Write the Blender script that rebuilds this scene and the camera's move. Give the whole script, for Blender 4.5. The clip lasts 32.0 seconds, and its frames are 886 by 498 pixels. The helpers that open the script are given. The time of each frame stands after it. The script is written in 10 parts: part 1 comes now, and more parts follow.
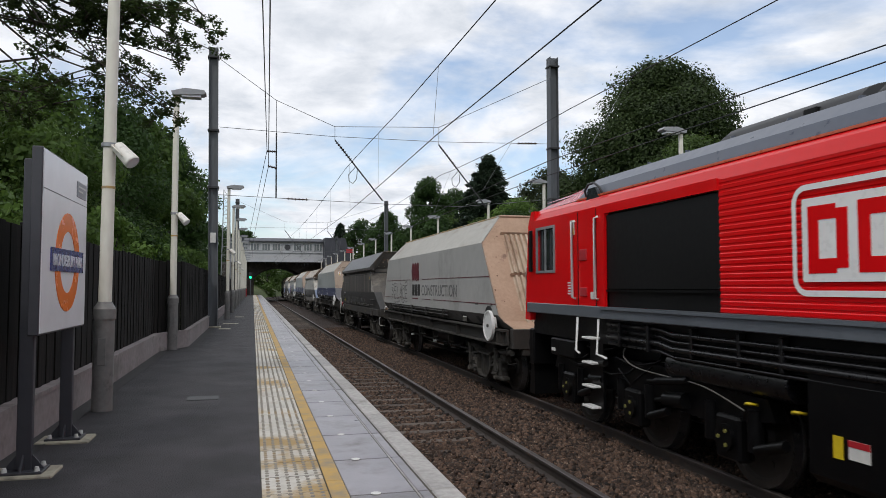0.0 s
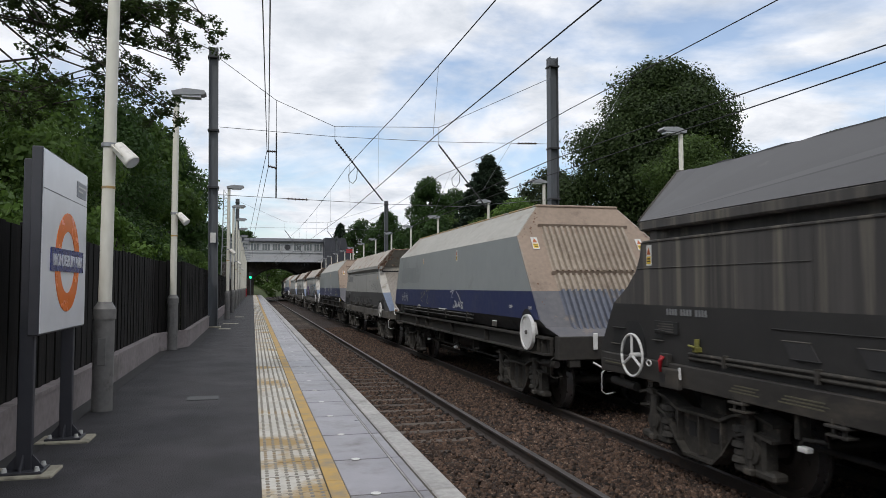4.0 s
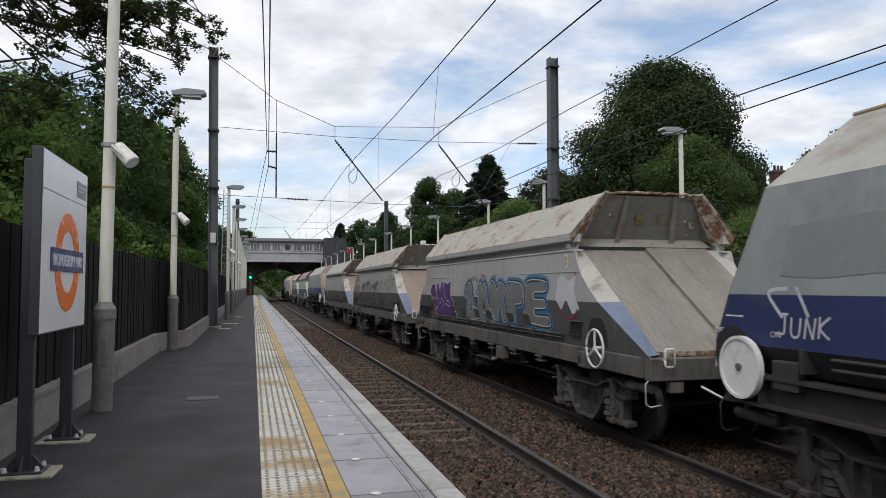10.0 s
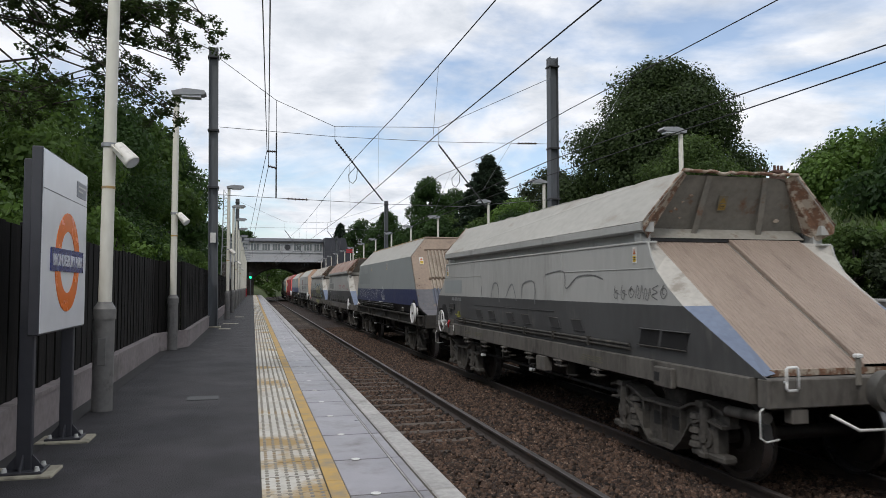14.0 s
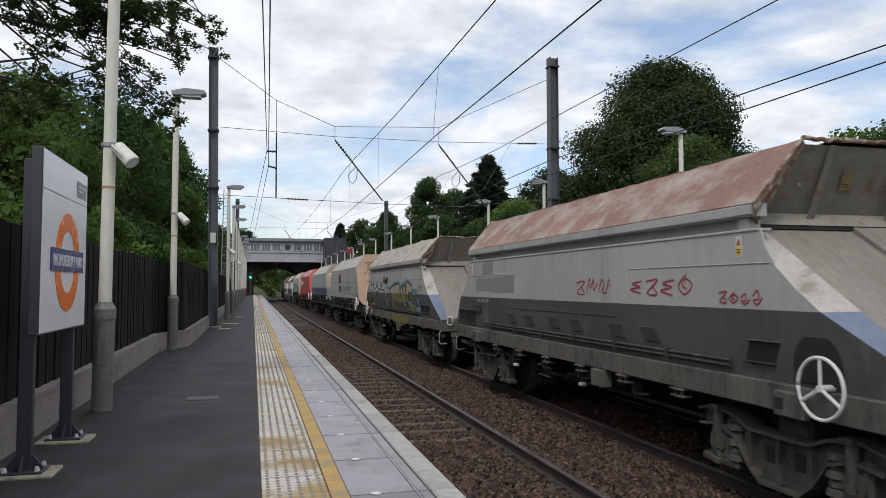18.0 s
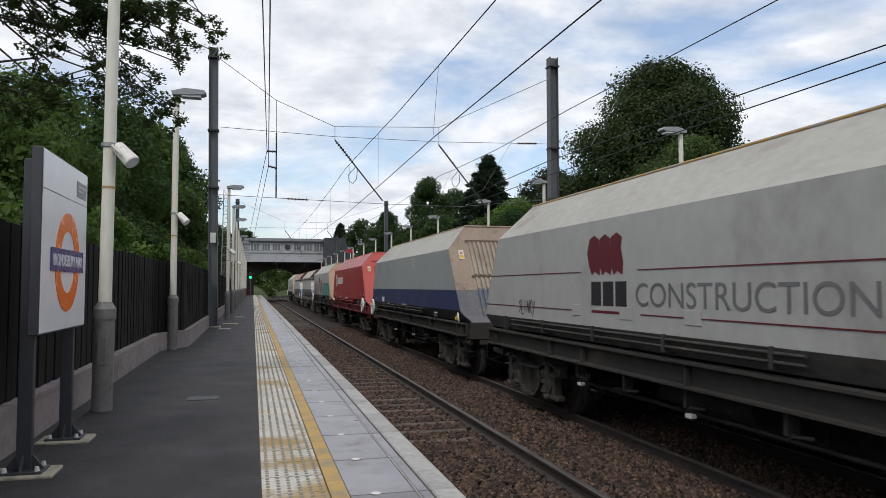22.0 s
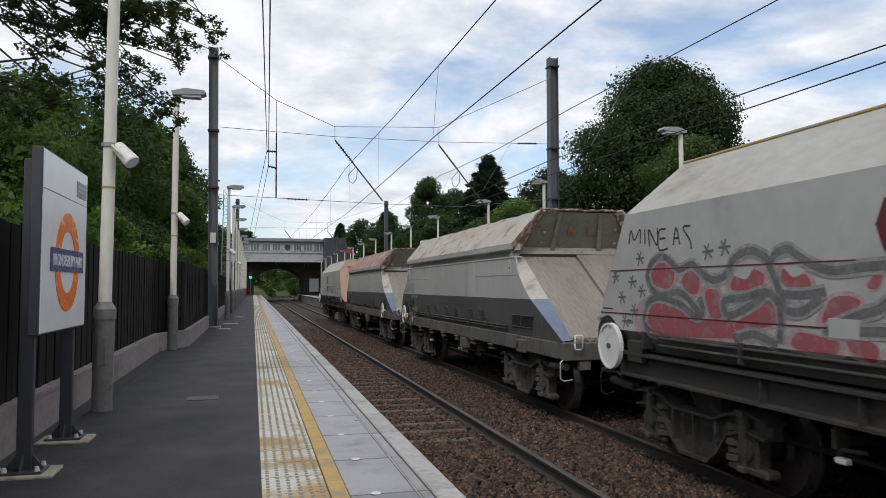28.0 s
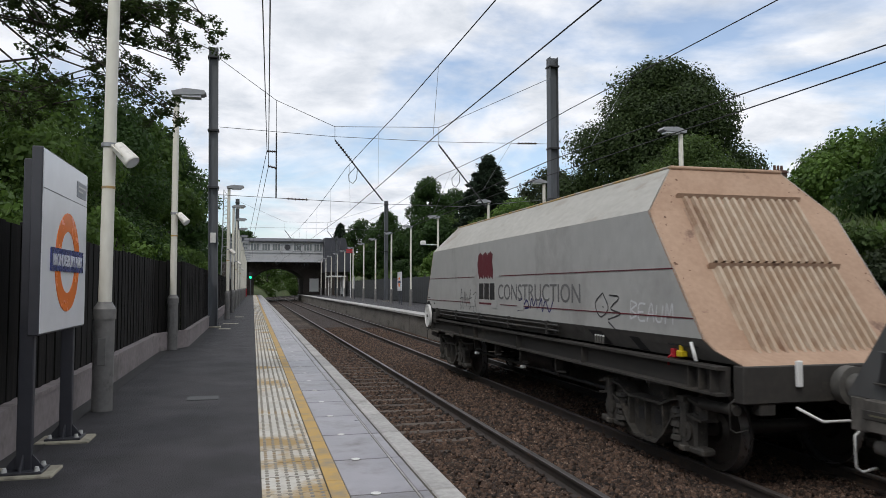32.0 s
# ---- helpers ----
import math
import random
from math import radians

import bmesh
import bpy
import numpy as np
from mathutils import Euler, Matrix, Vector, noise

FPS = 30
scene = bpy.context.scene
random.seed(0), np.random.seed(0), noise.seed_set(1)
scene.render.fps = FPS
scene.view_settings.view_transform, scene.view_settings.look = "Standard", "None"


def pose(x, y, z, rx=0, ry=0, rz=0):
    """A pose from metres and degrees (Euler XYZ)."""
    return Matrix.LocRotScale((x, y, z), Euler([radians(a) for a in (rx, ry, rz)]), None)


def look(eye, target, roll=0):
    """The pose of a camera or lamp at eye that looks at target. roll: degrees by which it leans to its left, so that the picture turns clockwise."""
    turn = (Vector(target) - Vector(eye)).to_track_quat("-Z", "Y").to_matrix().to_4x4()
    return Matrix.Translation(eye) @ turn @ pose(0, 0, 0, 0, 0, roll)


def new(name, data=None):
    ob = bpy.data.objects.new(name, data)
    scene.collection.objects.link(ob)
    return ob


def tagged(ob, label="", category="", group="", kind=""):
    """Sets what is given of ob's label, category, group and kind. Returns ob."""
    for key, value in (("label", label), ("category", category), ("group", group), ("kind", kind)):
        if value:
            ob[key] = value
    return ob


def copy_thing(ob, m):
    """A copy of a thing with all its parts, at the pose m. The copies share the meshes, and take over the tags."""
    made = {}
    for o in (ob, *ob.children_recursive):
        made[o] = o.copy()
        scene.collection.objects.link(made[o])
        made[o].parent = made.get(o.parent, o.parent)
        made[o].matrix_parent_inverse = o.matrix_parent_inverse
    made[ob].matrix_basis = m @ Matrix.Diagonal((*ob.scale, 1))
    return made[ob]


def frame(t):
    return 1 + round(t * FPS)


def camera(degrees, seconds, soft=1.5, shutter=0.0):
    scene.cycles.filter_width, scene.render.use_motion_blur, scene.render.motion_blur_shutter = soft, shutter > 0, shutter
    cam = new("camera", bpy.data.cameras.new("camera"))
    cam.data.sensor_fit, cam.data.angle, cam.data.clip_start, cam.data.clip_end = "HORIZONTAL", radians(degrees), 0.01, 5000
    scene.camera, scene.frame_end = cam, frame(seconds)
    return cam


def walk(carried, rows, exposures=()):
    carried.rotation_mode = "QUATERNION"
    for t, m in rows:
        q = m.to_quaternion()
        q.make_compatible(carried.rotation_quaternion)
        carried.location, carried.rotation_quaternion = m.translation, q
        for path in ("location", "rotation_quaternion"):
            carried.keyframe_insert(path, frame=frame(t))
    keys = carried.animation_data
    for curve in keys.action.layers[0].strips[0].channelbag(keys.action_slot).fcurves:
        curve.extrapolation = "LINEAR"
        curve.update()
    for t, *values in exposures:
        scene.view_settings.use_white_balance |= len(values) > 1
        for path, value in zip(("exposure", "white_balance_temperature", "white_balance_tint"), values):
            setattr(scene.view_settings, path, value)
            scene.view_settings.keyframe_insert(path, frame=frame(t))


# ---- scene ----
from mathutils import geometry

# ---------------------------------------------------------------- camera
EYE = (0.0, 0.0, 1.22)
TURN, TILT = math.atan(336 / 1310), math.atan(67 / 1310)
AIM = (math.sin(TURN) * math.cos(TILT), EYE[1] + math.cos(TURN) * math.cos(TILT), EYE[2] + math.sin(TILT))
cam = camera(61.8, 32.0, soft=0.65, shutter=0.1)
walk(cam, [(0.0, look(EYE, AIM)), (32.0, look(EYE, AIM))], exposures=[(0.0, -0.05), (32.0, -0.05)])

# ---------------------------------------------------------------- plan
RAIL_Z = -0.83            # rail head below the platform surface
NEAR_C, FAR_C = 2.62, 5.83  # centre lines of the two tracks
EDGE = 1.22               # edge of the near platform
OPP = 7.28                # edge of the opposite platform
BEND_Y, BEND_R, BEND_X = 118.0, 260.0, 4.2
END_Y = 116.0             # face of the bridge


def along(x, s):
    """A point of a line parallel to the tracks, s metres on, and the angle of the bend there."""
    if s <= BEND_Y:
        return x, s, 0.0
    a = min((s - BEND_Y) / BEND_R, 1.3)
    r = BEND_R - (x - BEND_X)
    return BEND_X + BEND_R - r * math.cos(a), BEND_Y + r * math.sin(a), a


# ---------------------------------------------------------------- light
SUN_ELEV, SUN_ROT = radians(50), radians(215)
world = bpy.data.worlds.new("sky")
scene.world = world
world.use_nodes = True
wt = world.node_tree
wt.nodes.clear()


def wn(kind, **sets):
    n = wt.nodes.new(kind)
    for k, v in sets.items():
        n.inputs[k].default_value = v
    return n


sky = wt.nodes.new("ShaderNodeTexSky")
sky.sky_type, sky.sun_disc = "NISHITA", False
sky.sun_elevation, sky.sun_rotation = SUN_ELEV, SUN_ROT
sky.air_density, sky.dust_density, sky.ozone_density = 1.0, 1.4, 1.4
skys = wt.nodes.new("ShaderNodeVectorMath")
skys.operation = "SCALE"
skys.inputs["Scale"].default_value = 0.17
wt.links.new(sky.outputs[0], skys.inputs[0])
co = wt.nodes.new("ShaderNodeTexCoord")
sep = wt.nodes.new("ShaderNodeSeparateXYZ")
wt.links.new(co.outputs["Generated"], sep.inputs[0])
up = wt.nodes.new("ShaderNodeMath")
up.operation = "MAXIMUM"
up.inputs[1].default_value = 0.0
wt.links.new(sep.outputs[2], up.inputs[0])
upa = wt.nodes.new("ShaderNodeMath")
upa.operation = "ADD"
upa.inputs[1].default_value = 0.22
wt.links.new(up.outputs[0], upa.inputs[0])
flat = wt.nodes.new("ShaderNodeCombineXYZ")
for i in (0, 1):
    d = wt.nodes.new("ShaderNodeMath")
    d.operation = "DIVIDE"
    wt.links.new(sep.outputs[i], d.inputs[0])
    wt.links.new(upa.outputs[0], d.inputs[1])
    wt.links.new(d.outputs[0], flat.inputs[i])
shift = wt.nodes.new("ShaderNodeVectorMath")
shift.operation = "ADD"
shift.inputs[1].default_value = (5.3, 8.2, 0.0)
wt.links.new(flat.outputs[0], shift.inputs[0])
big = wn("ShaderNodeTexNoise", Scale=1.1, Detail=7.0, Roughness=0.55, Distortion=0.3)
fine = wn("ShaderNodeTexNoise", Scale=4.6, Detail=9.0, Roughness=0.6, Distortion=0.2)
wt.links.new(shift.outputs[0], big.inputs["Vector"])
wt.links.new(shift.outputs[0], fine.inputs["Vector"])
cover = wt.nodes.new("ShaderNodeValToRGB")
cover.color_ramp.elements[0].position, cover.color_ramp.elements[1].position = 0.405, 0.525
cover.color_ramp.elements[0].color = (0.16, 0.16, 0.16, 1)
thin = wt.nodes.new("ShaderNodeMath")          # clouds thin out towards the horizon
thin.operation = "MULTIPLY_ADD"
thin.inputs[1].default_value, thin.inputs[2].default_value = 0.45, -0.085
wt.links.new(up.outputs[0], thin.inputs[0])
both = wt.nodes.new("ShaderNodeMath")
both.operation = "ADD"
wt.links.new(big.outputs[0], both.inputs[0])
wt.links.new(thin.outputs[0], both.inputs[1])
wt.links.new(both.outputs[0], cover.inputs[0])
shade = wt.nodes.new("ShaderNodeValToRGB")
shade.color_ramp.elements[0].position, shade.color_ramp.elements[1].position = 0.34, 0.60
shade.color_ramp.elements[0].color = (0.71, 0.755, 0.83, 1)
shade.color_ramp.elements[1].color = (1.0, 1.02, 1.07, 1)
wt.links.new(fine.outputs[0], shade.inputs[0])
mixc = wt.nodes.new("ShaderNodeMix")
mixc.data_type = "RGBA"
wt.links.new(cover.outputs[0], mixc.inputs[0])
wt.links.new(skys.outputs[0], mixc.inputs[6])
wt.links.new(shade.outputs[0], mixc.inputs[7])
bg = wt.nodes.new("ShaderNodeBackground")
bg.inputs["Strength"].default_value = 1.0
wt.links.new(mixc.outputs[2], bg.inputs["Color"])
wo = wt.nodes.new("ShaderNodeOutputWorld")
wt.links.new(bg.outputs[0], wo.inputs[0])

sun = new("sun", bpy.data.lights.new("sun", "SUN"))
sun.data.energy, sun.data.angle, sun.data.color = 1.2, radians(14), (1.0, 0.95, 0.88)
SUN_DIR = Vector((math.sin(SUN_ROT) * math.cos(SUN_ELEV), math.cos(SUN_ROT) * math.cos(SUN_ELEV), math.sin(SUN_ELEV)))
sun.matrix_world = look(SUN_DIR * 60, (0, 0, 0))

# ---------------------------------------------------------------- materials


def mat(name, a, b=None, c=None, s1=1.2, s2=14.0, rough=0.6, metal=0.0, bump=0.0, bs=60.0, stretch=(1, 1, 1), cpos=(0.56, 0.68), rand=0.0,
        island=0.0, rvar=0.12, emit=0.0, place=False):
    """Colours a and b vary by broad and fine noise; c is a stain or wear with its own patches. bump: depth of the grain."""
    m = bpy.data.materials.new(name)
    m.use_nodes = True
    nt = m.node_tree
    bsdf = nt.nodes["Principled BSDF"]
    b = b or tuple(x * 0.8 for x in a)
    tc = nt.nodes.new("ShaderNodeTexCoord")
    mp = nt.nodes.new("ShaderNodeMapping")
    mp.inputs["Scale"].default_value = stretch
    nt.links.new(nt.nodes.new("ShaderNodeNewGeometry").outputs["Position"] if place else tc.outputs["Object"], mp.inputs[0])
    n1 = nt.nodes.new("ShaderNodeTexNoise")
    n1.inputs["Scale"].default_value, n1.inputs["Detail"].default_value = s1, 5.0
    n2 = nt.nodes.new("ShaderNodeTexNoise")
    n2.inputs["Scale"].default_value, n2.inputs["Detail"].default_value = s2, 6.0
    for n in (n1, n2):
        nt.links.new(mp.outputs[0], n.inputs["Vector"])
    avg = nt.nodes.new("ShaderNodeMath")
    avg.operation = "MULTIPLY_ADD"
    avg.inputs[1].default_value = 0.5
    half = nt.nodes.new("ShaderNodeMath")
    half.operation = "MULTIPLY"
    half.inputs[1].default_value = 0.5
    nt.links.new(n2.outputs[0], half.inputs[0])
    nt.links.new(n1.outputs[0], avg.inputs[0])
    nt.links.new(half.outputs[0], avg.inputs[2])
    ramp = nt.nodes.new("ShaderNodeValToRGB")
    ramp.color_ramp.elements[0].position, ramp.color_ramp.elements[1].position = 0.38, 0.62
    ramp.color_ramp.elements[0].color, ramp.color_ramp.elements[1].color = (*b, 1), (*a, 1)
    nt.links.new(avg.outputs[0], ramp.inputs[0])
    col = ramp.outputs[0]
    if c:
        n3 = nt.nodes.new("ShaderNodeTexNoise")
        n3.inputs["Scale"].default_value, n3.inputs["Detail"].default_value, n3.inputs["Roughness"].default_value = s1 * 1.7, 8.0, 0.65
        off = nt.nodes.new("ShaderNodeVectorMath")
        off.operation = "ADD"
        off.inputs[1].default_value = (7.3, 2.9, 5.1)
        nt.links.new(mp.outputs[0], off.inputs[0])
        nt.links.new(off.outputs[0], n3.inputs["Vector"])
        r3 = nt.nodes.new("ShaderNodeValToRGB")
        r3.color_ramp.elements[0].position, r3.color_ramp.elements[1].position = cpos
        nt.links.new(n3.outputs[0], r3.inputs[0])
        mx = nt.nodes.new("ShaderNodeMix")
        mx.data_type = "RGBA"
        nt.links.new(r3.outputs[0], mx.inputs[0])
        nt.links.new(col, mx.inputs[6])
        mx.inputs[7].default_value = (*c, 1)
        col = mx.outputs[2]
    if rand or island:
        if rand:
            src = nt.nodes.new("ShaderNodeObjectInfo").outputs["Random"]
        else:
            src = nt.nodes.new("ShaderNodeNewGeometry").outputs["Random Per Island"]
        hv = nt.nodes.new("ShaderNodeHueSaturation")
        mr = nt.nodes.new("ShaderNodeMapRange")
        k = rand or island
        mr.inputs["To Min"].default_value, mr.inputs["To Max"].default_value = 1 - k, 1 + k
        nt.links.new(src, mr.inputs["Value"])
        nt.links.new(mr.outputs[0], hv.inputs["Value"])
        nt.links.new(col, hv.inputs["Color"])
        col = hv.outputs[0]
    nt.links.new(col, bsdf.inputs["Base Color"])
    rr = nt.nodes.new("ShaderNodeMapRange")
    rr.inputs["To Min"].default_value, rr.inputs["To Max"].default_value = max(0.02, rough - rvar), min(1, rough + rvar)
    nt.links.new(n2.outputs[0], rr.inputs["Value"])
    nt.links.new(rr.outputs[0], bsdf.inputs["Roughness"])
    bsdf.inputs["Metallic"].default_value = metal
    if bump:
        nb = nt.nodes.new("ShaderNodeTexNoise")
        nb.inputs["Scale"].default_value, nb.inputs["Detail"].default_value = bs, 6.0
        nt.links.new(mp.outputs[0], nb.inputs["Vector"])
        bp = nt.nodes.new("ShaderNodeBump")
        bp.inputs["Strength"].default_value, bp.inputs["Distance"].default_value = 1.0, bump
        nt.links.new(nb.outputs[0], bp.inputs["Height"])
        nt.links.new(bp.outputs[0], bsdf.inputs["Normal"])
    if emit:
        bsdf.inputs["Emission Color"].default_value = (*a, 1)
        bsdf.inputs["Emission Strength"].default_value = emit
    return m


def leafmat(name, a, b, trans=0.25):
    """Foliage: colour differs from leaf to leaf and through the crown, with light passing through."""
    m = mat(name, a, b, s1=0.35, s2=1.7, rough=0.55, island=0.24)
    bsdf = m.node_tree.nodes["Principled BSDF"]
    bsdf.inputs["Specular IOR Level"].default_value = 0.16
    out = m.node_tree.nodes["Material Output"]
    tr = m.node_tree.nodes.new("ShaderNodeBsdfTranslucent")
    tr.inputs["Color"].default_value = (a[0] * 1.3, a[1] * 1.3, a[2], 1)
    mx = m.node_tree.nodes.new("ShaderNodeMixShader")
    mx.inputs[0].default_value = trans
    m.node_tree.links.new(bsdf.outputs[0], mx.inputs[1])
    m.node_tree.links.new(tr.outputs[0], mx.inputs[2])
    m.node_tree.links.new(mx.outputs[0], out.inputs["Surface"])
    return m


ASPHALT = mat("asphalt", (0.047, 0.0435, 0.0505), (0.0104, 0.0098, 0.0115), (0.017, 0.0162, 0.018), s1=1.6, s2=95, rough=0.74, bump=0.014, bs=85, cpos=(0.50, 0.72), place=True)
SLAB = mat("paving_concrete", (0.300, 0.285, 0.312), (0.195, 0.186, 0.204), (0.140, 0.128, 0.124), s1=1.5, s2=8, rough=0.36, bump=0.0008, bs=90, rand=0.16, cpos=(0.52, 0.70), rvar=0.2, place=True)
TACTILE = mat("tactile_concrete", (0.56, 0.545, 0.505), (0.43, 0.41, 0.37), (0.34, 0.235, 0.10), s1=0.95, s2=14, rough=0.75, bump=0.001, bs=120, rand=0.10, cpos=(0.49, 0.62), place=True)
# darker than the tile: wear, plus the shading of each blister as colour
BLISTER = mat("worn_shaded_blister", (0.27, 0.25, 0.215), (0.17, 0.157, 0.135), (0.28, 0.19, 0.085), s1=0.75, s2=20, rough=0.8, place=True)
COPING = mat("coping_concrete", (0.43, 0.42, 0.41), (0.29, 0.283, 0.275), (0.17, 0.16, 0.15), s1=1.7, s2=22, rough=0.8, bump=0.003, bs=60, rand=0.12, cpos=(0.58, 0.7), place=True)
YELLOW = mat("yellow_line", (0.50, 0.315, 0.085), (0.41, 0.27, 0.09), (0.27, 0.22, 0.145), s1=2.2, s2=30, rough=0.7, cpos=(0.48, 0.66), place=True)
MORTAR = mat("joint_mortar", (0.085, 0.075, 0.06), (0.045, 0.040, 0.035), rough=0.9, place=True)
WHITE_CAP = mat("white_cap", (0.72, 0.72, 0.70), rough=0.6)
CONC_OLD = mat("weathered_concrete", (0.19, 0.175, 0.155), (0.10, 0.092, 0.082), (0.06, 0.055, 0.048), s1=0.8, s2=12, rough=0.85, bump=0.006, bs=24, stretch=(1, 0.5, 1.6))
PLINTH = mat("plinth_concrete", (0.30, 0.262, 0.262), (0.205, 0.178, 0.18), (0.16, 0.145, 0.14), s1=1.3, s2=14, rough=0.85, bump=0.002, bs=60)
FENCE = mat("dark_fence_timber", (0.0125, 0.0112, 0.0105), (0.0065, 0.006, 0.0056), (0.022, 0.019, 0.017), s1=2.0, s2=18, rough=0.9, bump=0.002, bs=40, stretch=(1, 1, 0.15), rand=0.2)
FENCE.node_tree.nodes["Principled BSDF"].inputs["Specular IOR Level"].default_value = 0.2
FENCE_R = mat("black_steel_fence", (0.028, 0.030, 0.032), (0.018, 0.019, 0.02), s1=1.5, s2=20, rough=0.6, rand=0.15)
PALING = mat("weathered_paling", (0.21, 0.20, 0.18), (0.13, 0.122, 0.11), (0.09, 0.085, 0.075), s1=3, s2=20, rough=0.9, stretch=(1, 1, 0.2), rand=0.3)
LAMP_CREAM = mat("cream_pole_paint", (0.70, 0.68, 0.61), (0.62, 0.60, 0.53), (0.50, 0.45, 0.36), s1=2.0, s2=22, rough=0.4, stretch=(1, 1, 0.3), cpos=(0.62, 0.75))
GRATE = mat("grating_steel", (0.085, 0.085, 0.095), (0.05, 0.05, 0.058), rough=0.5, metal=0.4)
LAMP_GREY = mat("grey_pole_base", (0.19, 0.185, 0.18), (0.14, 0.137, 0.133), (0.09, 0.085, 0.08), s1=2.5, s2=20, rough=0.5)
LUMIN = mat("grey_luminaire", (0.30, 0.31, 0.33), (0.24, 0.25, 0.27), rough=0.45)
LUMGLASS = mat("luminaire_lens", (0.66, 0.68, 0.70), (0.55, 0.57, 0.6), rough=0.15)
STEEL_GREY = mat("galvanised_steel", (0.30, 0.315, 0.33), (0.22, 0.23, 0.245), (0.16, 0.165, 0.17), s1=1.2, s2=16, rough=0.5, metal=0.35, stretch=(1, 1, 0.25))
MAST = mat("mast_steel", (0.125, 0.135, 0.15), (0.085, 0.092, 0.102), (0.06, 0.063, 0.07), s1=0.9, s2=13, rough=0.6, metal=0.2, stretch=(1, 1, 0.2))
SPAN = mat("span_wire", (0.135, 0.138, 0.145), rough=0.6, metal=0.3)
WIRE = mat("wire", (0.045, 0.046, 0.050), rough=0.9)
INSUL = mat("insulator", (0.07, 0.045, 0.035), rough=0.25)
CHANNEL = mat("drain_channel_dark", (0.030, 0.029, 0.030), (0.016, 0.016, 0.017), rough=0.8)
DROP = mat("dropper_wire", (0.20, 0.21, 0.22), rough=0.5, metal=0.4)
RAILTOP = mat("rail_polished", (0.13, 0.12, 0.115), (0.085, 0.078, 0.073), (0.055, 0.047, 0.043), s1=1.5, s2=20, rough=0.45, metal=0.4)
RAILTOP_D = mat("rail_head_dull", (0.13, 0.115, 0.105), (0.085, 0.072, 0.065), rough=0.5, metal=0.4)
RAILRUST = mat("rail_rust", (0.046, 0.034, 0.029), (0.027, 0.022, 0.020), (0.075, 0.048, 0.032), s1=1.5, s2=20, rough=0.8)
SLEEPER = mat("sleeper_concrete", (0.115, 0.092, 0.076), (0.065, 0.052, 0.044), (0.26, 0.24, 0.215), s1=3, s2=20, rough=0.9, bump=0.002, bs=60, rand=0.4, cpos=(0.62, 0.72))
BALLAST = mat("ballast_bed", (0.040, 0.024, 0.018), (0.014, 0.009, 0.0072), (0.07, 0.053, 0.043), s1=0.8, s2=40, rough=0.95, bump=0.03, bs=30, cpos=(0.6, 0.7))
STONE = mat("ballast_stone", (0.098, 0.058, 0.039), (0.027, 0.017, 0.013), (0.215, 0.165, 0.125), s1=20, s2=60, rough=0.95, island=0.85, cpos=(0.58, 0.66))
EARTH = mat("earth_and_grass", (0.085, 0.115, 0.040), (0.055, 0.075, 0.026), (0.13, 0.12, 0.06), s1=0.25, s2=4, rough=0.95, bump=0.05, bs=9)
SIGN_WHITE = mat("sign_enamel_white", (0.78, 0.79, 0.82), (0.74, 0.75, 0.78), s1=0.8, s2=6, rough=0.22, rvar=0.06)
SIGN_ORANGE = mat("sign_enamel_orange", (0.86, 0.19, 0.015), (0.82, 0.18, 0.015), rough=0.25)
SIGN_BLUE = mat("sign_enamel_blue", (0.045, 0.055, 0.20), (0.04, 0.05, 0.18), rough=0.25)
SIGN_GREY = mat("sign_frame_grey", (0.044, 0.045, 0.055), (0.034, 0.035, 0.043), rough=0.45)
BOLT = mat("bolt_cap", (0.62, 0.62, 0.60), rough=0.45)
PAD = mat("mortar_pad", (0.40, 0.37, 0.29), (0.31, 0.285, 0.22), (0.2, 0.185, 0.15), s1=4, s2=25, rough=0.9, bump=0.003, bs=70)
SPEAKER = mat("speaker_shell", (0.72, 0.70, 0.66), (0.64, 0.62, 0.58), (0.45, 0.43, 0.4), s1=5, s2=25, rough=0.5)
LEAF_D = leafmat("leaf_dark", (0.044, 0.084, 0.024), (0.017, 0.037, 0.012), trans=0.32)
LEAF_OAK = leafmat("leaf_dark_round_tree", (0.045, 0.070, 0.024), (0.021, 0.035, 0.013), trans=0.25)
LEAF_M = leafmat("leaf_mid", (0.082, 0.136, 0.036), (0.036, 0.066, 0.018), trans=0.42)
LEAF_B = leafmat("leaf_bank", (0.042, 0.056, 0.027), (0.020, 0.029, 0.014), trans=0.2)
LEAF_G = leafmat("leaf_bushy_tree", (0.075, 0.118, 0.034), (0.036, 0.062, 0.018), trans=0.3)
LEAF_OH = leafmat("leaf_overhang", (0.052, 0.080, 0.026), (0.022, 0.037, 0.012), trans=0.3)
LEAF_L = leafmat("leaf_light", (0.110, 0.185, 0.042), (0.052, 0.095, 0.022))
LEAF_C = leafmat("leaf_conifer", (0.022, 0.038, 0.020), (0.011, 0.020, 0.012), trans=0.08)
GRASS = leafmat("grass_blade", (0.088, 0.125, 0.040), (0.045, 0.070, 0.022))
BARK = mat("bark", (0.060, 0.050, 0.042), (0.030, 0.026, 0.023), s1=3, s2=25, rough=0.95, bump=0.01, bs=30, stretch=(1, 1, 0.3))
BRIDGE_GREY = mat("bridge_paint_grey", (0.44, 0.45, 0.47), (0.36, 0.37, 0.39), (0.26, 0.26, 0.27), s1=0.5, s2=6, rough=0.6, cpos=(0.6, 0.72))
BRIDGE_PALE = mat("bridge_window_frame", (0.52, 0.53, 0.54), (0.45, 0.46, 0.47), rough=0.5)
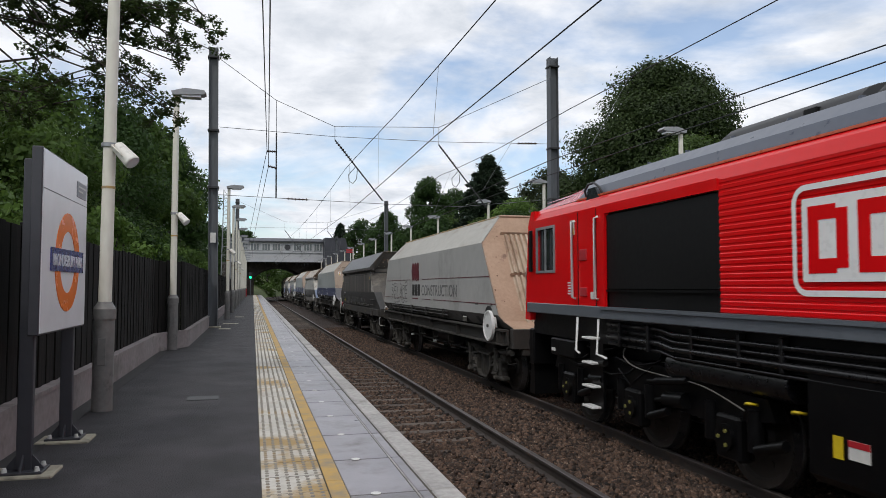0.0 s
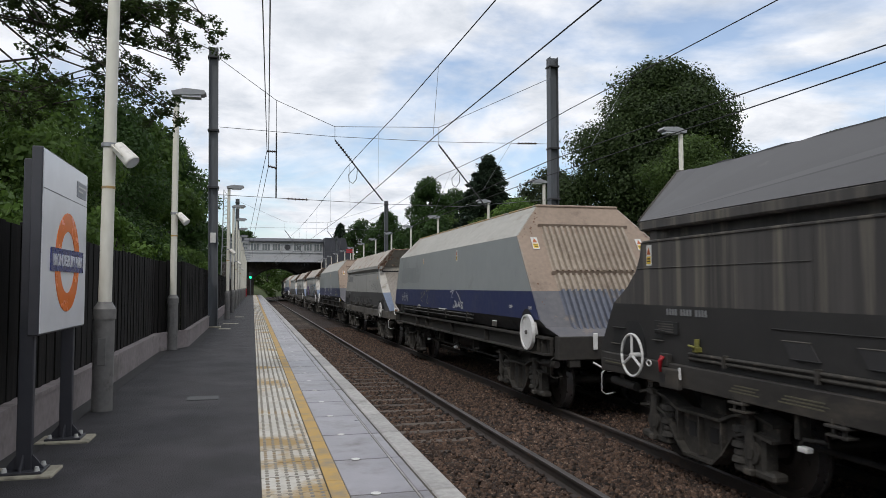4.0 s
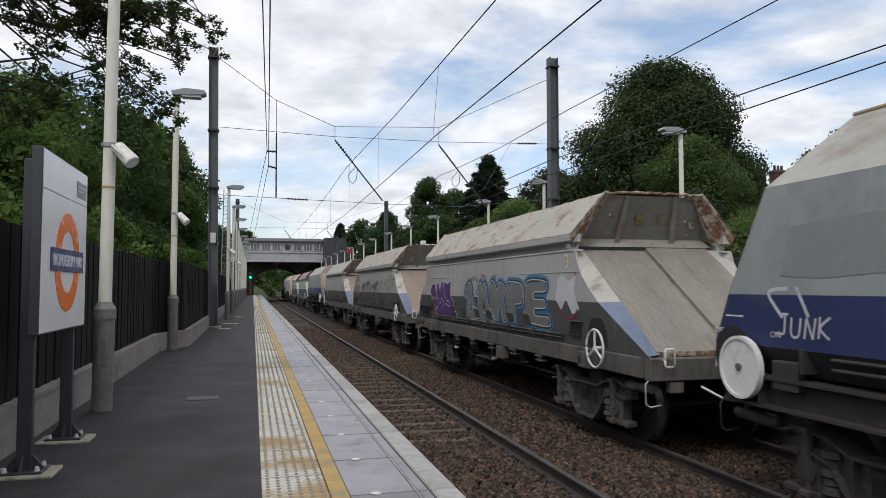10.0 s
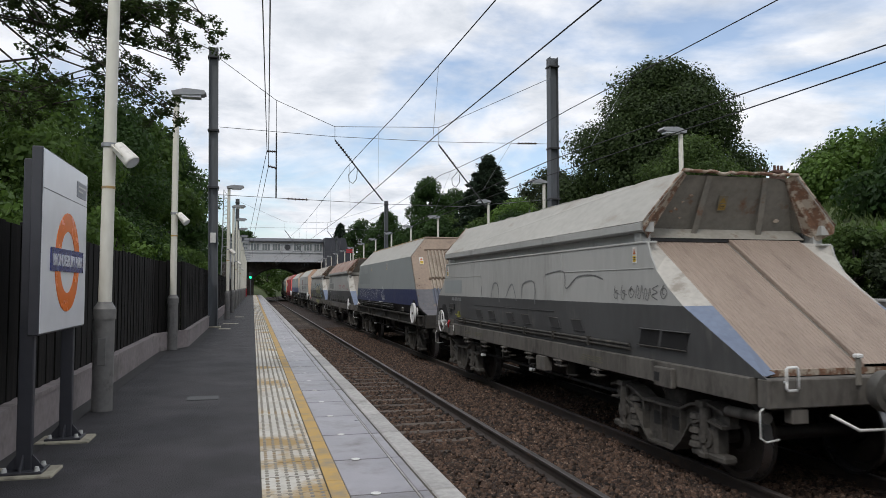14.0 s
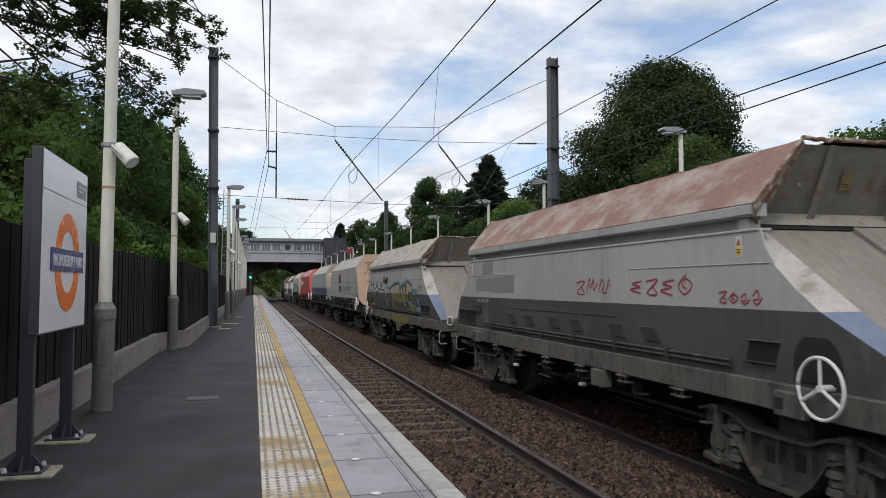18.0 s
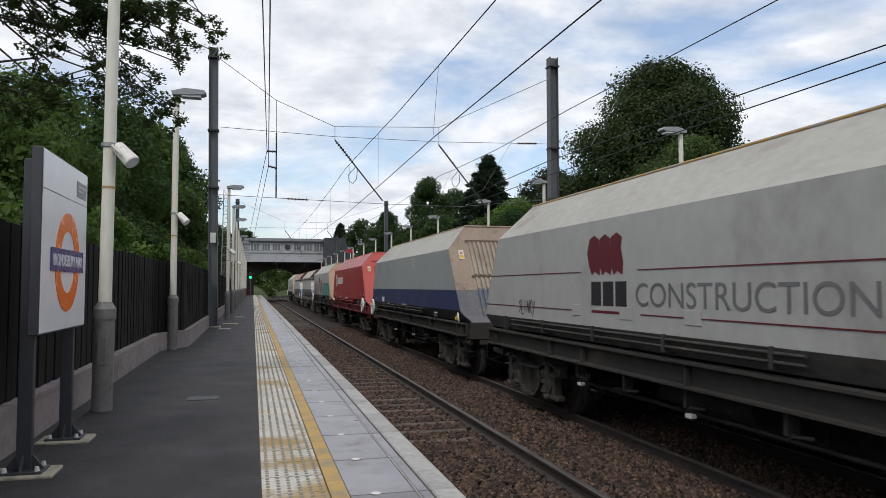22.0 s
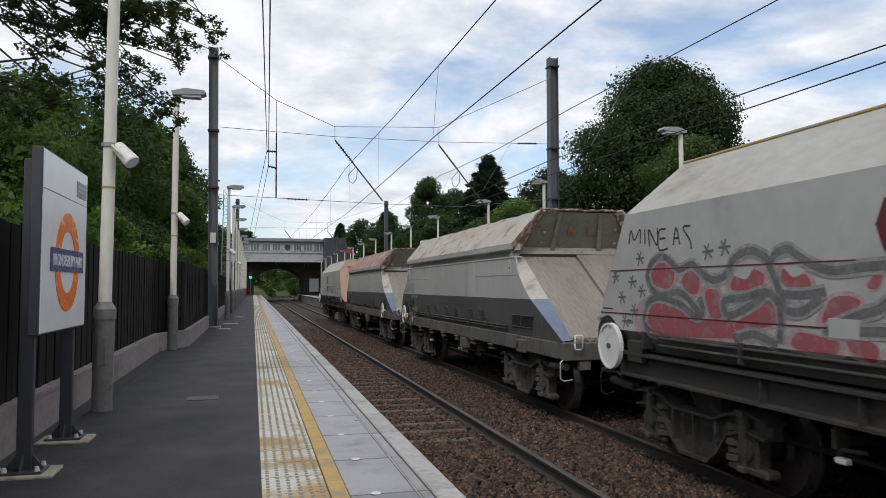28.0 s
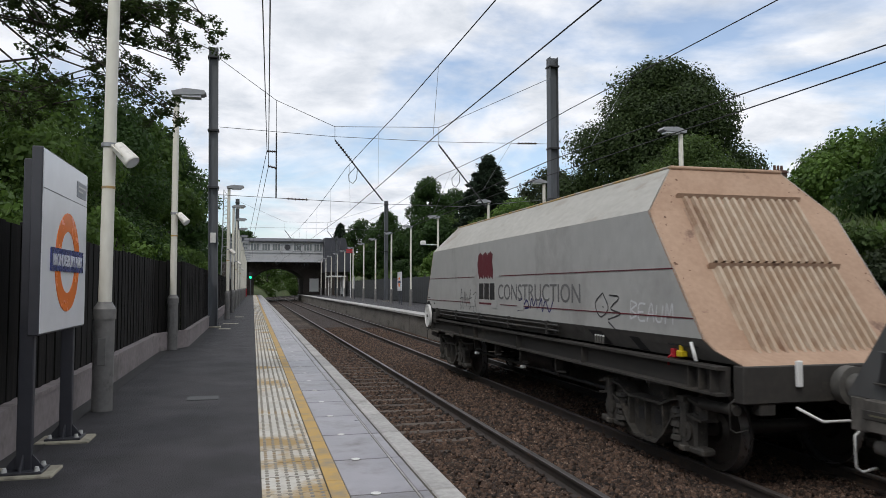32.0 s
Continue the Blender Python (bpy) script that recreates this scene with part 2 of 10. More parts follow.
# pane colour lightened to carry the reflected sky
PANE_GREY = mat("sky_tinted_window_glass", (0.13, 0.15, 0.16), (0.09, 0.105, 0.115), s1=1.1, s2=6, rough=0.12, rvar=0.05)
BRIDGE_DARK = mat("bridge_soffit", (0.035, 0.035, 0.038), (0.02, 0.02, 0.022), rough=0.8)
BRICK_DARK = mat("sooty_brick", (0.060, 0.048, 0.042), (0.032, 0.027, 0.025), (0.09, 0.075, 0.065), s1=0.6, s2=8, rough=0.9, bump=0.01, bs=12)
SLATE = mat("slate_roof", (0.055, 0.058, 0.072), (0.036, 0.038, 0.048), s1=0.6, s2=10, rough=0.6, bump=0.006, bs=12)
BRICK_RED = mat("red_brick", (0.115, 0.058, 0.045), (0.065, 0.036, 0.030), (0.05, 0.034, 0.03), s1=0.8, s2=12, rough=0.9)
WIN_DARK = mat("window_glass_dark", (0.030, 0.034, 0.04), rough=0.08, rvar=0.03)
WHITE = mat("white_paint", (0.74, 0.74, 0.73), (0.66, 0.66, 0.65), (0.5, 0.49, 0.46), s1=1.4, s2=12, rough=0.45, cpos=(0.64, 0.78))
RED_SIGN = mat("red_sign", (0.45, 0.02, 0.03), rough=0.4)
BLACK = mat("black_underframe", (0.021, 0.021, 0.022), (0.012, 0.012, 0.013), (0.040, 0.036, 0.033), s1=2, s2=18, rough=0.6)
GREEN_LIGHT = mat("signal_green", (0.01, 1.0, 0.28), rough=0.3, emit=3.0)

# ---------------------------------------------------------------- mesh helpers


class Geo:
    """Vertices and faces, gathered piece by piece, with one material slot number a face."""

    def __init__(self):
        self.v, self.f, self.m, self.smooth = [], [], [], []

    def add(self, verts, faces, slot=0, smooth=False):
        n = len(self.v)
        self.v.extend(tuple(p) for p in verts)
        for f in faces:
            self.f.append(tuple(i + n for i in f))
            self.m.append(slot)
            self.smooth.append(smooth)
        return self

    def box(self, x0, x1, y0, y1, z0, z1, slot=0, m=None):
        p = [Vector((x, y, z)) for z in (z0, z1) for y in (y0, y1) for x in (x0, x1)]
        if m is not None:
            p = [m @ q for q in p]
        return self.add(p, [(0, 2, 3, 1), (4, 5, 7, 6), (0, 1, 5, 4), (2, 6, 7, 3), (0, 4, 6, 2), (1, 3, 7, 5)], slot)

    def cbox(self, x0, x1, y0, y1, z0, z1, c=0.01, slot=0, m=None):
        """A box with chamfered edges."""
        vs, keys = [], {}
        xs, ys, zs = (x0, x1), (y0, y1), (z0, z1)
        for i in (0, 1):
            for j in (0, 1):
                for k in (0, 1):
                    sx, sy, sz = (c, -c)[i], (c, -c)[j], (c, -c)[k]
                    for ax, q in ((0, (xs[i], ys[j] + sy, zs[k] + sz)), (1, (xs[i] + sx, ys[j], zs[k] + sz)), (2, (xs[i] + sx, ys[j] + sy, zs[k]))):
                        keys[(i, j, k, ax)] = len(vs)
                        vs.append(Vector(q))
        fs = []
        for i in (0, 1):
            fs.append([keys[(i, j, k, 0)] for j, k in ((0, 0), (1, 0), (1, 1), (0, 1))])
            fs.append([keys[(j, i, k, 1)] for j, k in ((0, 0), (1, 0), (1, 1), (0, 1))])
            fs.append([keys[(j, k, i, 2)] for j, k in ((0, 0), (1, 0), (1, 1), (0, 1))])
            for j in (0, 1):
                fs.append([keys[(i, j, 0, 0)], keys[(i, j, 1, 0)], keys[(i, j, 1, 1)], keys[(i, j, 0, 1)]])
                fs.append([keys[(i, 0, j, 0)], keys[(i, 1, j, 0)], keys[(i, 1, j, 2)], keys[(i, 0, j, 2)]])
                fs.append([keys[(0, i, j, 1)], keys[(1, i, j, 1)], keys[(1, i, j, 2)], keys[(0, i, j, 2)]])
                for k in (0, 1):
                    fs.append([keys[(i, j, k, a)] for a in (0, 1, 2)])
        if m is not None:
            vs = [m @ q for q in vs]
        return self.add(vs, fs, slot)

    def cyl(self, p, q, r, r2=None, n=12, slot=0, caps=True):
        p, q = Vector(p), Vector(q)
        r2 = r if r2 is None else r2
        w = (q - p).normalized()
        u = w.orthogonal().normalized()
        t = w.cross(u)
        vs = []
        for c, rr in ((p, r), (q, r2)):
            for i in range(n):
                a = 2 * math.pi * i / n
                vs.append(c + (u * math.cos(a) + t * math.sin(a)) * rr)
        fs = [(i, (i + 1) % n, n + (i + 1) % n, n + i) for i in range(n)]
        self.add(vs, fs, slot, n > 6)
        if caps:
            self.add(vs, [tuple(range(n - 1, -1, -1)), tuple(range(n, 2 * n))], slot)
        return self

    def tube(self, pts, r, n=6, slot=0):
        pts = [Vector(p) for p in pts]
        rings = []
        for i, p in enumerate(pts):
            w = (pts[min(i + 1, len(pts) - 1)] - pts[max(i - 1, 0)]).normalized()
            u = w.cross(Vector((0.31, 0.17, 0.93))).normalized()
            t = w.cross(u)
            rr = r[i] if isinstance(r, (list, tuple)) else r
            rings.append([p + (u * math.cos(2 * math.pi * k / n) + t * math.sin(2 * math.pi * k / n)) * rr for k in range(n)])
        vs = [p for ring in rings for p in ring]
        fs = [(a * n + k, a * n + (k + 1) % n, (a + 1) * n + (k + 1) % n, (a + 1) * n + k) for a in range(len(pts) - 1) for k in range(n)]
        fs += [tuple(range(n - 1, -1, -1)), tuple(range((len(pts) - 1) * n, len(pts) * n))]
        return self.add(vs, fs, slot, True)

    def prism(self, poly, axis, a, b, slot=0, m=None):
        """A flat outline, drawn in the two other axes in order, drawn out along axis from a to b."""
        def put(p, d):
            q = list(p)
            q.insert(axis, d)
            return Vector(q) if m is None else m @ Vector(q)
        n = len(poly)
        vs = [put(p, a) for p in poly] + [put(p, b) for p in poly]
        fs = [tuple(range(n)), tuple(range(2 * n - 1, n - 1, -1))] + [(i, n + i, n + (i + 1) % n, (i + 1) % n) for i in range(n)]
        return self.add(vs, fs, slot)

    def ring(self, c, r0, r1, t0, t1, axis=0, n=32, slot=0):
        """A flat ring round c, from r0 to r1, between t0 and t1 along axis."""
        vs = []
        for t in (t0, t1):
            for r in (r0, r1):
                for i in range(n):
                    a = 2 * math.pi * i / n
                    q = [r * math.cos(a), r * math.sin(a)]
                    q.insert(axis, t)
                    vs.append(Vector(c) + Vector(q))
        fs = []
        for i in range(n):
            j = (i + 1) % n
            fs += [(i, j, n + j, n + i), (2 * n + i, 3 * n + i, 3 * n + j, 2 * n + j), (i, 2 * n + i, 2 * n + j, j), (n + i, n + j, 3 * n + j, 3 * n + i)]
        return self.add(vs, fs, slot)

    def mesh(self, name, *mats):
        me = bpy.data.meshes.new(name)
        me.from_pydata([tuple(p) for p in self.v], [], self.f)
        for k in mats:
            me.materials.append(k)
        if len(mats) > 1:
            me.polygons.foreach_set("material_index", self.m)
        me.polygons.foreach_set("use_smooth", self.smooth)
        bm = bmesh.new()
        bm.from_mesh(me)
        bmesh.ops.recalc_face_normals(bm, faces=bm.faces)
        bm.to_mesh(me)
        bm.free()
        return me


def part(name, g, mats, parent=None, label="", loc=None):
    """One mesh object of a bunch of pieces, under a thing or under a part."""
    me = g if isinstance(g, bpy.types.Mesh) else g.mesh(name, *(mats if isinstance(mats, (list, tuple)) else (mats,)))
    ob = new(name, me)
    if parent is not None:
        ob.parent = parent
    if loc is not None:
        ob.location = loc
    if label:
        tagged(ob, label)
    return ob


def thing(name, label, category, group="", kind="", loc=(0, 0, 0)):
    ob = new(name)
    ob.empty_display_size = 0.2
    ob.location = loc
    return tagged(ob, label, category, group, kind)


def quads(name, centres, us, vs, material):
    """Many separate four-cornered leaves in one mesh."""
    n = len(centres)
    co = np.empty((n, 4, 3), dtype=np.float32)
    co[:, 0], co[:, 1], co[:, 2], co[:, 3] = centres - us, centres + vs * 0.6 - us * 0.1, centres + us, centres - vs * 0.6 + us * 0.1
    me = bpy.data.meshes.new(name)
    me.vertices.add(n * 4)
    me.vertices.foreach_set("co", co.ravel())
    me.loops.add(n * 4)
    me.loops.foreach_set("vertex_index", np.arange(n * 4, dtype=np.int32))
    me.polygons.add(n)
    me.polygons.foreach_set("loop_start", np.arange(0, n * 4, 4, dtype=np.int32))
    me.polygons.foreach_set("loop_total", np.full(n, 4, dtype=np.int32))
    me.update(calc_edges=True)
    me.validate()
    me.materials.append(material)
    return me


def words(text, size, material, depth=0.002):
    """Letters as a mesh in the local x-y plane, from its left end on the base line."""
    cu = bpy.data.curves.new("letters", "FONT")
    cu.body, cu.size, cu.extrude = text, size, depth
    ob = bpy.data.objects.new("letters", cu)
    scene.collection.objects.link(ob)
    dg = bpy.context.evaluated_depsgraph_get()
    me = bpy.data.meshes.new_from_object(ob.evaluated_get(dg))
    bpy.data.objects.remove(ob)
    me.materials.clear()
    me.materials.append(material)
    return me

# ---------------------------------------------------------------- ground and track bed
rng = np.random.default_rng(4)


def ground_sheet():
    """One sheet: the cutting floor under the tracks, rising to the banks at both sides, out to the horizon."""
    xs = [-900, -300, -120, -60, -35, -22, -14, -9, -6, -4.2, -2.6, -1.9, 12.6, 13.6, 15.5, 18.5, 22, 27, 35, 50, 80, 150, 320, 900]
    hs = [9, 8, 7.5, 7, 6, 5, 4.0, 2.6, 1.5, 0.8, 0.2, -1.2, -1.2, 0.3, 1.3, 2.9, 4.2, 5.3, 6.2, 6.8, 7.2, 7.5, 8, 9]
    ys = [-900, -300, -100, -40, -15] + list(range(-5, 125, 5)) + [126, 131, 138, 150, 170, 200, 260, 350, 500, 900]
    g = Geo()
    vs = []
    for y in ys:
        for x, h in zip(xs, hs):
            bx = along(x, y)[0] if 126 < y < 300 else x
            k = noise.noise(Vector((x * 0.11, y * 0.09, 3))) * 0.5 if h > 0 and abs(x) < 80 else 0
            vs.append((bx, y, h + k - (1.2 if h > 5 and y < -60 else 0)))
    n = len(xs)
    fs = [(j * n + i, j * n + i + 1, (j + 1) * n + i + 1, (j + 1) * n + i) for j in range(len(ys) - 1) for i in range(n - 1)]
    g.add(vs, fs, 0, True)
    tagged(part("ground", g, EARTH), "grassy earth banks and cutting beside the railway", "ground", kind="structure")


ground_sheet()


def track_bed():
    g = Geo()
    prof = [(-0.6, -1.0), (1.25, -1.0), (1.7, -1.02), (3.2, -1.015), (3.5, -0.98), (3.9, -0.95), (4.6, -0.945), (4.95, -0.965), (5.2, -0.985), (6.7, -0.985), (7.0, -0.97), (8.2, -0.98)]
    ys = [-60, -10] + list(range(0, 119, 4)) + list(range(120, 330, 6))
    vs = []
    for y in ys:
        for x, z in prof:
            px, py, _ = along(x, y)
            vs.append((px, py, z))
    n = len(prof)
    g.add(vs, [(j * n + i, j * n + i + 1, (j + 1) * n + i + 1, (j + 1) * n + i) for j in range(len(ys) - 1) for i in range(n - 1)], 0, True)
    tagged(part("ballast_bed", g, BALLAST), "brown rusty stone ballast under both tracks", "ballast", kind="structure")


track_bed()


def rail(x, top, name_label):
    """A rail with foot, web and head, following the line."""
    prof = [(-0.07, -0.155), (0.07, -0.155), (0.07, -0.143), (0.012, -0.125), (0.012, -0.045), (0.035, -0.035), (0.035, -0.006), (0.028, 0.0), (-0.028, 0.0),
            (-0.035, -0.006), (-0.035, -0.035), (-0.012, -0.045), (-0.012, -0.125), (-0.07, -0.143)]
    ys = [-60, 0, 40, 80, 116] + list(range(120, 330, 6))
    g = Geo()
    n = len(prof)
    vs = []
    for y in ys:
        for dx, z in prof:
            px, py, _ = along(x + dx, y)
            vs.append((px, py, RAIL_Z + z))
    for j in range(len(ys) - 1):
        for i in range(n):
            k = (i + 1) % n
            g.add([vs[j * n + i], vs[j * n + k], vs[(j + 1) * n + k], vs[(j + 1) * n + i]], [(0, 1, 2, 3)], 1 if i in (6, 7, 8) else 0)
    r = tagged(part("rail", g, (RAILRUST, top)), name_label, "rail", "running rails", kind="structure")
    return r


for x, top, lab in ((NEAR_C - 0.7525, RAILTOP, "steel running rail with a polished head"), (NEAR_C + 0.7525, RAILTOP, "steel running rail with a polished head"),
                    (FAR_C - 0.7525, RAILTOP_D, "rusty steel running rail beneath the goods train"), (FAR_C + 0.7525, RAILTOP, "steel running rail with a polished head")):
    rail(x, top, lab)

# ---------------------------------------------------------------- near platform


def platform_near():
    g = Geo()
    g.box(-1.86, 0.06, -14, END_Y + 6, -1.3, 0.0)
    tagged(part("platform", g, ASPHALT), "dark grey asphalt platform surface", "platform", kind="structure")
    g = Geo()
    g.box(0.06, 1.12, -14, END_Y + 2, -1.3, -0.004)
    g.box(1.04, 1.16, -14, END_Y + 2, -1.3, -0.10, 1)
    tagged(part("platform_edge_bed", g, (MORTAR, CONC_OLD)), "mortar bed and wall of the platform edge", "platform edge", kind="structure")
    g = Geo()
    g.box(-0.68, -0.35, 8.43, 8.72, -0.02, 0.004)
    d = tagged(part("drain_cover", g, BLACK), "steel drain grating set in the asphalt", "drain cover", kind="structure")
    g = Geo()
    for i in range(15):
        x = -0.67 + i * 0.0215
        g.box(x, x + 0.010, 8.44, 8.71, 0.004, 0.008)
    part("grating_bars", g, GRATE, d)
    for y0, x0, x1 in ((22.3, -0.95, -0.62), (25.4, -0.95, -0.45), (31, -0.7, -0.35)):
        g = Geo().cbox(x0, x1, y0, y0 + 0.5, -0.02, 0.006, 0.004)
        tagged(part("inspection_cover", g, PAD), "pale cement-filled inspection cover in the asphalt", "cover", kind="structure")


platform_near()


def low_wall():
    """Low concrete plinth along the back of the platform, with its jog, and a drain groove at its foot."""
    line = [(-1.70, -14), (-1.70, 14.9), (-1.26, 16.0), (-1.26, END_Y)]
    g = Geo()
    for (xa, ya), (xb, yb) in zip(line, line[1:]):
        for dx0, dx1, z0, z1 in ((-0.16, 0.0, -0.1, 0.315), (-0.17, 0.015, 0.315, 0.35)):
            g.add([(xa + dx0, ya, z0), (xa + dx1, ya, z0), (xb + dx1, yb, z0), (xb + dx0, yb, z0), (xa + dx0, ya, z1), (xa + dx1, ya, z1), (xb + dx1, yb, z1), (xb + dx0, yb, z1)],
                  [(0, 1, 5, 4), (1, 2, 6, 5), (2, 3, 7, 6), (3, 0, 4, 7), (4, 5, 6, 7), (0, 3, 2, 1)])
    w = tagged(part("low_wall", g, PLINTH), "low pinkish concrete plinth wall behind the platform", "wall", kind="structure")
    g = Geo()
    for (xa, ya), (xb, yb) in zip(line, line[1:]):
        g.add([(xa + 0.02, ya, 0.006), (xa + 0.15, ya, 0.006), (xb + 0.15, yb, 0.006), (xb + 0.02, yb, 0.006)], [(0, 1, 2, 3)])
        g.add([(xa + 0.15, ya, 0.010), (xa + 0.17, ya, 0.010), (xb + 0.17, yb, 0.010), (xb + 0.15, yb, 0.010)], [(0, 1, 2, 3)])
    tagged(part("drain_channel", g, CHANNEL), "narrow drain channel along the foot of the wall", "drain", kind="structure")


low_wall()

# ---------------------------------------------------------------- opposite platform


def platform_far():
    g = Geo()
    g.box(OPP + 0.10, 12.3, -14, END_Y + 10, -1.3, 0.0)
    tagged(part("opposite_platform", g, ASPHALT), "asphalt surface of the opposite platform", "platform", kind="structure")
    g = Geo()
    g.cbox(OPP - 0.12, OPP + 0.55, -14, END_Y + 8, -0.10, 0.012, 0.015)
    tagged(part("opposite_coping", g, COPING), "pale concrete coping of the opposite platform", "coping", kind="structure")
    g = Geo()
    g.box(OPP, OPP + 0.10, -14, END_Y + 8, -1.3, -0.10)
    for i in range(60):
        y = 2 + i * 2.05
        g.box(OPP - 0.02, OPP, y, y + 0.16, -1.2, -0.16)
    tagged(part("opposite_platform_wall", g, CONC_OLD), "stained concrete face of the opposite platform", "platform wall", kind="structure")


platform_far()

# ---------------------------------------------------------------- bridge


def bridge():
    y0, y1 = END_Y, END_Y + 13
    # abutments and the brick arch, with a real opening
    g = Geo()
    xa, xb, sp, rise = 0.12, 7.55, 2.6, 1.65
    n = 18
    arc = []
    for i in range(n + 1):
        t = i / n
        x = xa + (xb - xa) * t
        arc.append((x, sp + rise * math.sin(math.pi * t) ** 0.75))
    for i in range(n):
        (x0, z0), (x1, z1) = arc[i], arc[i + 1]
        vs = [(x0, y0, z0), (x1, y0, z1), (x1, y0, 4.95), (x0, y0, 4.95), (x0, y1, z0), (x1, y1, z1), (x1, y1, 4.95), (x0, y1, 4.95)]
        g.add(vs, [(0, 1, 2, 3), (5, 4, 7, 6), (0, 4, 5, 1), (2, 6, 7, 3)])
    g.box(-4.5, xa, y0, y1, -1.3, 4.95)
    g.box(xb, 12.6, y0, y1, -1.3, 4.95)
    br = thing("bridge", "road bridge with a grey girder and a station house on top", "bridge", kind="structure")
    part("abutment", g, BRICK_DARK, br, "sooty brick arch and abutments")
    g = Geo()
    for i in range(n):
        (x0, z0), (x1, z1) = arc[i], arc[i + 1]
        g.add([(x0, y0 - 0.06, z0), (x1, y0 - 0.06, z1), (x1, y0 - 0.06, z1 + 0.45), (x0, y0 - 0.06, z0 + 0.45), (x0, y0, z0), (x1, y0, z1), (x1, y0, z1 + 0.45), (x0, y0, z0 + 0.45)],
              [(0, 1, 2, 3), (0, 4, 5, 1), (3, 2, 6, 7)])
    part("arch_ring", g, BRICK_DARK, br)
    # girder in front, over the gap
    yg = y0 - 4.2
    g = Geo()
    g.box(-3.6, 10.12, yg, yg + 0.3, 4.95, 6.25)
    for i in range(8):
        x = -1.5 + i * 1.4
        g.box(x, x + 0.05, yg - 0.03, yg, 5.05, 6.18)
    g.box(-3.6, 10.12, yg - 0.12, yg + 0.35, 4.88, 5.0)
    g.box(-3.6, 10.12, yg - 0.14, yg + 0.35, 6.24, 6.34)
    part("girder", g, BRIDGE_GREY, br, "pale grey painted plate girder")
    g = Geo()
    g.box(-3.6, 11.2, yg + 0.35, y0, 4.95, 5.3)
    for i in range(9):
        x = -1.2 + i * 1.5
        g.box(x, x + 0.25, yg + 0.35, y0, 4.6, 4.95)
    part("soffit", g, BRIDGE_DARK, br, "dark underside of the deck")
    # the house on the deck
    g = Geo()
    g.box(-3.5, 10.1, yg + 0.05, y0 + 3, 6.34, 7.84)
    part("house_wall", g, BRIDGE_GREY, br, "grey boarded wall of the station house")
    for x in (-3.3, -1.95, -0.38, 1.24, 2.70, 5.78, 7.30, 8.80):
        w = part("window", Geo().box(x - 0.06, x + 1.22, yg - 0.02, yg + 0.045, 6.52, 7.66), BRIDGE_PALE, br, "pale window frame")
        for k in range(3):
            part("pane", Geo().box(x + 0.03 + k * 0.39, x + 0.35 + k * 0.39, yg - 0.035, yg - 0.021, 6.62, 7.56), PANE_GREY, w)
    g = Geo().ring((4.87, yg - 0.05, 7.07), 0.20, 0.42, -0.02, 0.04, axis=1, n=24)
    g.cyl((4.87, yg - 0.03, 7.07), (4.87, yg - 0.02, 7.07), 0.3, n=20)
    part("roundel", g, SIGN_GREY, br, "small dark ring sign")
    part("roof", Geo().prism([(yg - 0.4, 7.84), (yg - 0.4, 7.98), (y0 - 1.0, 8.60), (y0 + 3.6, 7.98), (y0 + 3.6, 7.84)], 0, -3.8, 10.11), SLATE, br, "low dark slate roof")
    # steps block with slate slopes beside the deck
    st = thing("stair_building", "dark slate-clad covered stairs beside the bridge", "building", kind="structure")
    part("wall", Geo().box(10.6, 13.6, y0 - 6.5, y0 + 4, -0.2, 3.6), BRICK_DARK, st)
    part("roof", Geo().prism([(10.14, 3.4), (10.14, 8.40), (13.1, 8.40), (13.9, 5.6), (13.9, 3.4)], 1, y0 - 7, y0 + 4), SLATE, st, "steep blue-grey slate roof")
    part("poster", Geo().box(8.45, 9.85, y0 - 0.1, y0 - 0.02, 0.5, 2.5), WHITE, br, "large pale poster on the abutment")
    # green signal at the platform end
    sg = thing("signal", "colour light signal showing green at the platform end", "signal", loc=(-0.35, 108, 0))
    part("post", Geo().cyl((0, 0, 0), (0, 0, 2.3), 0.06), MAST, sg)
    part("head", Geo().cbox(-0.2, 0.2, -0.12, 0.12, 2.2, 3.3, 0.02), BLACK, sg)
    part("lens", Geo().cyl((0, -0.15, 2.55), (0, -0.12, 2.55), 0.16, n=16), GREEN_LIGHT, sg, "glowing green lens")
    bx = thing("red_box", "dark red box standing near the platform end", "box", loc=(-0.95, 96, 0))
    part("body", Geo().cbox(-0.2, 0.2, -0.2, 0.2, 0, 1.0, 0.02), RED_SIGN, bx)


bridge()

# ---------------------------------------------------------------- lamp posts


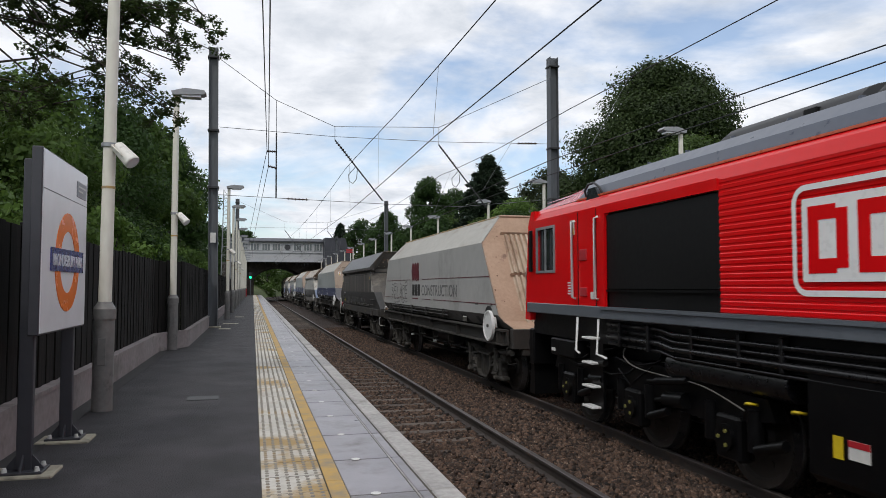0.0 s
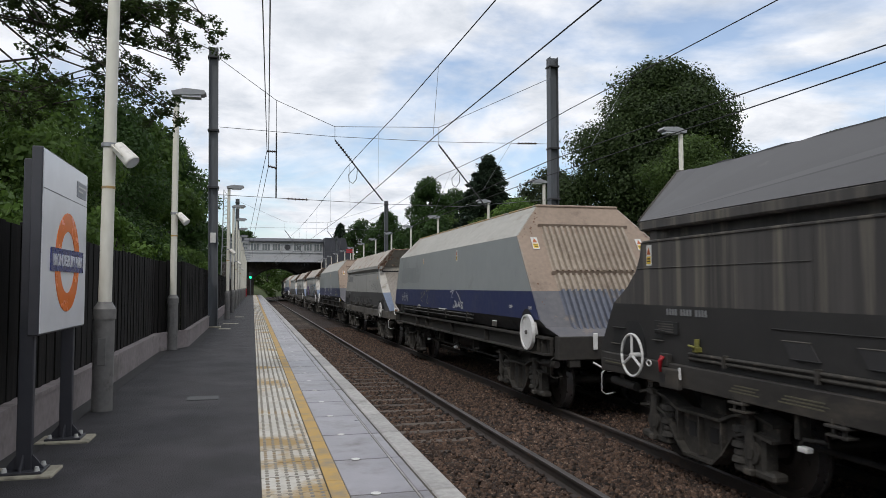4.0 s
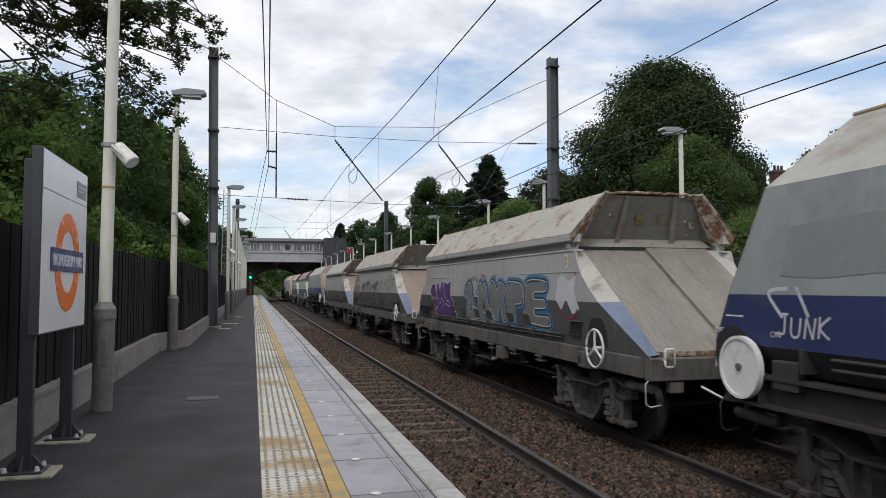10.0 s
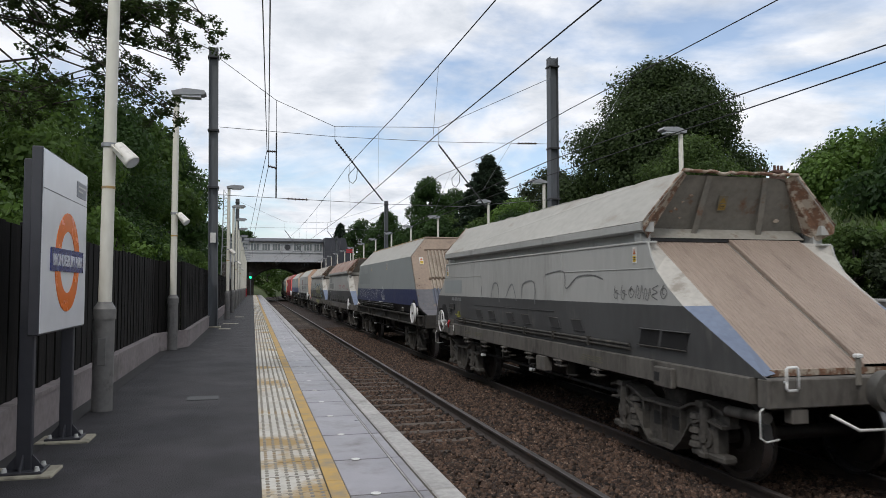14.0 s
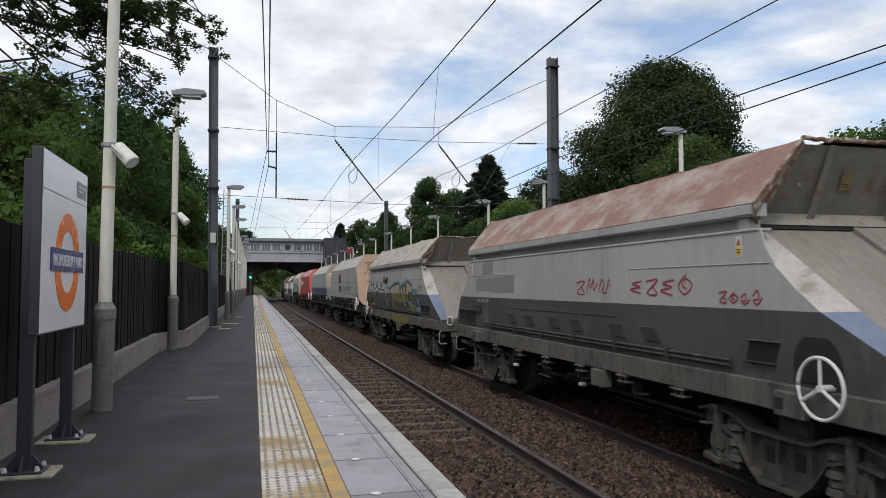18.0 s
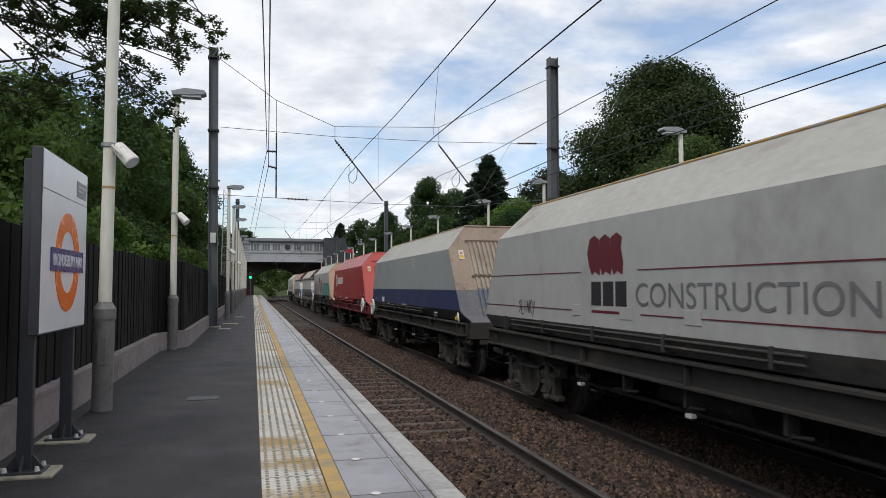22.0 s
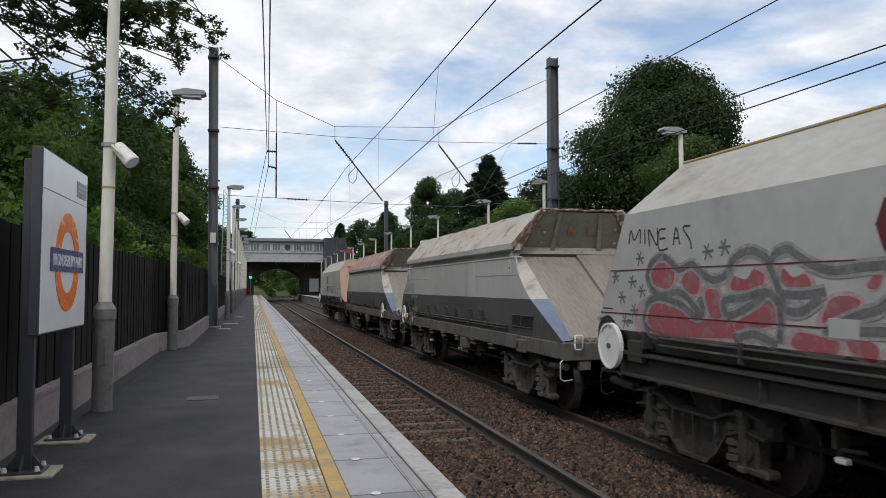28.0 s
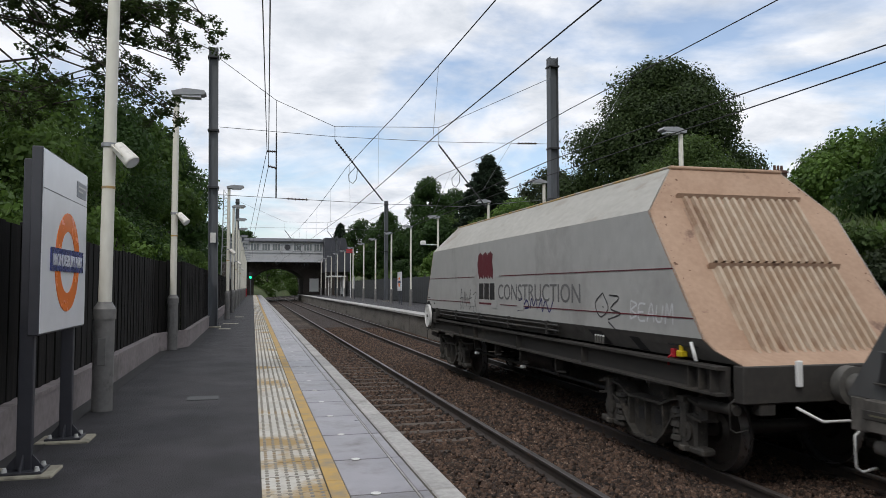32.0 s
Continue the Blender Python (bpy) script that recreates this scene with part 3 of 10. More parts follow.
def lamp_post(side=1):
    p = thing("lamp_post", "cream platform lamp post with a flat grey lantern", "lamp post", "platform lamps")
    part("base", Geo().cyl((0, 0, 0), (0, 0, 0.98), 0.098, n=20), LAMP_GREY, p, "thick grey painted base")
    part("collar", Geo().cyl((0, 0, 0.90), (0, 0, 1.0), 0.108, n=20).cyl((0, 0, 1.0), (0, 0, 1.07), 0.108, 0.066, n=20), LAMP_GREY, p)
    part("pole", Geo().cyl((0, 0, 1.06), (0, 0, 4.96), 0.063, 0.055, n=18), LAMP_CREAM, p)
    part("hatch", Geo().cbox(-0.04, 0.04, -0.104, -0.094, 0.45, 0.72, 0.004), LAMP_GREY, p)
    part("band", Geo().cyl((0, 0, 2.20), (0, 0, 2.225), 0.064, n=18), YELLOW, p, "yellow marker band")
    s = side
    head = [(0.07 * -s, 4.97), (0.50 * s, 5.00), (0.56 * s, 5.03), (0.52 * s, 5.09), (0.16 * s, 5.11), (-0.09 * s, 5.04)]
    ln = part("lantern", Geo().prism([(x, z) for x, z in head], 1, -0.14, 0.14), LUMIN, p, "flat grey lantern")
    part("lens", Geo().box(min(0.10 * s, 0.46 * s), max(0.10 * s, 0.46 * s), -0.11, 0.11, 4.945, 4.985), LUMGLASS, ln, "clear lens")
    return p


first = lamp_post(1)
first.location = (-1.43, 7.98, 0)
first.rotation_euler = (0, radians(0.4), 0)
LEFT_LAMPS = [(-1.50, 15.25)] + [(-0.93, 29.3 + 7.05 * i) for i in range(12)]
for x, y in LEFT_LAMPS:
    copy_thing(first, pose(x, y, 0))
opp = lamp_post(-1)
tagged(opp, "cream lamp post with a flat lantern on the opposite platform")
opp.location = (10.12, 15.98, 0)
for x, y in [(10.2, 25.0), (10.15, 31.4), (9.75, 39.1), (9.65, 45.8), (9.5, 51.8), (9.5, 58.8), (9.45, 65.0), (9.45, 72.2), (9.45, 79.0), (9.45, 86), (9.45, 93), (9.45, 100), (9.45, 107)]:
    copy_thing(opp, pose(x, y, 0))


def speaker(loc, turn):
    s = thing("loudspeaker", "off-white horn loudspeaker clamped to a lamp post", "loudspeaker", "platform loudspeakers", loc=loc)
    s.rotation_euler = (0, 0, radians(turn))
    part("clamp", Geo().ring((0, 0, 0.07), 0.063, 0.075, -0.02, 0.02, axis=2, n=20).box(0.06, 0.12, -0.015, 0.015, 0.05, 0.09), STEEL_GREY, s)
    part("bracket", Geo().tube([(0.10, -0.09, 0.05), (0.16, -0.10, 0.0), (0.22, -0.095, -0.06)], 0.008).tube([(0.10, 0.09, 0.05), (0.16, 0.10, 0.0), (0.22, 0.095, -0.06)], 0.008).box(0.09, 0.11, -0.09, 0.09, 0.04, 0.06), LAMP_CREAM, s)
    g = Geo()
    d = Vector((0.72, 0, -0.69)).normalized()
    o = Vector((0.09, 0, 0.06))
    prof = [(0.0, 0.045), (0.015, 0.063), (0.19, 0.074), (0.245, 0.078), (0.258, 0.071)]
    for (a, ra), (b, rb) in zip(prof, prof[1:]):
        g.cyl(o + d * a, o + d * b, ra, rb, n=20, caps=False)
    g.cyl(o, o + d * 0.002, 0.05, n=20)
    part("shell", g, SPEAKER, s)
    part("grille", Geo().cyl(o + d * 0.250, o + d * 0.254, 0.070, n=20), LUMGLASS, s)


speaker((-1.415, 7.98, 2.57), -28)
speaker((-1.50, 15.25, 2.58), -28)
for y in (29.3, 43.4, 57.5):
    speaker((-0.93, y, 2.58), -28)
cctv = thing("camera_housing", "small white security camera on a bracket arm", "security camera", loc=(9.75, 39.1, 3.5))
part("arm", Geo().cyl((0, 0, 0), (-0.75, 0, 0.02), 0.025), WHITE, cctv)
part("housing", Geo().cbox(-0.98, -0.70, -0.12, 0.12, -0.02, 0.22, 0.03), WHITE, cctv)

# ---------------------------------------------------------------- station sign


def station_sign():
    s = thing("station_sign", "white enamel station name board with orange ring on posts", "station sign", loc=(-1.43, 5.42, 0))
    for i, y in enumerate((0.0, 1.10)):
        po = part("post", Geo().cbox(-0.045, 0.045, y - 0.03, y + 0.03, 0.03, 2.07 if i == 0 else 2.0, 0.006), SIGN_GREY, s)
        g = Geo().cbox(-0.13, 0.13, y - 0.11, y + 0.11, 0.018, 0.034, 0.003)
        for sx in (-1, 1):
            g.prism([(sx * 0.045, 0.034), (sx * 0.12, 0.034), (sx * 0.045, 0.13)], 1, y - 0.006, y + 0.006)
        for sy in (-1, 1):
            g.prism([(y + sy * 0.03, 0.034), (y + sy * 0.10, 0.034), (y + sy * 0.03, 0.13)], 0, -0.006, 0.006)
        part("base_plate", g, SIGN_GREY, po)
        for sx in (-1, 1):
            for sy in (-1, 1):
                part("bolt", Geo().cyl((sx * 0.095, y + sy * 0.08, 0.034), (sx * 0.095, y + sy * 0.08, 0.062), 0.018, 0.012, n=10), BOLT, po)
        g = Geo().cbox(-0.19, 0.20, y - 0.16, y + 0.15, -0.02, 0.018, 0.008)
        part("mortar_pad", g, PAD, s, "rough pale mortar pad")
    part("panel", Geo().cbox(0.035, 0.10, -0.16, 1.16, 0.905, 2.135, 0.006), SIGN_GREY, s, "grey edged panel body")
    part("face", Geo().cbox(0.096, 0.106, -0.145, 1.15, 0.915, 2.125, 0.004), SIGN_WHITE, s, "glossy white enamel face")
    part("seam", Geo().box(0.1055, 0.1075, -0.145, 1.15, 1.865, 1.870), SIGN_GREY, s)
    part("ring", Geo().ring((0.106, 0.54, 1.40), 0.225, 0.36, 0.0, 0.004, n=48), SIGN_ORANGE, s, "orange enamel ring")
    part("name_bar", Geo().box(0.106, 0.114, 0.06, 1.02, 1.33, 1.49), SIGN_BLUE, s, "dark blue name bar")
    me = words("BRONDESBURY PARK", 0.118, SIGN_WHITE)
    w = max(v.co.x for v in me.vertices)
    tx = part("lettering", me, None, s, "white capital letters")
    tx.matrix_local = Matrix.Translation((0.1155, 0.10, 1.368)) @ Matrix(((0, 0, 1, 0), (1, 0, 0, 0), (0, 1, 0, 0), (0, 0, 0, 1))) @ Matrix.Diagonal((0.88 / w, 1, 1, 1))
    pl = part("plate", Geo().box(0.106, 0.110, 0.78, 1.10, 1.915, 2.035), LUMIN, s, "small grey information plate")
    part("print", Geo().box(0.110, 0.1115, 0.82, 1.06, 1.99, 2.005).box(0.110, 0.1115, 0.82, 0.98, 1.955, 1.97), BOLT, pl)


station_sign()


def far_sign(y, x=9.9):
    s = thing("platform_sign", "small white name sign on grey posts on the opposite platform", "station sign", "opposite signs", loc=(x, y, 0))
    for dy in (-0.45, 0.45):
        part("post", Geo().box(-0.04, 0.04, dy - 0.03, dy + 0.03, 0, 2.2), SIGN_GREY, s)
    part("panel", Geo().cbox(-0.08, -0.03, -0.65, 0.65, 0.95, 2.25, 0.01), SIGN_WHITE, s)
    part("ring", Geo().ring((-0.085, 0, 1.55), 0.2, 0.34, -0.004, 0.004, n=32), SIGN_ORANGE, s)
    part("name_bar", Geo().box(-0.095, -0.085, -0.5, 0.5, 1.48, 1.62), SIGN_BLUE, s)


far_sign(50.5)
far_sign(75)

# ---------------------------------------------------------------- masts and wires


def mast(x, y, top, w=0.30, d=0.30, foot=-0.05, lean=0.0):
    m = thing("overhead_line_mast", "tall grey steel channel mast for the overhead line", "mast", "overhead line masts", loc=(x, y, foot))
    m.rotation_euler = (0, radians(lean), 0)
    hw, hd, t = w / 2, d / 2, 0.016
    g = Geo()
    g.prism([(-hw, -hd), (-hw + t, -hd), (-hw + t, -t), (hw - t, -t), (hw - t, -hd), (hw, -hd), (hw, hd), (hw - t, hd), (hw - t, t), (-hw + t, t), (-hw + t, hd), (-hw, hd)], 2, 0, top - foot)
    part("column", g, MAST, m)
    part("foot_block", Geo().cbox(-hw - 0.09, hw + 0.09, -hd - 0.09, hd + 0.09, -0.05, 0.085, 0.01), PAD, m)
    for z in (top - foot - 0.35, 6.0, 4.25):
        if z < top - foot:
            part("strap", Geo().box(-hw - 0.03, hw + 0.03, -hd - 0.03, hd + 0.03, z, z + 0.05), WIRE, m)
    return m


HY = 23.4
ml = mast(-1.15, HY, 8.55, w=0.27, d=0.27, lean=-0.7)
part("number_plate", Geo().cbox(-0.08, 0.08, -0.155, -0.14, 2.6, 2.9, 0.004), BOLT, ml, "small white plate with plain bars")
mast(9.97, HY + 0.2, 9.15, w=0.30, d=0.34)
mast(11.0, 62.5, 8.6, w=0.3, d=0.3)
mast(-1.3, 62.5, 8.4, w=0.3, d=0.3)
mast(-1.3, 100, 8.0)
mast(10.8, 100, 8.0)


def insulator(g, a, b, n=7, r=0.045):
    """Ribbed insulator from a to b."""
    a, b = Vector(a), Vector(b)
    g.cyl(a, b, 0.018, n=8)
    for i in range(n):
        p = a.lerp(b, (i + 0.5) / n)
        d = (b - a).normalized() * 0.012
        g.cyl(p - d, p + d, r, r * 0.6, n=10)


def sag(a, b, drop, n=12):
    a, b = Vector(a), Vector(b)
    return [a.lerp(b, i / n) - Vector((0, 0, 4 * drop * (i / n) * (1 - i / n))) for i in range(n + 1)]


def headspan(y, pts, xl, xr, name="head_span"):
    """Cross wires between two masts, with the vertical links, struts and insulators that carry the line."""
    h = thing(name, "thin cross wires strung between the masts over the tracks", "overhead wires", "head spans")
    top = pts["top"]
    part("upper_wire", Geo().tube(top, 0.010, n=5), SPAN, h)
    part("middle_wire", Geo().tube(pts["mid"], 0.009, n=5), SPAN, h)
    part("lower_wire", Geo().tube(pts["low"], 0.009, n=5), SPAN, h)
    for a, b in pts["links"]:
        part("link", Geo().cyl(a, b, 0.008, n=6), WIRE, h)
    for a, b in pts["struts"]:
        a, b = Vector(a), Vector(b)
        g = Geo().cyl(a, b, 0.022, n=8)
        part("strut", g, WIRE, h)
        gi = Geo()
        insulator(gi, a.lerp(b, 0.03), a.lerp(b, 0.38), n=9, r=0.06)
        part("insulator", gi, INSUL, h)
    for a, b in pts["ins"]:
        gi = Geo()
        insulator(gi, a, b, n=6, r=0.05)
        part("insulator", gi, INSUL, h)
    return h


headspan(HY, dict(
    top=[(-1.05, HY, 8.20), (0.64, HY, 7.03), (2.46, HY, 6.30), (5.86, HY, 6.46), (9.85, HY, 8.40)],
    mid=[(-1.05, HY, 6.10), (2.46, HY, 5.98), (5.86, HY, 5.98), (9.85, HY, 6.10)],
    low=[(-1.05, HY, 4.02), (0.66, HY, 3.97), (3.95, HY, 3.88), (6.6, HY, 3.86), (9.85, HY, 4.2)],
    links=[((0.64, HY, 7.03), (0.65, HY, 6.0)), ((2.46, HY, 6.30), (2.46, HY, 5.85)), ((5.86, HY, 6.46), (5.86, HY, 5.85))],
    struts=[((2.46, HY, 5.88), (4.00, HY, 3.98)), ((5.86, HY, 5.88), (7.52, HY, 3.82))],
    ins=[((0.98, HY, 3.96), (1.65, HY, 3.94)), ((0.66, HY, 5.42), (0.36, HY, 5.42)), ((0.66, HY, 4.90), (0.40, HY, 4.96)), ((8.6, HY, 6.06), (9.3, HY, 6.09))]), -1.05, 9.85)
h2 = 62.5
headspan(h2, dict(
    top=[(-1.2, h2, 8.2), (2.5, h2, 6.6), (6.0, h2, 6.6), (10.9, h2, 8.2)],
    mid=[(-1.2, h2, 6.1), (10.9, h2, 6.1)],
    low=[(-1.2, h2, 4.2), (10.9, h2, 4.2)],
    links=[((2.5, h2, 6.6), (2.5, h2, 5.9)), ((6.0, h2, 6.6), (6.0, h2, 5.9))],
    struts=[((2.5, h2, 5.9), (3.9, h2, 4.1)), ((6.0, h2, 5.9), (7.4, h2, 4.1))],
    ins=[]), 0, 0)


FAR_CON = [(5.8, -40, 3.47), (5.68, 5.55, 3.47), (5.28, 9.9, 3.47), (5.10, 12.3, 3.47), (5.13, 15.2, 3.47), (5.4, HY, 3.50)]
FAR_CON2 = [(5.4, -40, 3.30), (5.65, 5.5, 3.30), (5.42, 11.1, 3.30), (5.30, 13, 3.30), (5.5, HY, 3.40), (5.8, h2, 3.6)]
FAR_CAT = [(5.9, -25, 4.9), (5.9, -8, 4.5), (5.9, 2, 4.5), (5.9, 8, 4.58), (5.9, 13, 4.66), (5.9, 17.5, 4.67), (5.9, 22, 4.80), (5.95, HY, 4.90)]


def line_wires():
    w = thing("catenary", "contact and catenary wires hung along both tracks", "overhead wires")
    runs = ((NEAR_C, [(2.62, -40, 3.47), (2.62, 5.2, 3.47), (2.61, 10.6, 3.47), (2.70, 16.3, 3.47), (2.80, HY, 3.50)],
             [(2.66, -25, 4.90), (2.66, -8, 4.50), (2.68, 2, 4.48), (2.70, 8, 4.56), (2.70, 14, 4.62), (2.70, 20, 4.78), (2.79, HY, 4.95)]),
            (FAR_C, FAR_CON, FAR_CAT))
    for c, cont, cat in runs:
        cont = cont + [(c - 0.2, h2, 3.55), (c + 0.2, 100, 3.5), (c, 118, 3.4), (along(c, 200)[0], along(c, 200)[1], 3.5)]
        cat = [Vector(p) for p in cat[:-1]]
        last = {NEAR_C: (2.79, HY, 4.95), FAR_C: FAR_CAT[-1]}[c]
        sup = [last, (c - 0.1, h2, 5.1), (c + 0.1, 100, 4.6), (c, 118, 3.9), (along(c, 200)[0], along(c, 200)[1], 4.8)]
        for a, b in zip(sup, sup[1:]):
            cat += sag(a, b, 0.32 if b[1] - a[1] > 25 else 0.05, 10)[:-1]
        cat.append(Vector(sup[-1]))
        part("contact_wire", Geo().tube(cont, 0.0078, n=5), WIRE, w)
        part("catenary_wire", Geo().tube(cat, 0.0082, n=5), WIRE, w)
        g = Geo()
        y = -6.0
        while y < 100:
            for a, b in zip(cont, cont[1:]):
                if a[1] <= y < b[1]:
                    k = (y - a[1]) / (b[1] - a[1])
                    lo = Vector(a).lerp(Vector(b), k)
            for a, b in zip(cat, cat[1:]):
                if a[1] <= y < b[1]:
                    hi = a.lerp(b, (y - a[1]) / (b[1] - a[1]))
            g.cyl(lo, hi, 0.004, n=4)
            y += 5.6
        part("dropper", g, DROP, w)
    part("second_contact_wire", Geo().tube(FAR_CON2, 0.0076, n=5), WIRE, w)
    f = thing("feeder_wires", "pair of dark feeder wires running above the platform", "overhead wires")
    part("feeder_wire", Geo().tube([(-0.55, -30, 5.9), (0.02, 8, 5.30), (0.37, HY, 5.44), (-0.35, h2, 5.5), (-0.4, 100, 5.3)], 0.010, n=5), WIRE, f)
    part("feeder_wire", Geo().tube([(-0.3, -30, 5.5), (0.14, 8, 4.80), (0.42, HY, 4.96), (0.0, h2, 5.2), (-0.1, 100, 5.1)], 0.010, n=5), WIRE, f)


line_wires()
part("dropper_tube", Geo().cyl((0.65, HY, 6.0), (0.66, HY, 3.97), 0.022, n=8), WIRE, bpy.data.objects["head_span"])
for a in ((2.46, 5.88), (5.86, 5.88)):
    pts = [(a[0] + 0.72, HY, a[1] - 0.90), (a[0] + 0.70, HY, a[1] - 1.22), (a[0] + 0.58, HY, a[1] - 1.38), (a[0] + 0.46, HY, a[1] - 1.30), (a[0] + 0.44, HY, a[1] - 1.10), (a[0] + 0.66, HY, a[1] - 0.84)]
    part("jumper_loop", Geo().tube(pts, 0.012, n=5), WIRE, bpy.data.objects["head_span"])

# ---------------------------------------------------------------- the train
PEACH = mat("sand_dusted_end", (0.42, 0.285, 0.20), (0.34, 0.22, 0.15), (0.19, 0.115, 0.085), s1=1.6, s2=18, rough=0.75, bump=0.001, bs=40, cpos=(0.62, 0.70))
PEACH_G = mat("dusty_brown_end", (0.335, 0.255, 0.20), (0.26, 0.20, 0.155), (0.17, 0.125, 0.10), s1=1.1, s2=14, rough=0.75, bump=0.001, bs=40, cpos=(0.56, 0.70))
RIBS_G = mat("dusty_brown_sheet", (0.37, 0.315, 0.255), (0.25, 0.205, 0.165), (0.18, 0.135, 0.105), s1=0.9, s2=14, rough=0.7)
RIBS_BLUE = mat("dusty_blue_sheet", (0.135, 0.145, 0.180), (0.085, 0.098, 0.135), (0.21, 0.18, 0.15), s1=1.3, s2=14, rough=0.65)
END_LOW = mat("end_lower_grey_blue", (0.140, 0.136, 0.145), (0.095, 0.096, 0.11), (0.24, 0.19, 0.15), s1=1.2, s2=10, rough=0.6)
RIBS = mat("dusty_corrugated_sheet", (0.47, 0.385, 0.30), (0.37, 0.265, 0.185), (0.25, 0.155, 0.105), s1=1.3, s2=14, rough=0.7, stretch=(1.6, 0.5, 0.5))
GREY_A = mat("wagon_grey", (0.328, 0.351, 0.351), (0.282, 0.305, 0.305), (0.236, 0.247, 0.247), s1=0.6, s2=7, rough=0.55, stretch=(1, 0.6, 0.5))
GREY_E = mat("wagon_silver_grey", (0.420, 0.420, 0.409), (0.358, 0.358, 0.347), (0.280, 0.274, 0.263), s1=0.5, s2=8, rough=0.5, stretch=(1, 0.6, 0.5))
COVER = mat("wagon_dusty_cover", (0.44, 0.43, 0.40), (0.355, 0.345, 0.318), (0.30, 0.265, 0.225), s1=0.9, s2=10, rough=0.75, stretch=(1, 0.5, 1))
COVER_RUST = mat("wagon_rusty_cover", (0.46, 0.435, 0.395), (0.36, 0.325, 0.285), (0.27, 0.165, 0.115), s1=2.6, s2=30, rough=0.85, stretch=(1, 0.6, 1), bump=0.008, bs=22, cpos=(0.55, 0.64))
COVER_RED = mat("wagon_rust_red_cover", (0.315, 0.195, 0.155), (0.225, 0.130, 0.105), (0.40, 0.345, 0.31), s1=1.1, s2=20, rough=0.85, stretch=(1, 0.7, 1), bump=0.008, bs=20, cpos=(0.48, 0.66))
COVER_DARK = mat("wagon_dark_cover", (0.085, 0.084, 0.088), (0.058, 0.057, 0.060), (0.15, 0.145, 0.14), s1=0.9, s2=12, rough=0.45, stretch=(1, 0.4, 1), cpos=(0.62, 0.72))
BLUE_A = mat("wagon_blue", (0.030, 0.042, 0.125), (0.022, 0.032, 0.10), (0.05, 0.058, 0.11), s1=0.8, s2=9, rough=0.45)
TEAL_A = mat("wagon_green_grey", (0.20, 0.255, 0.235), (0.16, 0.21, 0.195), (0.25, 0.25, 0.22), s1=0.8, s2=9, rough=0.55)
RED_A = mat("wagon_red", (0.36, 0.020, 0.026), (0.30, 0.016, 0.021), (0.26, 0.03, 0.03), s1=0.5, s2=6, rough=0.42)
RED_END = mat("wagon_dusty_red", (0.47, 0.085, 0.070), (0.40, 0.06, 0.052), (0.34, 0.08, 0.065), s1=0.9, s2=10, rough=0.6)
RED_COVER = mat("wagon_faded_red_cover", (0.44, 0.11, 0.115), (0.37, 0.08, 0.085), (0.48, 0.19, 0.18), s1=0.6, s2=8, rough=0.5, stretch=(1, 0.4, 1))
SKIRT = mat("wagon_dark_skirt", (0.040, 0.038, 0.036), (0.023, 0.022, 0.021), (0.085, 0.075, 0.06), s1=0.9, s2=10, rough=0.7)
SOLE = mat("solebar_grime", (0.042, 0.038, 0.034), (0.023, 0.021, 0.019), (0.066, 0.057, 0.046), s1=1.3, s2=14, rough=0.75, stretch=(1, 0.4, 1))
SOLE_B = mat("solebar_grey_grime", (0.135, 0.125, 0.112), (0.082, 0.075, 0.067), (0.040, 0.036, 0.032), s1=2.0, s2=14, rough=0.8, stretch=(1, 1, 0.4), cpos=(0.50, 0.66))
BOGIE = mat("bogie_grime", (0.056, 0.051, 0.045), (0.027, 0.025, 0.022), (0.105, 0.092, 0.076), s1=3, s2=20, rough=0.75, bump=0.003, bs=40)
WHEEL = mat("wheel_steel", (0.055, 0.048, 0.043), (0.030, 0.027, 0.025), rough=0.6, metal=0.3)
TREAD = mat("wheel_tread", (0.42, 0.42, 0.43), rough=0.3, metal=0.9)
WHITE_DISC = mat("handwheel_white", (0.74, 0.74, 0.73), (0.66, 0.66, 0.65), (0.5, 0.48, 0.44), s1=3, s2=20, rough=0.5)
PIPE = mat("pipe_grime", (0.13, 0.125, 0.115), (0.08, 0.077, 0.072), rough=0.6)
PIPE_RED = mat("pipe_red", (0.32, 0.03, 0.035), (0.2, 0.025, 0.028), rough=0.5)
GREY_B1 = mat("hopper_light_grey", (0.416, 0.416, 0.400), (0.351, 0.351, 0.335), (0.270, 0.265, 0.248), s1=0.7, s2=9, rough=0.6, stretch=(1, 1, 0.3))
GREY_B2 = mat("hopper_dark_grey", (0.088, 0.089, 0.090), (0.060, 0.060, 0.061), (0.135, 0.130, 0.122), s1=0.8, s2=10, rough=0.6, stretch=(1, 1, 0.35))
DARK_B1 = mat("hopper_grimy_grey", (0.075, 0.069, 0.065), (0.042, 0.039, 0.038), (0.15, 0.135, 0.11), s1=1.6, s2=12, rough=0.7, stretch=(1, 1.6, 0.05), cpos=(0.52, 0.66))
DARK_B2 = mat("hopper_black", (0.038, 0.037, 0.036), (0.026, 0.025, 0.025), rough=0.6)
CHUTE = mat("chute_plate", (0.285, 0.260, 0.230), (0.215, 0.194, 0.172), (0.200, 0.170, 0.143), s1=0.8, s2=9, rough=0.7, stretch=(2.2, 0.6, 0.6))
CHUTE_P = mat("chute_plate_pinkish", (0.318, 0.252, 0.207), (0.266, 0.207, 0.170), (0.215, 0.165, 0.136), s1=0.8, s2=9, rough=0.7, stretch=(2.2, 0.6, 0.6))
CHUTE_D = mat("chute_plate_dark", (0.105, 0.094, 0.082), (0.068, 0.062, 0.056), (0.15, 0.135, 0.115), s1=1.0, s2=12, rough=0.7)
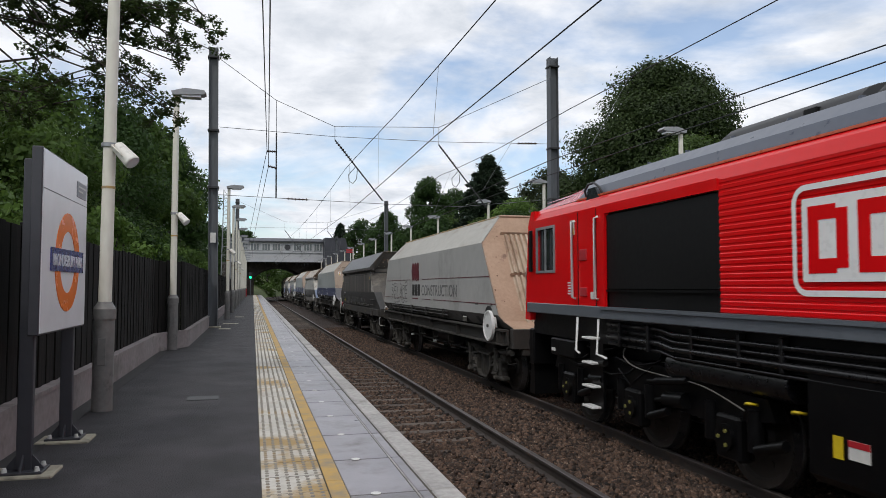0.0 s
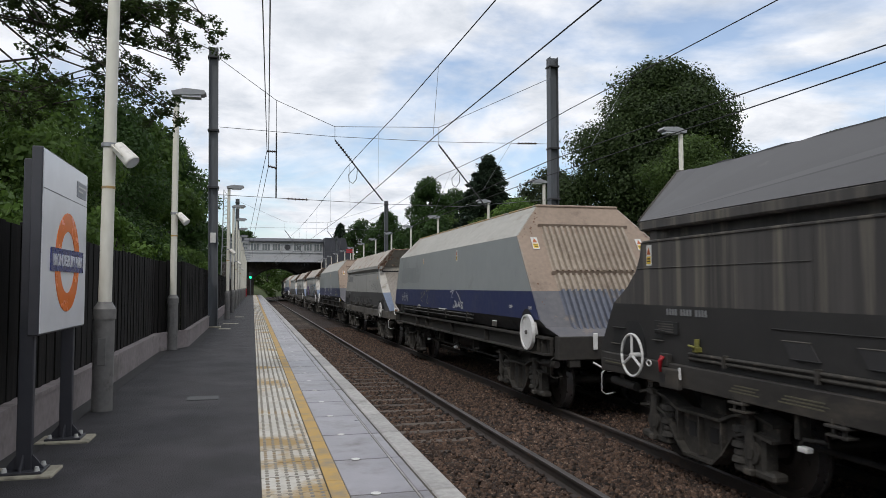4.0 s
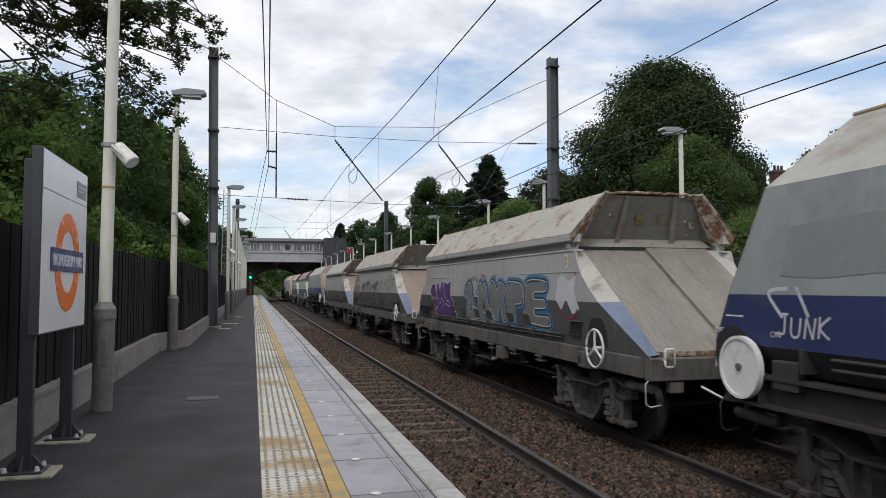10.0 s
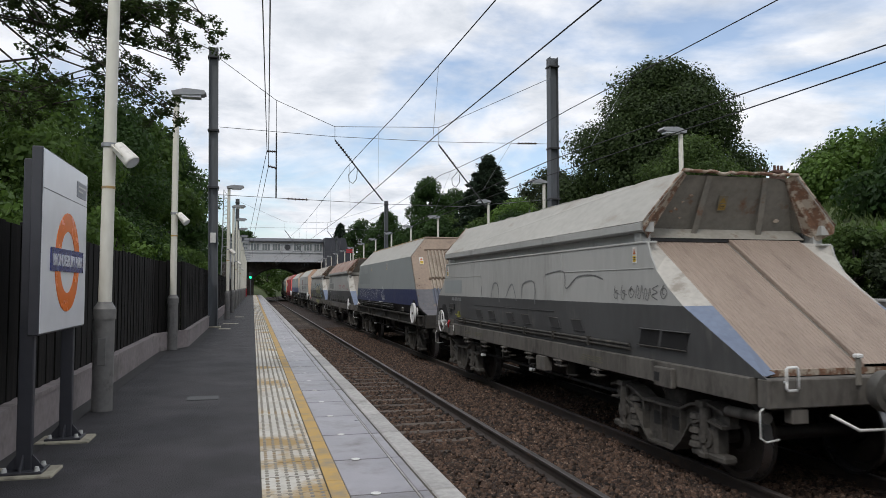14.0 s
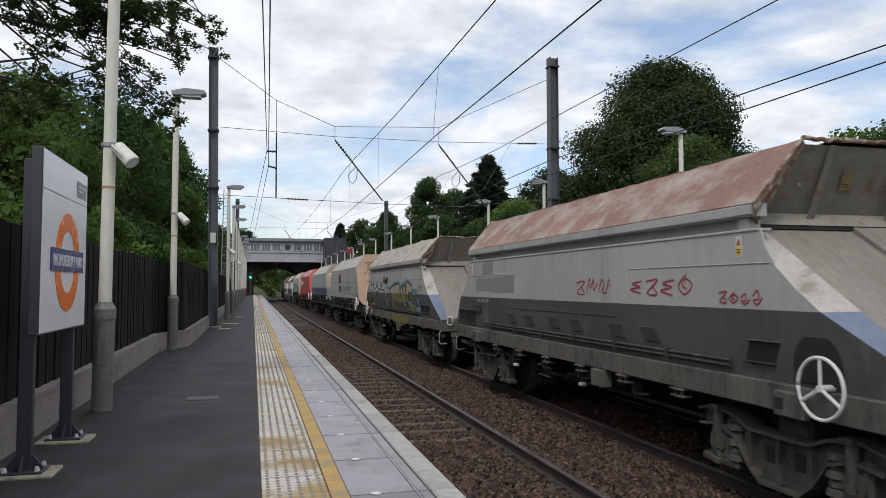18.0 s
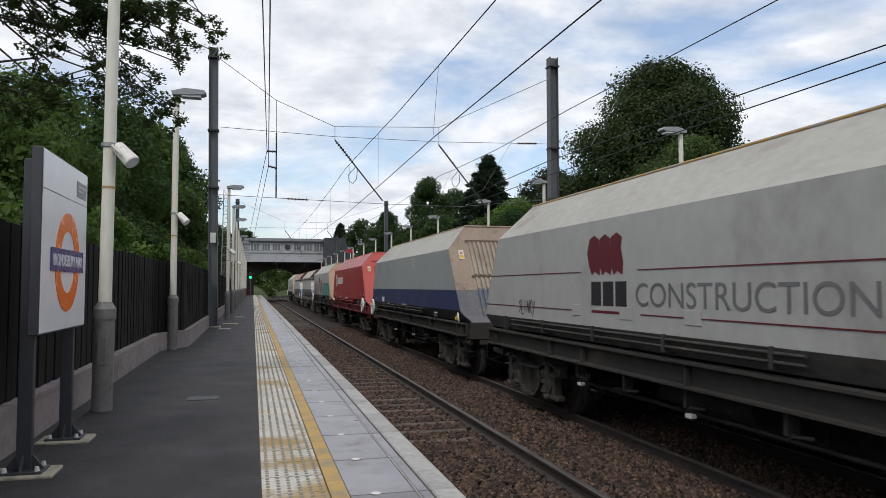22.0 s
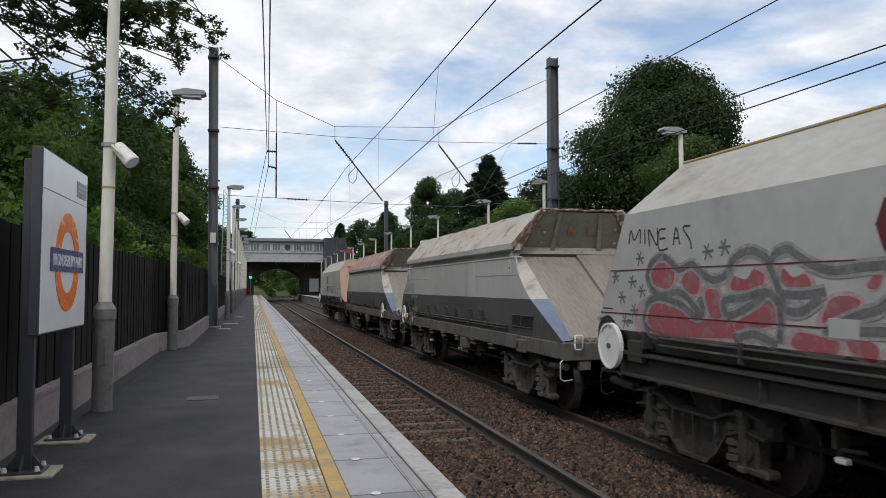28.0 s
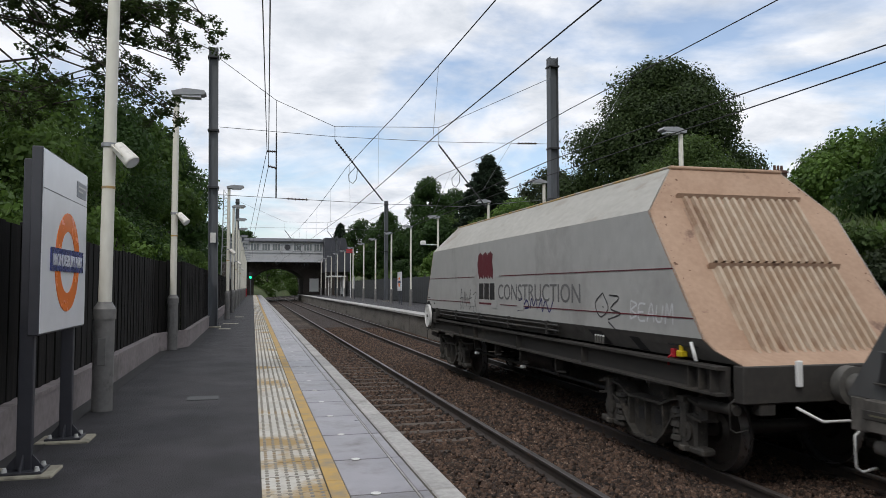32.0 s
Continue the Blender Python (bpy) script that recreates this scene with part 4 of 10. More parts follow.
WING = mat("wing_plate_pale", (0.47, 0.45, 0.41), (0.38, 0.36, 0.33), (0.26, 0.235, 0.20), s1=1.5, s2=14, rough=0.7)
WING_BLUE = mat("wing_plate_bluish", (0.165, 0.205, 0.285), (0.125, 0.155, 0.225), (0.26, 0.25, 0.24), s1=1.5, s2=14, rough=0.65)
TRAY = mat("cover_end_inside", (0.215, 0.20, 0.172), (0.15, 0.14, 0.12), (0.155, 0.085, 0.05), s1=1.5, s2=14, rough=0.85, bump=0.003, bs=20, cpos=(0.58, 0.68))
TRAY_R = mat("cover_end_rusty", (0.20, 0.105, 0.062), (0.105, 0.06, 0.042), (0.36, 0.31, 0.25), s1=5.0, s2=22, rough=0.85, cpos=(0.47, 0.56))
LOAD = mat("stone_load", (0.16, 0.15, 0.135), (0.09, 0.083, 0.075), s1=3, s2=20, rough=0.95, bump=0.02, bs=15)
YEL_LIP = mat("yellow_lip", (0.40, 0.255, 0.06), (0.30, 0.215, 0.11), (0.30, 0.275, 0.24), s1=2.5, s2=20, rough=0.65, cpos=(0.45, 0.6))
STICK_Y = mat("warning_yellow", (0.72, 0.48, 0.04), rough=0.5)
STICK_W = mat("sticker_white", (0.70, 0.69, 0.66), rough=0.5)
STICK_RED = mat("warning_triangle_red", (0.48, 0.13, 0.04), rough=0.5)
GRIMY_PLATE = mat("grimy_plate", (0.20, 0.17, 0.11), (0.13, 0.11, 0.08), s1=6, s2=30, rough=0.8)
GRIMY_SYMBOL = mat("grimy_orange", (0.30, 0.19, 0.035), (0.20, 0.13, 0.03), s1=6, s2=30, rough=0.8)
SOLE_PRINT = mat("faded_yellow_print", (0.13, 0.118, 0.075), (0.085, 0.08, 0.055), s1=8, s2=30, rough=0.8)
TRAY_DARK = mat("cover_end_dark", (0.105, 0.097, 0.085), (0.07, 0.065, 0.058), (0.14, 0.10, 0.06), s1=1.5, s2=14, rough=0.85)
LEDGE = mat("cover_end_ledge", (0.30, 0.285, 0.25), (0.23, 0.215, 0.185), (0.17, 0.12, 0.085), s1=2.5, s2=16, rough=0.8)
SKIRT_E = mat("grey_grimy_skirt", (0.135, 0.128, 0.118), (0.085, 0.080, 0.073), (0.05, 0.046, 0.041), s1=1.1, s2=10, rough=0.7, stretch=(1, 0.5, 1))
FLAKE = mat("dark_rust_flake", (0.15, 0.075, 0.045), (0.10, 0.055, 0.038), s1=5, s2=30, rough=0.9)
DULL_GREEN = mat("dull_green_indicator", (0.04, 0.12, 0.05), (0.03, 0.08, 0.04), rough=0.5)
SAND_CRUST = mat("sand_crust", (0.235, 0.205, 0.165), (0.14, 0.122, 0.10), s1=6, s2=40, rough=0.95, bump=0.01, bs=40)
MAROON = mat("maroon_line", (0.125, 0.010, 0.020), (0.10, 0.010, 0.018), rough=0.5)
BLACKPAINT = mat("black_lettering", (0.02, 0.02, 0.022), rough=0.5)
GREYPAINT = mat("grey_lettering", (0.165, 0.165, 0.168), (0.135, 0.135, 0.138), rough=0.5)
SPRAY_BLACK = mat("spray_black", (0.030, 0.030, 0.032), (0.05, 0.05, 0.05), rough=0.5)
SPRAY_GREY = mat("spray_grey", (0.115, 0.115, 0.115), (0.14, 0.14, 0.14), rough=0.5)
SPRAY_WHITE = mat("spray_white", (0.60, 0.61, 0.62), (0.5, 0.51, 0.52), rough=0.5)
SPRAY_PALE = mat("spray_pale_yellow", (0.46, 0.44, 0.20), (0.38, 0.36, 0.2), rough=0.5)
SPRAY_BLUE = mat("spray_sky_blue", (0.055, 0.22, 0.43), (0.06, 0.17, 0.33), s1=3, s2=14, rough=0.5)
SPRAY_SILVER = mat("spray_silver", (0.20, 0.205, 0.21), (0.155, 0.16, 0.165), s1=2.5, s2=16, rough=0.4)
SPRAY_PURPLE = mat("spray_purple", (0.105, 0.035, 0.185), (0.08, 0.03, 0.14), rough=0.5)
SPRAY_RED = mat("spray_red", (0.36, 0.035, 0.055), (0.28, 0.03, 0.05), (0.22, 0.06, 0.06), s1=2.5, rough=0.5)
SPRAY_OLIVE = mat("spray_olive_yellow", (0.21, 0.20, 0.045), (0.15, 0.145, 0.04), s1=1.5, rough=0.5)
SPRAY_SAND = mat("spray_sand", (0.43, 0.38, 0.25), (0.37, 0.33, 0.22), s1=1.5, rough=0.5)
SPRAY_GREEN = mat("spray_green", (0.115, 0.235, 0.105), (0.075, 0.165, 0.075), (0.20, 0.27, 0.19), s1=1.8, s2=10, rough=0.5, cpos=(0.5, 0.66))
SPRAY_TEAL = mat("spray_teal", (0.07, 0.33, 0.35), (0.06, 0.26, 0.28), rough=0.5)
LOCO_RED = mat("loco_red", (0.70, 0.006, 0.009), (0.65, 0.006, 0.008), s1=0.4, s2=4, rough=0.18, rvar=0.05)
HATCH_M = mat("hatch_dark_grey", (0.052, 0.050, 0.050), (0.036, 0.036, 0.038), s1=3, s2=20, rough=0.6)
LOCO_GREY = mat("loco_roof_grey", (0.115, 0.130, 0.168), (0.098, 0.112, 0.146), s1=0.6, s2=8, rough=0.32)
LOCO_TOP = mat("loco_roof_top_dark", (0.055, 0.056, 0.060), (0.035, 0.036, 0.040), s1=1.2, s2=9, rough=0.6)
LOCO_SOLE = mat("loco_sole_grey", (0.120, 0.135, 0.155), (0.095, 0.108, 0.125), rough=0.35)
# red cab roof, its pinkish sky reflection mixed into the base colour
LOCO_PINK_SHEEN = mat("loco_cab_roof", (0.50, 0.10, 0.13), (0.42, 0.08, 0.11), s1=0.8, s2=8, rough=0.25)
LOCO_LINE = mat("loco_orange_line", (0.62, 0.12, 0.05), rough=0.3)
GRILLE = mat("loco_grille", (0.006, 0.006, 0.0065), (0.004, 0.004, 0.004), rough=0.5)
LOCO_BLACK = mat("loco_underframe", (0.0045, 0.0045, 0.005), (0.0025, 0.0025, 0.003), (0.010, 0.009, 0.008), s1=2, s2=16, rough=0.38)
LOCO_PIPE = mat("loco_black_gloss", (0.007, 0.007, 0.008), (0.004, 0.004, 0.005), rough=0.3)
LOCO_WHITE = mat("loco_white", (0.80, 0.80, 0.79), (0.76, 0.76, 0.75), rough=0.3)
LOCO_YEL = mat("loco_yellow", (0.70, 0.52, 0.02), rough=0.35)
LOCO_RED.node_tree.nodes["Principled BSDF"].inputs["Specular IOR Level"].default_value = 0.32
LOCO_GREY.node_tree.nodes["Principled BSDF"].inputs["Specular IOR Level"].default_value = 0.3
for m_ in (LOCO_BLACK, GRILLE):
    m_.node_tree.nodes["Principled BSDF"].inputs["Specular IOR Level"].default_value = 0.18
CAB_IN = mat("cab_interior", (0.16, 0.16, 0.13), (0.1, 0.1, 0.085), rough=0.7)
GLASS = mat("dark_cab_glass", (0.03, 0.035, 0.04), rough=0.04, rvar=0.01)

WHEEL_R = 0.46
wheel_meshes = {}
wheelsets = []          # (object, distance at which it starts)


def wheelset_mesh():
    g = Geo()
    g.cyl((-0.95, 0, 0), (0.95, 0, 0), 0.075, n=12)
    for s in (-1, 1):
        x = s * 0.72
        prof = [(-0.068, 0.485), (-0.042, 0.485), (-0.035, 0.463), (0.068, 0.455), (0.068, 0.39), (0.03, 0.37), (0.022, 0.18), (0.07, 0.14), (0.07, 0.09)]
        n = 28
        vs = []
        for t, r in prof:
            for i in range(n):
                a = 2 * math.pi * i / n
                vs.append((x + s * t, r * math.cos(a), r * math.sin(a)))
        for j in range(len(prof) - 1):
            g.add(vs, [(j * n + i, j * n + (i + 1) % n, (j + 1) * n + (i + 1) % n, (j + 1) * n + i) for i in range(n)], 1 if j in (2,) else 0, j not in (2, 3))
        for k in range(6):
            a = math.pi * k / 3
            g.cyl((x + s * 0.02, 0.27 * math.cos(a), 0.27 * math.sin(a)), (x + s * 0.034, 0.27 * math.cos(a), 0.27 * math.sin(a)), 0.035, n=8)
        g.cyl((x - s * 0.06, 0, 0), (x + s * 0.07, 0, 0), 0.14, n=16)
    return g.mesh("wheelset", WHEEL, TREAD)


def bogie_meshes(metal):
    """Fish-bellied side frames with broad flanges, stacked springs, axle boxes, dampers and a bolster."""
    out = {}
    g = Geo()
    top = [(-1.22, 0.74), (-0.95, 0.80), (-0.62, 0.75), (-0.40, 0.66), (0.40, 0.66), (0.62, 0.75), (0.95, 0.80), (1.22, 0.74)]
    low = [(1.20, 0.62), (0.90, 0.66), (0.62, 0.58), (0.44, 0.36), (0.26, 0.22), (-0.26, 0.22), (-0.44, 0.36), (-0.62, 0.58), (-0.90, 0.66), (-1.20, 0.62)]
    g.prism(top + low, 0, -0.06, 0.05)
    for line, up in ((top, 0.032), (low[::-1], -0.030)):
        g.prism(line + [(y, z + up) for y, z in reversed(line)], 0, -0.15, 0.07)
    for y in (-0.40, 0.0, 0.40):
        g.box(-0.13, -0.055, y - 0.014, y + 0.014, 0.30 if abs(y) > 0.1 else 0.24, 0.68)
    out["side_frame"] = g.mesh("side_frame", metal)
    # black plate on the solid web, painted shade of a frame opening
    g = Geo()
    g.cbox(-0.068, -0.055, -0.07, 0.07, 0.40, 0.56, 0.004)
    out["frame_window"] = g.mesh("frame_window", BLACK)
    g = Geo()
    g.cbox(-0.12, 0.06, -0.15, 0.15, 0.28, 0.66, 0.03)
    g.cyl((-0.15, 0, 0.46), (-0.11, 0, 0.46), 0.115, n=14)
    g.cyl((-0.165, 0, 0.46), (-0.15, 0, 0.46), 0.05, n=10)
    g.cbox(-0.13, 0.04, -0.30, 0.30, 0.22, 0.31, 0.025)
    out["axle_box"] = g.mesh("axle_box", metal)
    g = Geo()
    prof = []
    for k, r in enumerate((0.125, 0.105, 0.125, 0.10, 0.12)):
        prof += [(k * 0.075, r * 0.8), (k * 0.075 + 0.008, r), (k * 0.075 + 0.055, r * 0.92), (k * 0.075 + 0.066, r * 0.76)]
    m_ = 12
    vs = [(r * math.cos(2 * math.pi * i / m_), r * math.sin(2 * math.pi * i / m_), z) for z, r in prof for i in range(m_)]
    g.add(vs, [(j * m_ + i, j * m_ + (i + 1) % m_, (j + 1) * m_ + (i + 1) % m_, (j + 1) * m_ + i) for j in range(len(prof) - 1) for i in range(m_)] + [tuple(range(m_ - 1, -1, -1)), tuple(range(len(vs) - m_, len(vs)))])
    out["spring"] = g.mesh("spring", metal)
    g = Geo()
    g.cbox(-0.98, 0.98, -0.22, 0.22, 0.55, 0.88, 0.03)
    g.cyl((0, 0, 0.88), (0, 0, 1.0), 0.25, n=16)
    out["bolster"] = g.mesh("bolster", metal)
    g = Geo()
    g.cyl((0, 0, 0.40), (0, 0, 0.80), 0.058, n=12).cyl((0, 0, 0.28), (0, 0, 0.42), 0.035, n=10).box(-0.07, 0.07, -0.07, 0.07, 0.78, 0.84).cbox(-0.06, 0.06, -0.06, 0.06, 0.24, 0.30, 0.01)
    out["damper"] = g.mesh("damper", metal)
    return out


WSET = wheelset_mesh()
BOGIE_B = mat("bogie_grey_dust", (0.100, 0.092, 0.082), (0.050, 0.046, 0.041), (0.027, 0.025, 0.022), s1=2.5, s2=16, rough=0.8, bump=0.003, bs=40, cpos=(0.55, 0.7))
BG_A = bogie_meshes(BOGIE)
BG_B = bogie_meshes(BOGIE_B)


def bogie(parent, y, base=1.8, name="bogie", kit=None):
    kit = kit or BG_A
    b = new(name)
    b.empty_display_size = 0.2
    b.parent = parent
    b.location = (0, y, 0)
    for s in (-1, 1):
        m = pose(s * 1.02, 0, 0) @ Matrix.Diagonal((-s, base / 1.8, 1, 1))
        f = part("side_frame", kit["side_frame"], None, b)
        f.matrix_local = m
        for dy in (-0.2, 0.2):
            part("frame_window", kit["frame_window"], None, b, "black plate standing for a shaded opening in the frame").matrix_local = m @ pose(0, dy, 0)
        for e in (-1, 1):
            k = part("axle_box", kit["axle_box"], None, b)
            k.matrix_local = pose(s * 1.02, e * base / 2, 0, 0, 0, 0 if s < 0 else 180)
            sp = part("spring", kit["spring"], None, b)
            sp.location = (s * 1.06, e * (base / 2 - 0.24), 0.31)
            d = part("damper", kit["damper"], None, b)
            d.location = (s * 1.15, e * (base / 2 - 0.02), 0)
    part("bolster", kit["bolster"], None, b)
    for e in (-1, 1):
        w = part("wheelset", WSET, None, b)
        w.location = (0, e * base / 2, WHEEL_R)
        wheelsets.append(w)
    return b


def hull(levels, skip=()):
    """Side and end walls of a hopper body from levels (z, half width, front y, rear y). Returns near, far, front, rear, each a list of quads."""
    near, far, front, rear = [], [], [], []
    for (z0, w0, f0, r0), (z1, w1, f1, r1) in zip(levels, levels[1:]):
        near.append([(-w0, f0, z0), (-w0, r0, z0), (-w1, r1, z1), (-w1, f1, z1)])
        far.append([(w0, r0, z0), (w0, f0, z0), (w1, f1, z1), (w1, r1, z1)])
        front.append([(w0, f0, z0), (-w0, f0, z0), (-w1, f1, z1), (w1, f1, z1)])
        rear.append([(-w0, r0, z0), (w0, r0, z0), (w1, r1, z1), (-w1, r1, z1)])
    return near, far, front, rear


def thick(qs, inward, slots=None):
    """One plate of 2 cm from a stack of quads that share their edges, thickened towards inward."""
    g = Geo()
    rows = [(Vector(qs[0][0]), Vector(qs[0][1]))] + [(Vector(q[3]), Vector(q[2])) for q in qs]
    off = inward.normalized() * 0.02
    vs = []
    for a, b in rows:
        vs += [a, b, a + off, b + off]
    n = len(qs)
    base = len(g.v)
    g.v.extend(tuple(p) for p in vs)

    def put(f, slot):
        g.f.append(tuple(base + j for j in f))
        g.m.append(slot)
        g.smooth.append(False)
    for i in range(n):
        k, sl = 4 * i, slots[i] if slots else 0
        put((k, k + 1, k + 5, k + 4), sl)
        put((k + 2, k + 6, k + 7, k + 3), sl)
        put((k, k + 4, k + 6, k + 2), sl)
        put((k + 1, k + 3, k + 7, k + 5), sl)
    put((0, 2, 3, 1), slots[0] if slots else 0)
    k = 4 * n
    put((k, k + 1, k + 3, k + 2), slots[-1] if slots else 0)
    return g


def on_quad(q, u, v, lift=0.0):
    """A point of the quad (front-bottom, rear-bottom, rear-top, front-top) at u along and v up."""
    a, b, c, d = (Vector(p) for p in q)
    p = a.lerp(b, u).lerp(d.lerp(c, u), v)
    n = (b - a).cross(d - a).normalized()
    return p + n * lift


def stroke(g, pts, w, x, slot=0):
    """A painted stroke on a side wall: pts are (y, z); x is the wall's outer face at z, a number or a function."""
    fx = x if callable(x) else (lambda z: x)
    pts = [Vector(p) for p in pts]
    left, right = [], []
    for i, p in enumerate(pts):
        d = (pts[min(i + 1, len(pts) - 1)] - pts[max(i - 1, 0)])
        d = d.normalized() if d.length > 1e-6 else Vector((1, 0))
        nrm = Vector((-d.y, d.x)) * w / 2
        left.append(p + nrm)
        right.append(p - nrm)
    n = len(pts)
    vs = [(fx(p.y), p.x, p.y) for p in left] + [(fx(p.y), p.x, p.y) for p in right]
    g.add(vs, [(i, i + 1, n + i + 1, n + i) for i in range(n - 1)], slot)


def blob(g, pts, x, slot=0):
    fx = x if callable(x) else (lambda z: x)
    g.add([(fx(z), y, z) for y, z in pts], [tuple(range(len(pts)))], slot)


def curve_pts(pts, n=5):
    """A smooth line through the points."""
    pts = [Vector(p) for p in pts]
    out = []
    for i in range(len(pts) - 1):
        p0, p1, p2, p3 = pts[max(i - 1, 0)], pts[i], pts[i + 1], pts[min(i + 2, len(pts) - 1)]
        for k in range(n):
            t = k / n
            out.append(0.5 * ((2 * p1) + (p2 - p0) * t + (2 * p0 - 5 * p1 + 4 * p2 - p3) * t * t + (3 * p1 - p0 - 3 * p2 + p3) * t ** 3))
    out.append(pts[-1])
    return out


A_LEN, B_LEN = 13.1, 12.65
A_LEV = [(1.27, 1.16, 0.04, A_LEN), (1.40, 1.25, 0.38, A_LEN - 0.02), (1.51, 1.32, 0.47, A_LEN - 0.04), (1.98, 1.32, 0.82, A_LEN - 0.26), (2.95, 1.32, 1.53, A_LEN - 0.83), (3.54, 0.80, 1.90, A_LEN - 1.36)]


def a_side_x(z):
    """Outer face of a wagon's near side, 4 mm proud."""
    for (z0, w0, _, _), (z1, w1, _, _) in zip(A_LEV, A_LEV[1:]):
        if z0 <= z <= z1:
            return -(w0 + (w1 - w0) * (z - z0) / (z1 - z0)) - 0.004
    return -1.324


def running_gear(w, length, c0, c1, base, sole_mat, bracket=False):
    """Headstocks, solebars, drawgear, brake gear and bogies shared by both kinds of wagon."""
    L = length
    for s in (-1, 1):
        g = Geo().prism([(s * 1.20, 0.955), (s * 1.315, 0.955), (s * 1.325, 0.965), (s * 1.325, 1.19), (s * 1.315, 1.20), (s * 1.20, 1.20)] if bracket else [(s * 1.20, 0.96), (s * 1.36, 0.96), (s * 1.36, 0.985), (s * 1.255, 0.99), (s * 1.255, 1.215), (s * 1.36, 1.22), (s * 1.36, 1.25), (s * 1.20, 1.25)], 1, 0.2, L - 0.2)
        part("solebar", g, sole_mat, w)
    for y in (0.0, L - 0.16):
        part("headstock", Geo().cbox(-1.27, 1.27, y, y + 0.16, 0.93, 1.20, 0.012) if bracket else Geo().cbox(-1.20, 1.20, y, y + 0.16, 0.90, 1.27, 0.012), sole_mat, w)
        for sx in (-1.0, 0.82):
            part("end_step", Geo().cbox(sx, sx + 0.18, y + 0.02, y + 0.14, 0.78, 0.92, 0.01), sole_mat, w)
        part("grab_rail", Geo().tube([(-1.24, y + 0.08, 0.95), (-1.30, y + 0.08, 0.90), (-1.30, y + 0.08, 0.66), (-1.24, y + 0.08, 0.62), (-1.10, y + 0.08, 0.64)], 0.010, n=6), WHITE if bracket else sole_mat, w)
        part("pipe_stub", Geo().cyl((-1.16, y + 0.16 if y < 1 else y, 0.82), (-1.16, y + 0.75 if y < 1 else y - 0.6, 0.80), 0.055, n=10), sole_mat, w)
    part("centre_sill", Geo().box(-0.3, 0.3, 0.3, L - 0.3, 0.90, 1.22), BLACK, w)
    for i in range(6):
        y = 3.6 + i * (L - 7.2) / 5
        part("cross_bearer", Geo().box(-1.24, 1.24, y - 0.05, y + 0.05, 1.0, 1.2), BLACK, w)
    for y, d in ((0.0, -1), (L, 1)):
        g = Geo().cyl((0, y, 1.06), (0, y + d * 0.69, 1.06), 0.13, n=16).cyl((0, y, 1.06), (0, y + d * 0.12, 1.06), 0.2, n=16).cyl((0, y + d * 0.45, 1.06), (0, y + d * 0.69, 1.06), 0.155, n=16)
        dg = part("drawbar", g, PIPE, w, "thick grimy drawbar")
        g = Geo().tube([(-0.62, y + d * 0.02, 0.86), (-0.45, y + d * 0.18, 0.74), (-0.1, y + d * 0.2, 0.74), (0.0, y + d * 0.05, 0.86)], 0.016)
        part("uncoupling_rod", g, WHITE, w, "white painted coupling rod")
        g = Geo().tube([(0.5, y + d * 0.04, 1.0), (0.5, y + d * 0.3, 0.85), (0.45, y + d * 0.55, 0.62)], 0.03, n=8)
        part("brake_hose", g, BLACK, w)
        if bracket:
            sx = -1.12
            g = Geo().tube([(sx, y + d * 0.03, 1.18), (sx, y + d * 0.06, 1.18), (sx, y + d * 0.06, 1.30), (sx + 0.015, y + d * 0.06, 1.315), (sx + 0.11, y + d * 0.06, 1.315), (sx + 0.125, y + d * 0.06, 1.30), (sx + 0.125, y + d * 0.06, 1.12), (sx + 0.11, y + d * 0.06, 1.105), (sx + 0.015, y + d * 0.06, 1.105), (sx, y + d * 0.06, 1.12), (sx, y + d * 0.06, 1.19)], 0.014)
            part("lamp_bracket", g, WHITE, w, "white lamp bracket")
    for i, y in enumerate((4.6, 6.2, 7.6, 9.0)):
        g = Geo().box(-1.20, -1.08, y, y + 0.06, 0.72, 0.98).tube([(-1.14, y - 0.25, 0.74), (-1.16, y, 0.72), (-1.16, y + 0.05, 0.66)], 0.02)
        br = part("hanger", g, BOGIE, w)
        if i in (1, 3):
            part("lever_tip", Geo().cbox(-1.20, -1.12, y - 0.08, y + 0.04, 0.61, 0.66, 0.01), WHITE, br, "white lever end")
    g = Geo().cyl((-0.7, L * 0.42, 0.78), (-0.7, L * 0.42 + 1.5, 0.78), 0.2, n=16)
    part("air_tank", g, BLACK, w)
    part("brake_rigging", Geo().tube([(-0.9, 3.0, 0.60), (-0.9, L - 3, 0.60)], 0.03).tube([(0.9, 3.0, 0.60), (0.9, L - 3, 0.60)], 0.03).box(-0.5, 0.5, L * 0.55, L * 0.55 + 0.8, 0.55, 0.9), BLACK, w)
    kit = BG_B if sole_mat is SOLE_B else BG_A
    bogie(w, c0, base, kit=kit)
    bogie(w, c1, base, kit=kit)


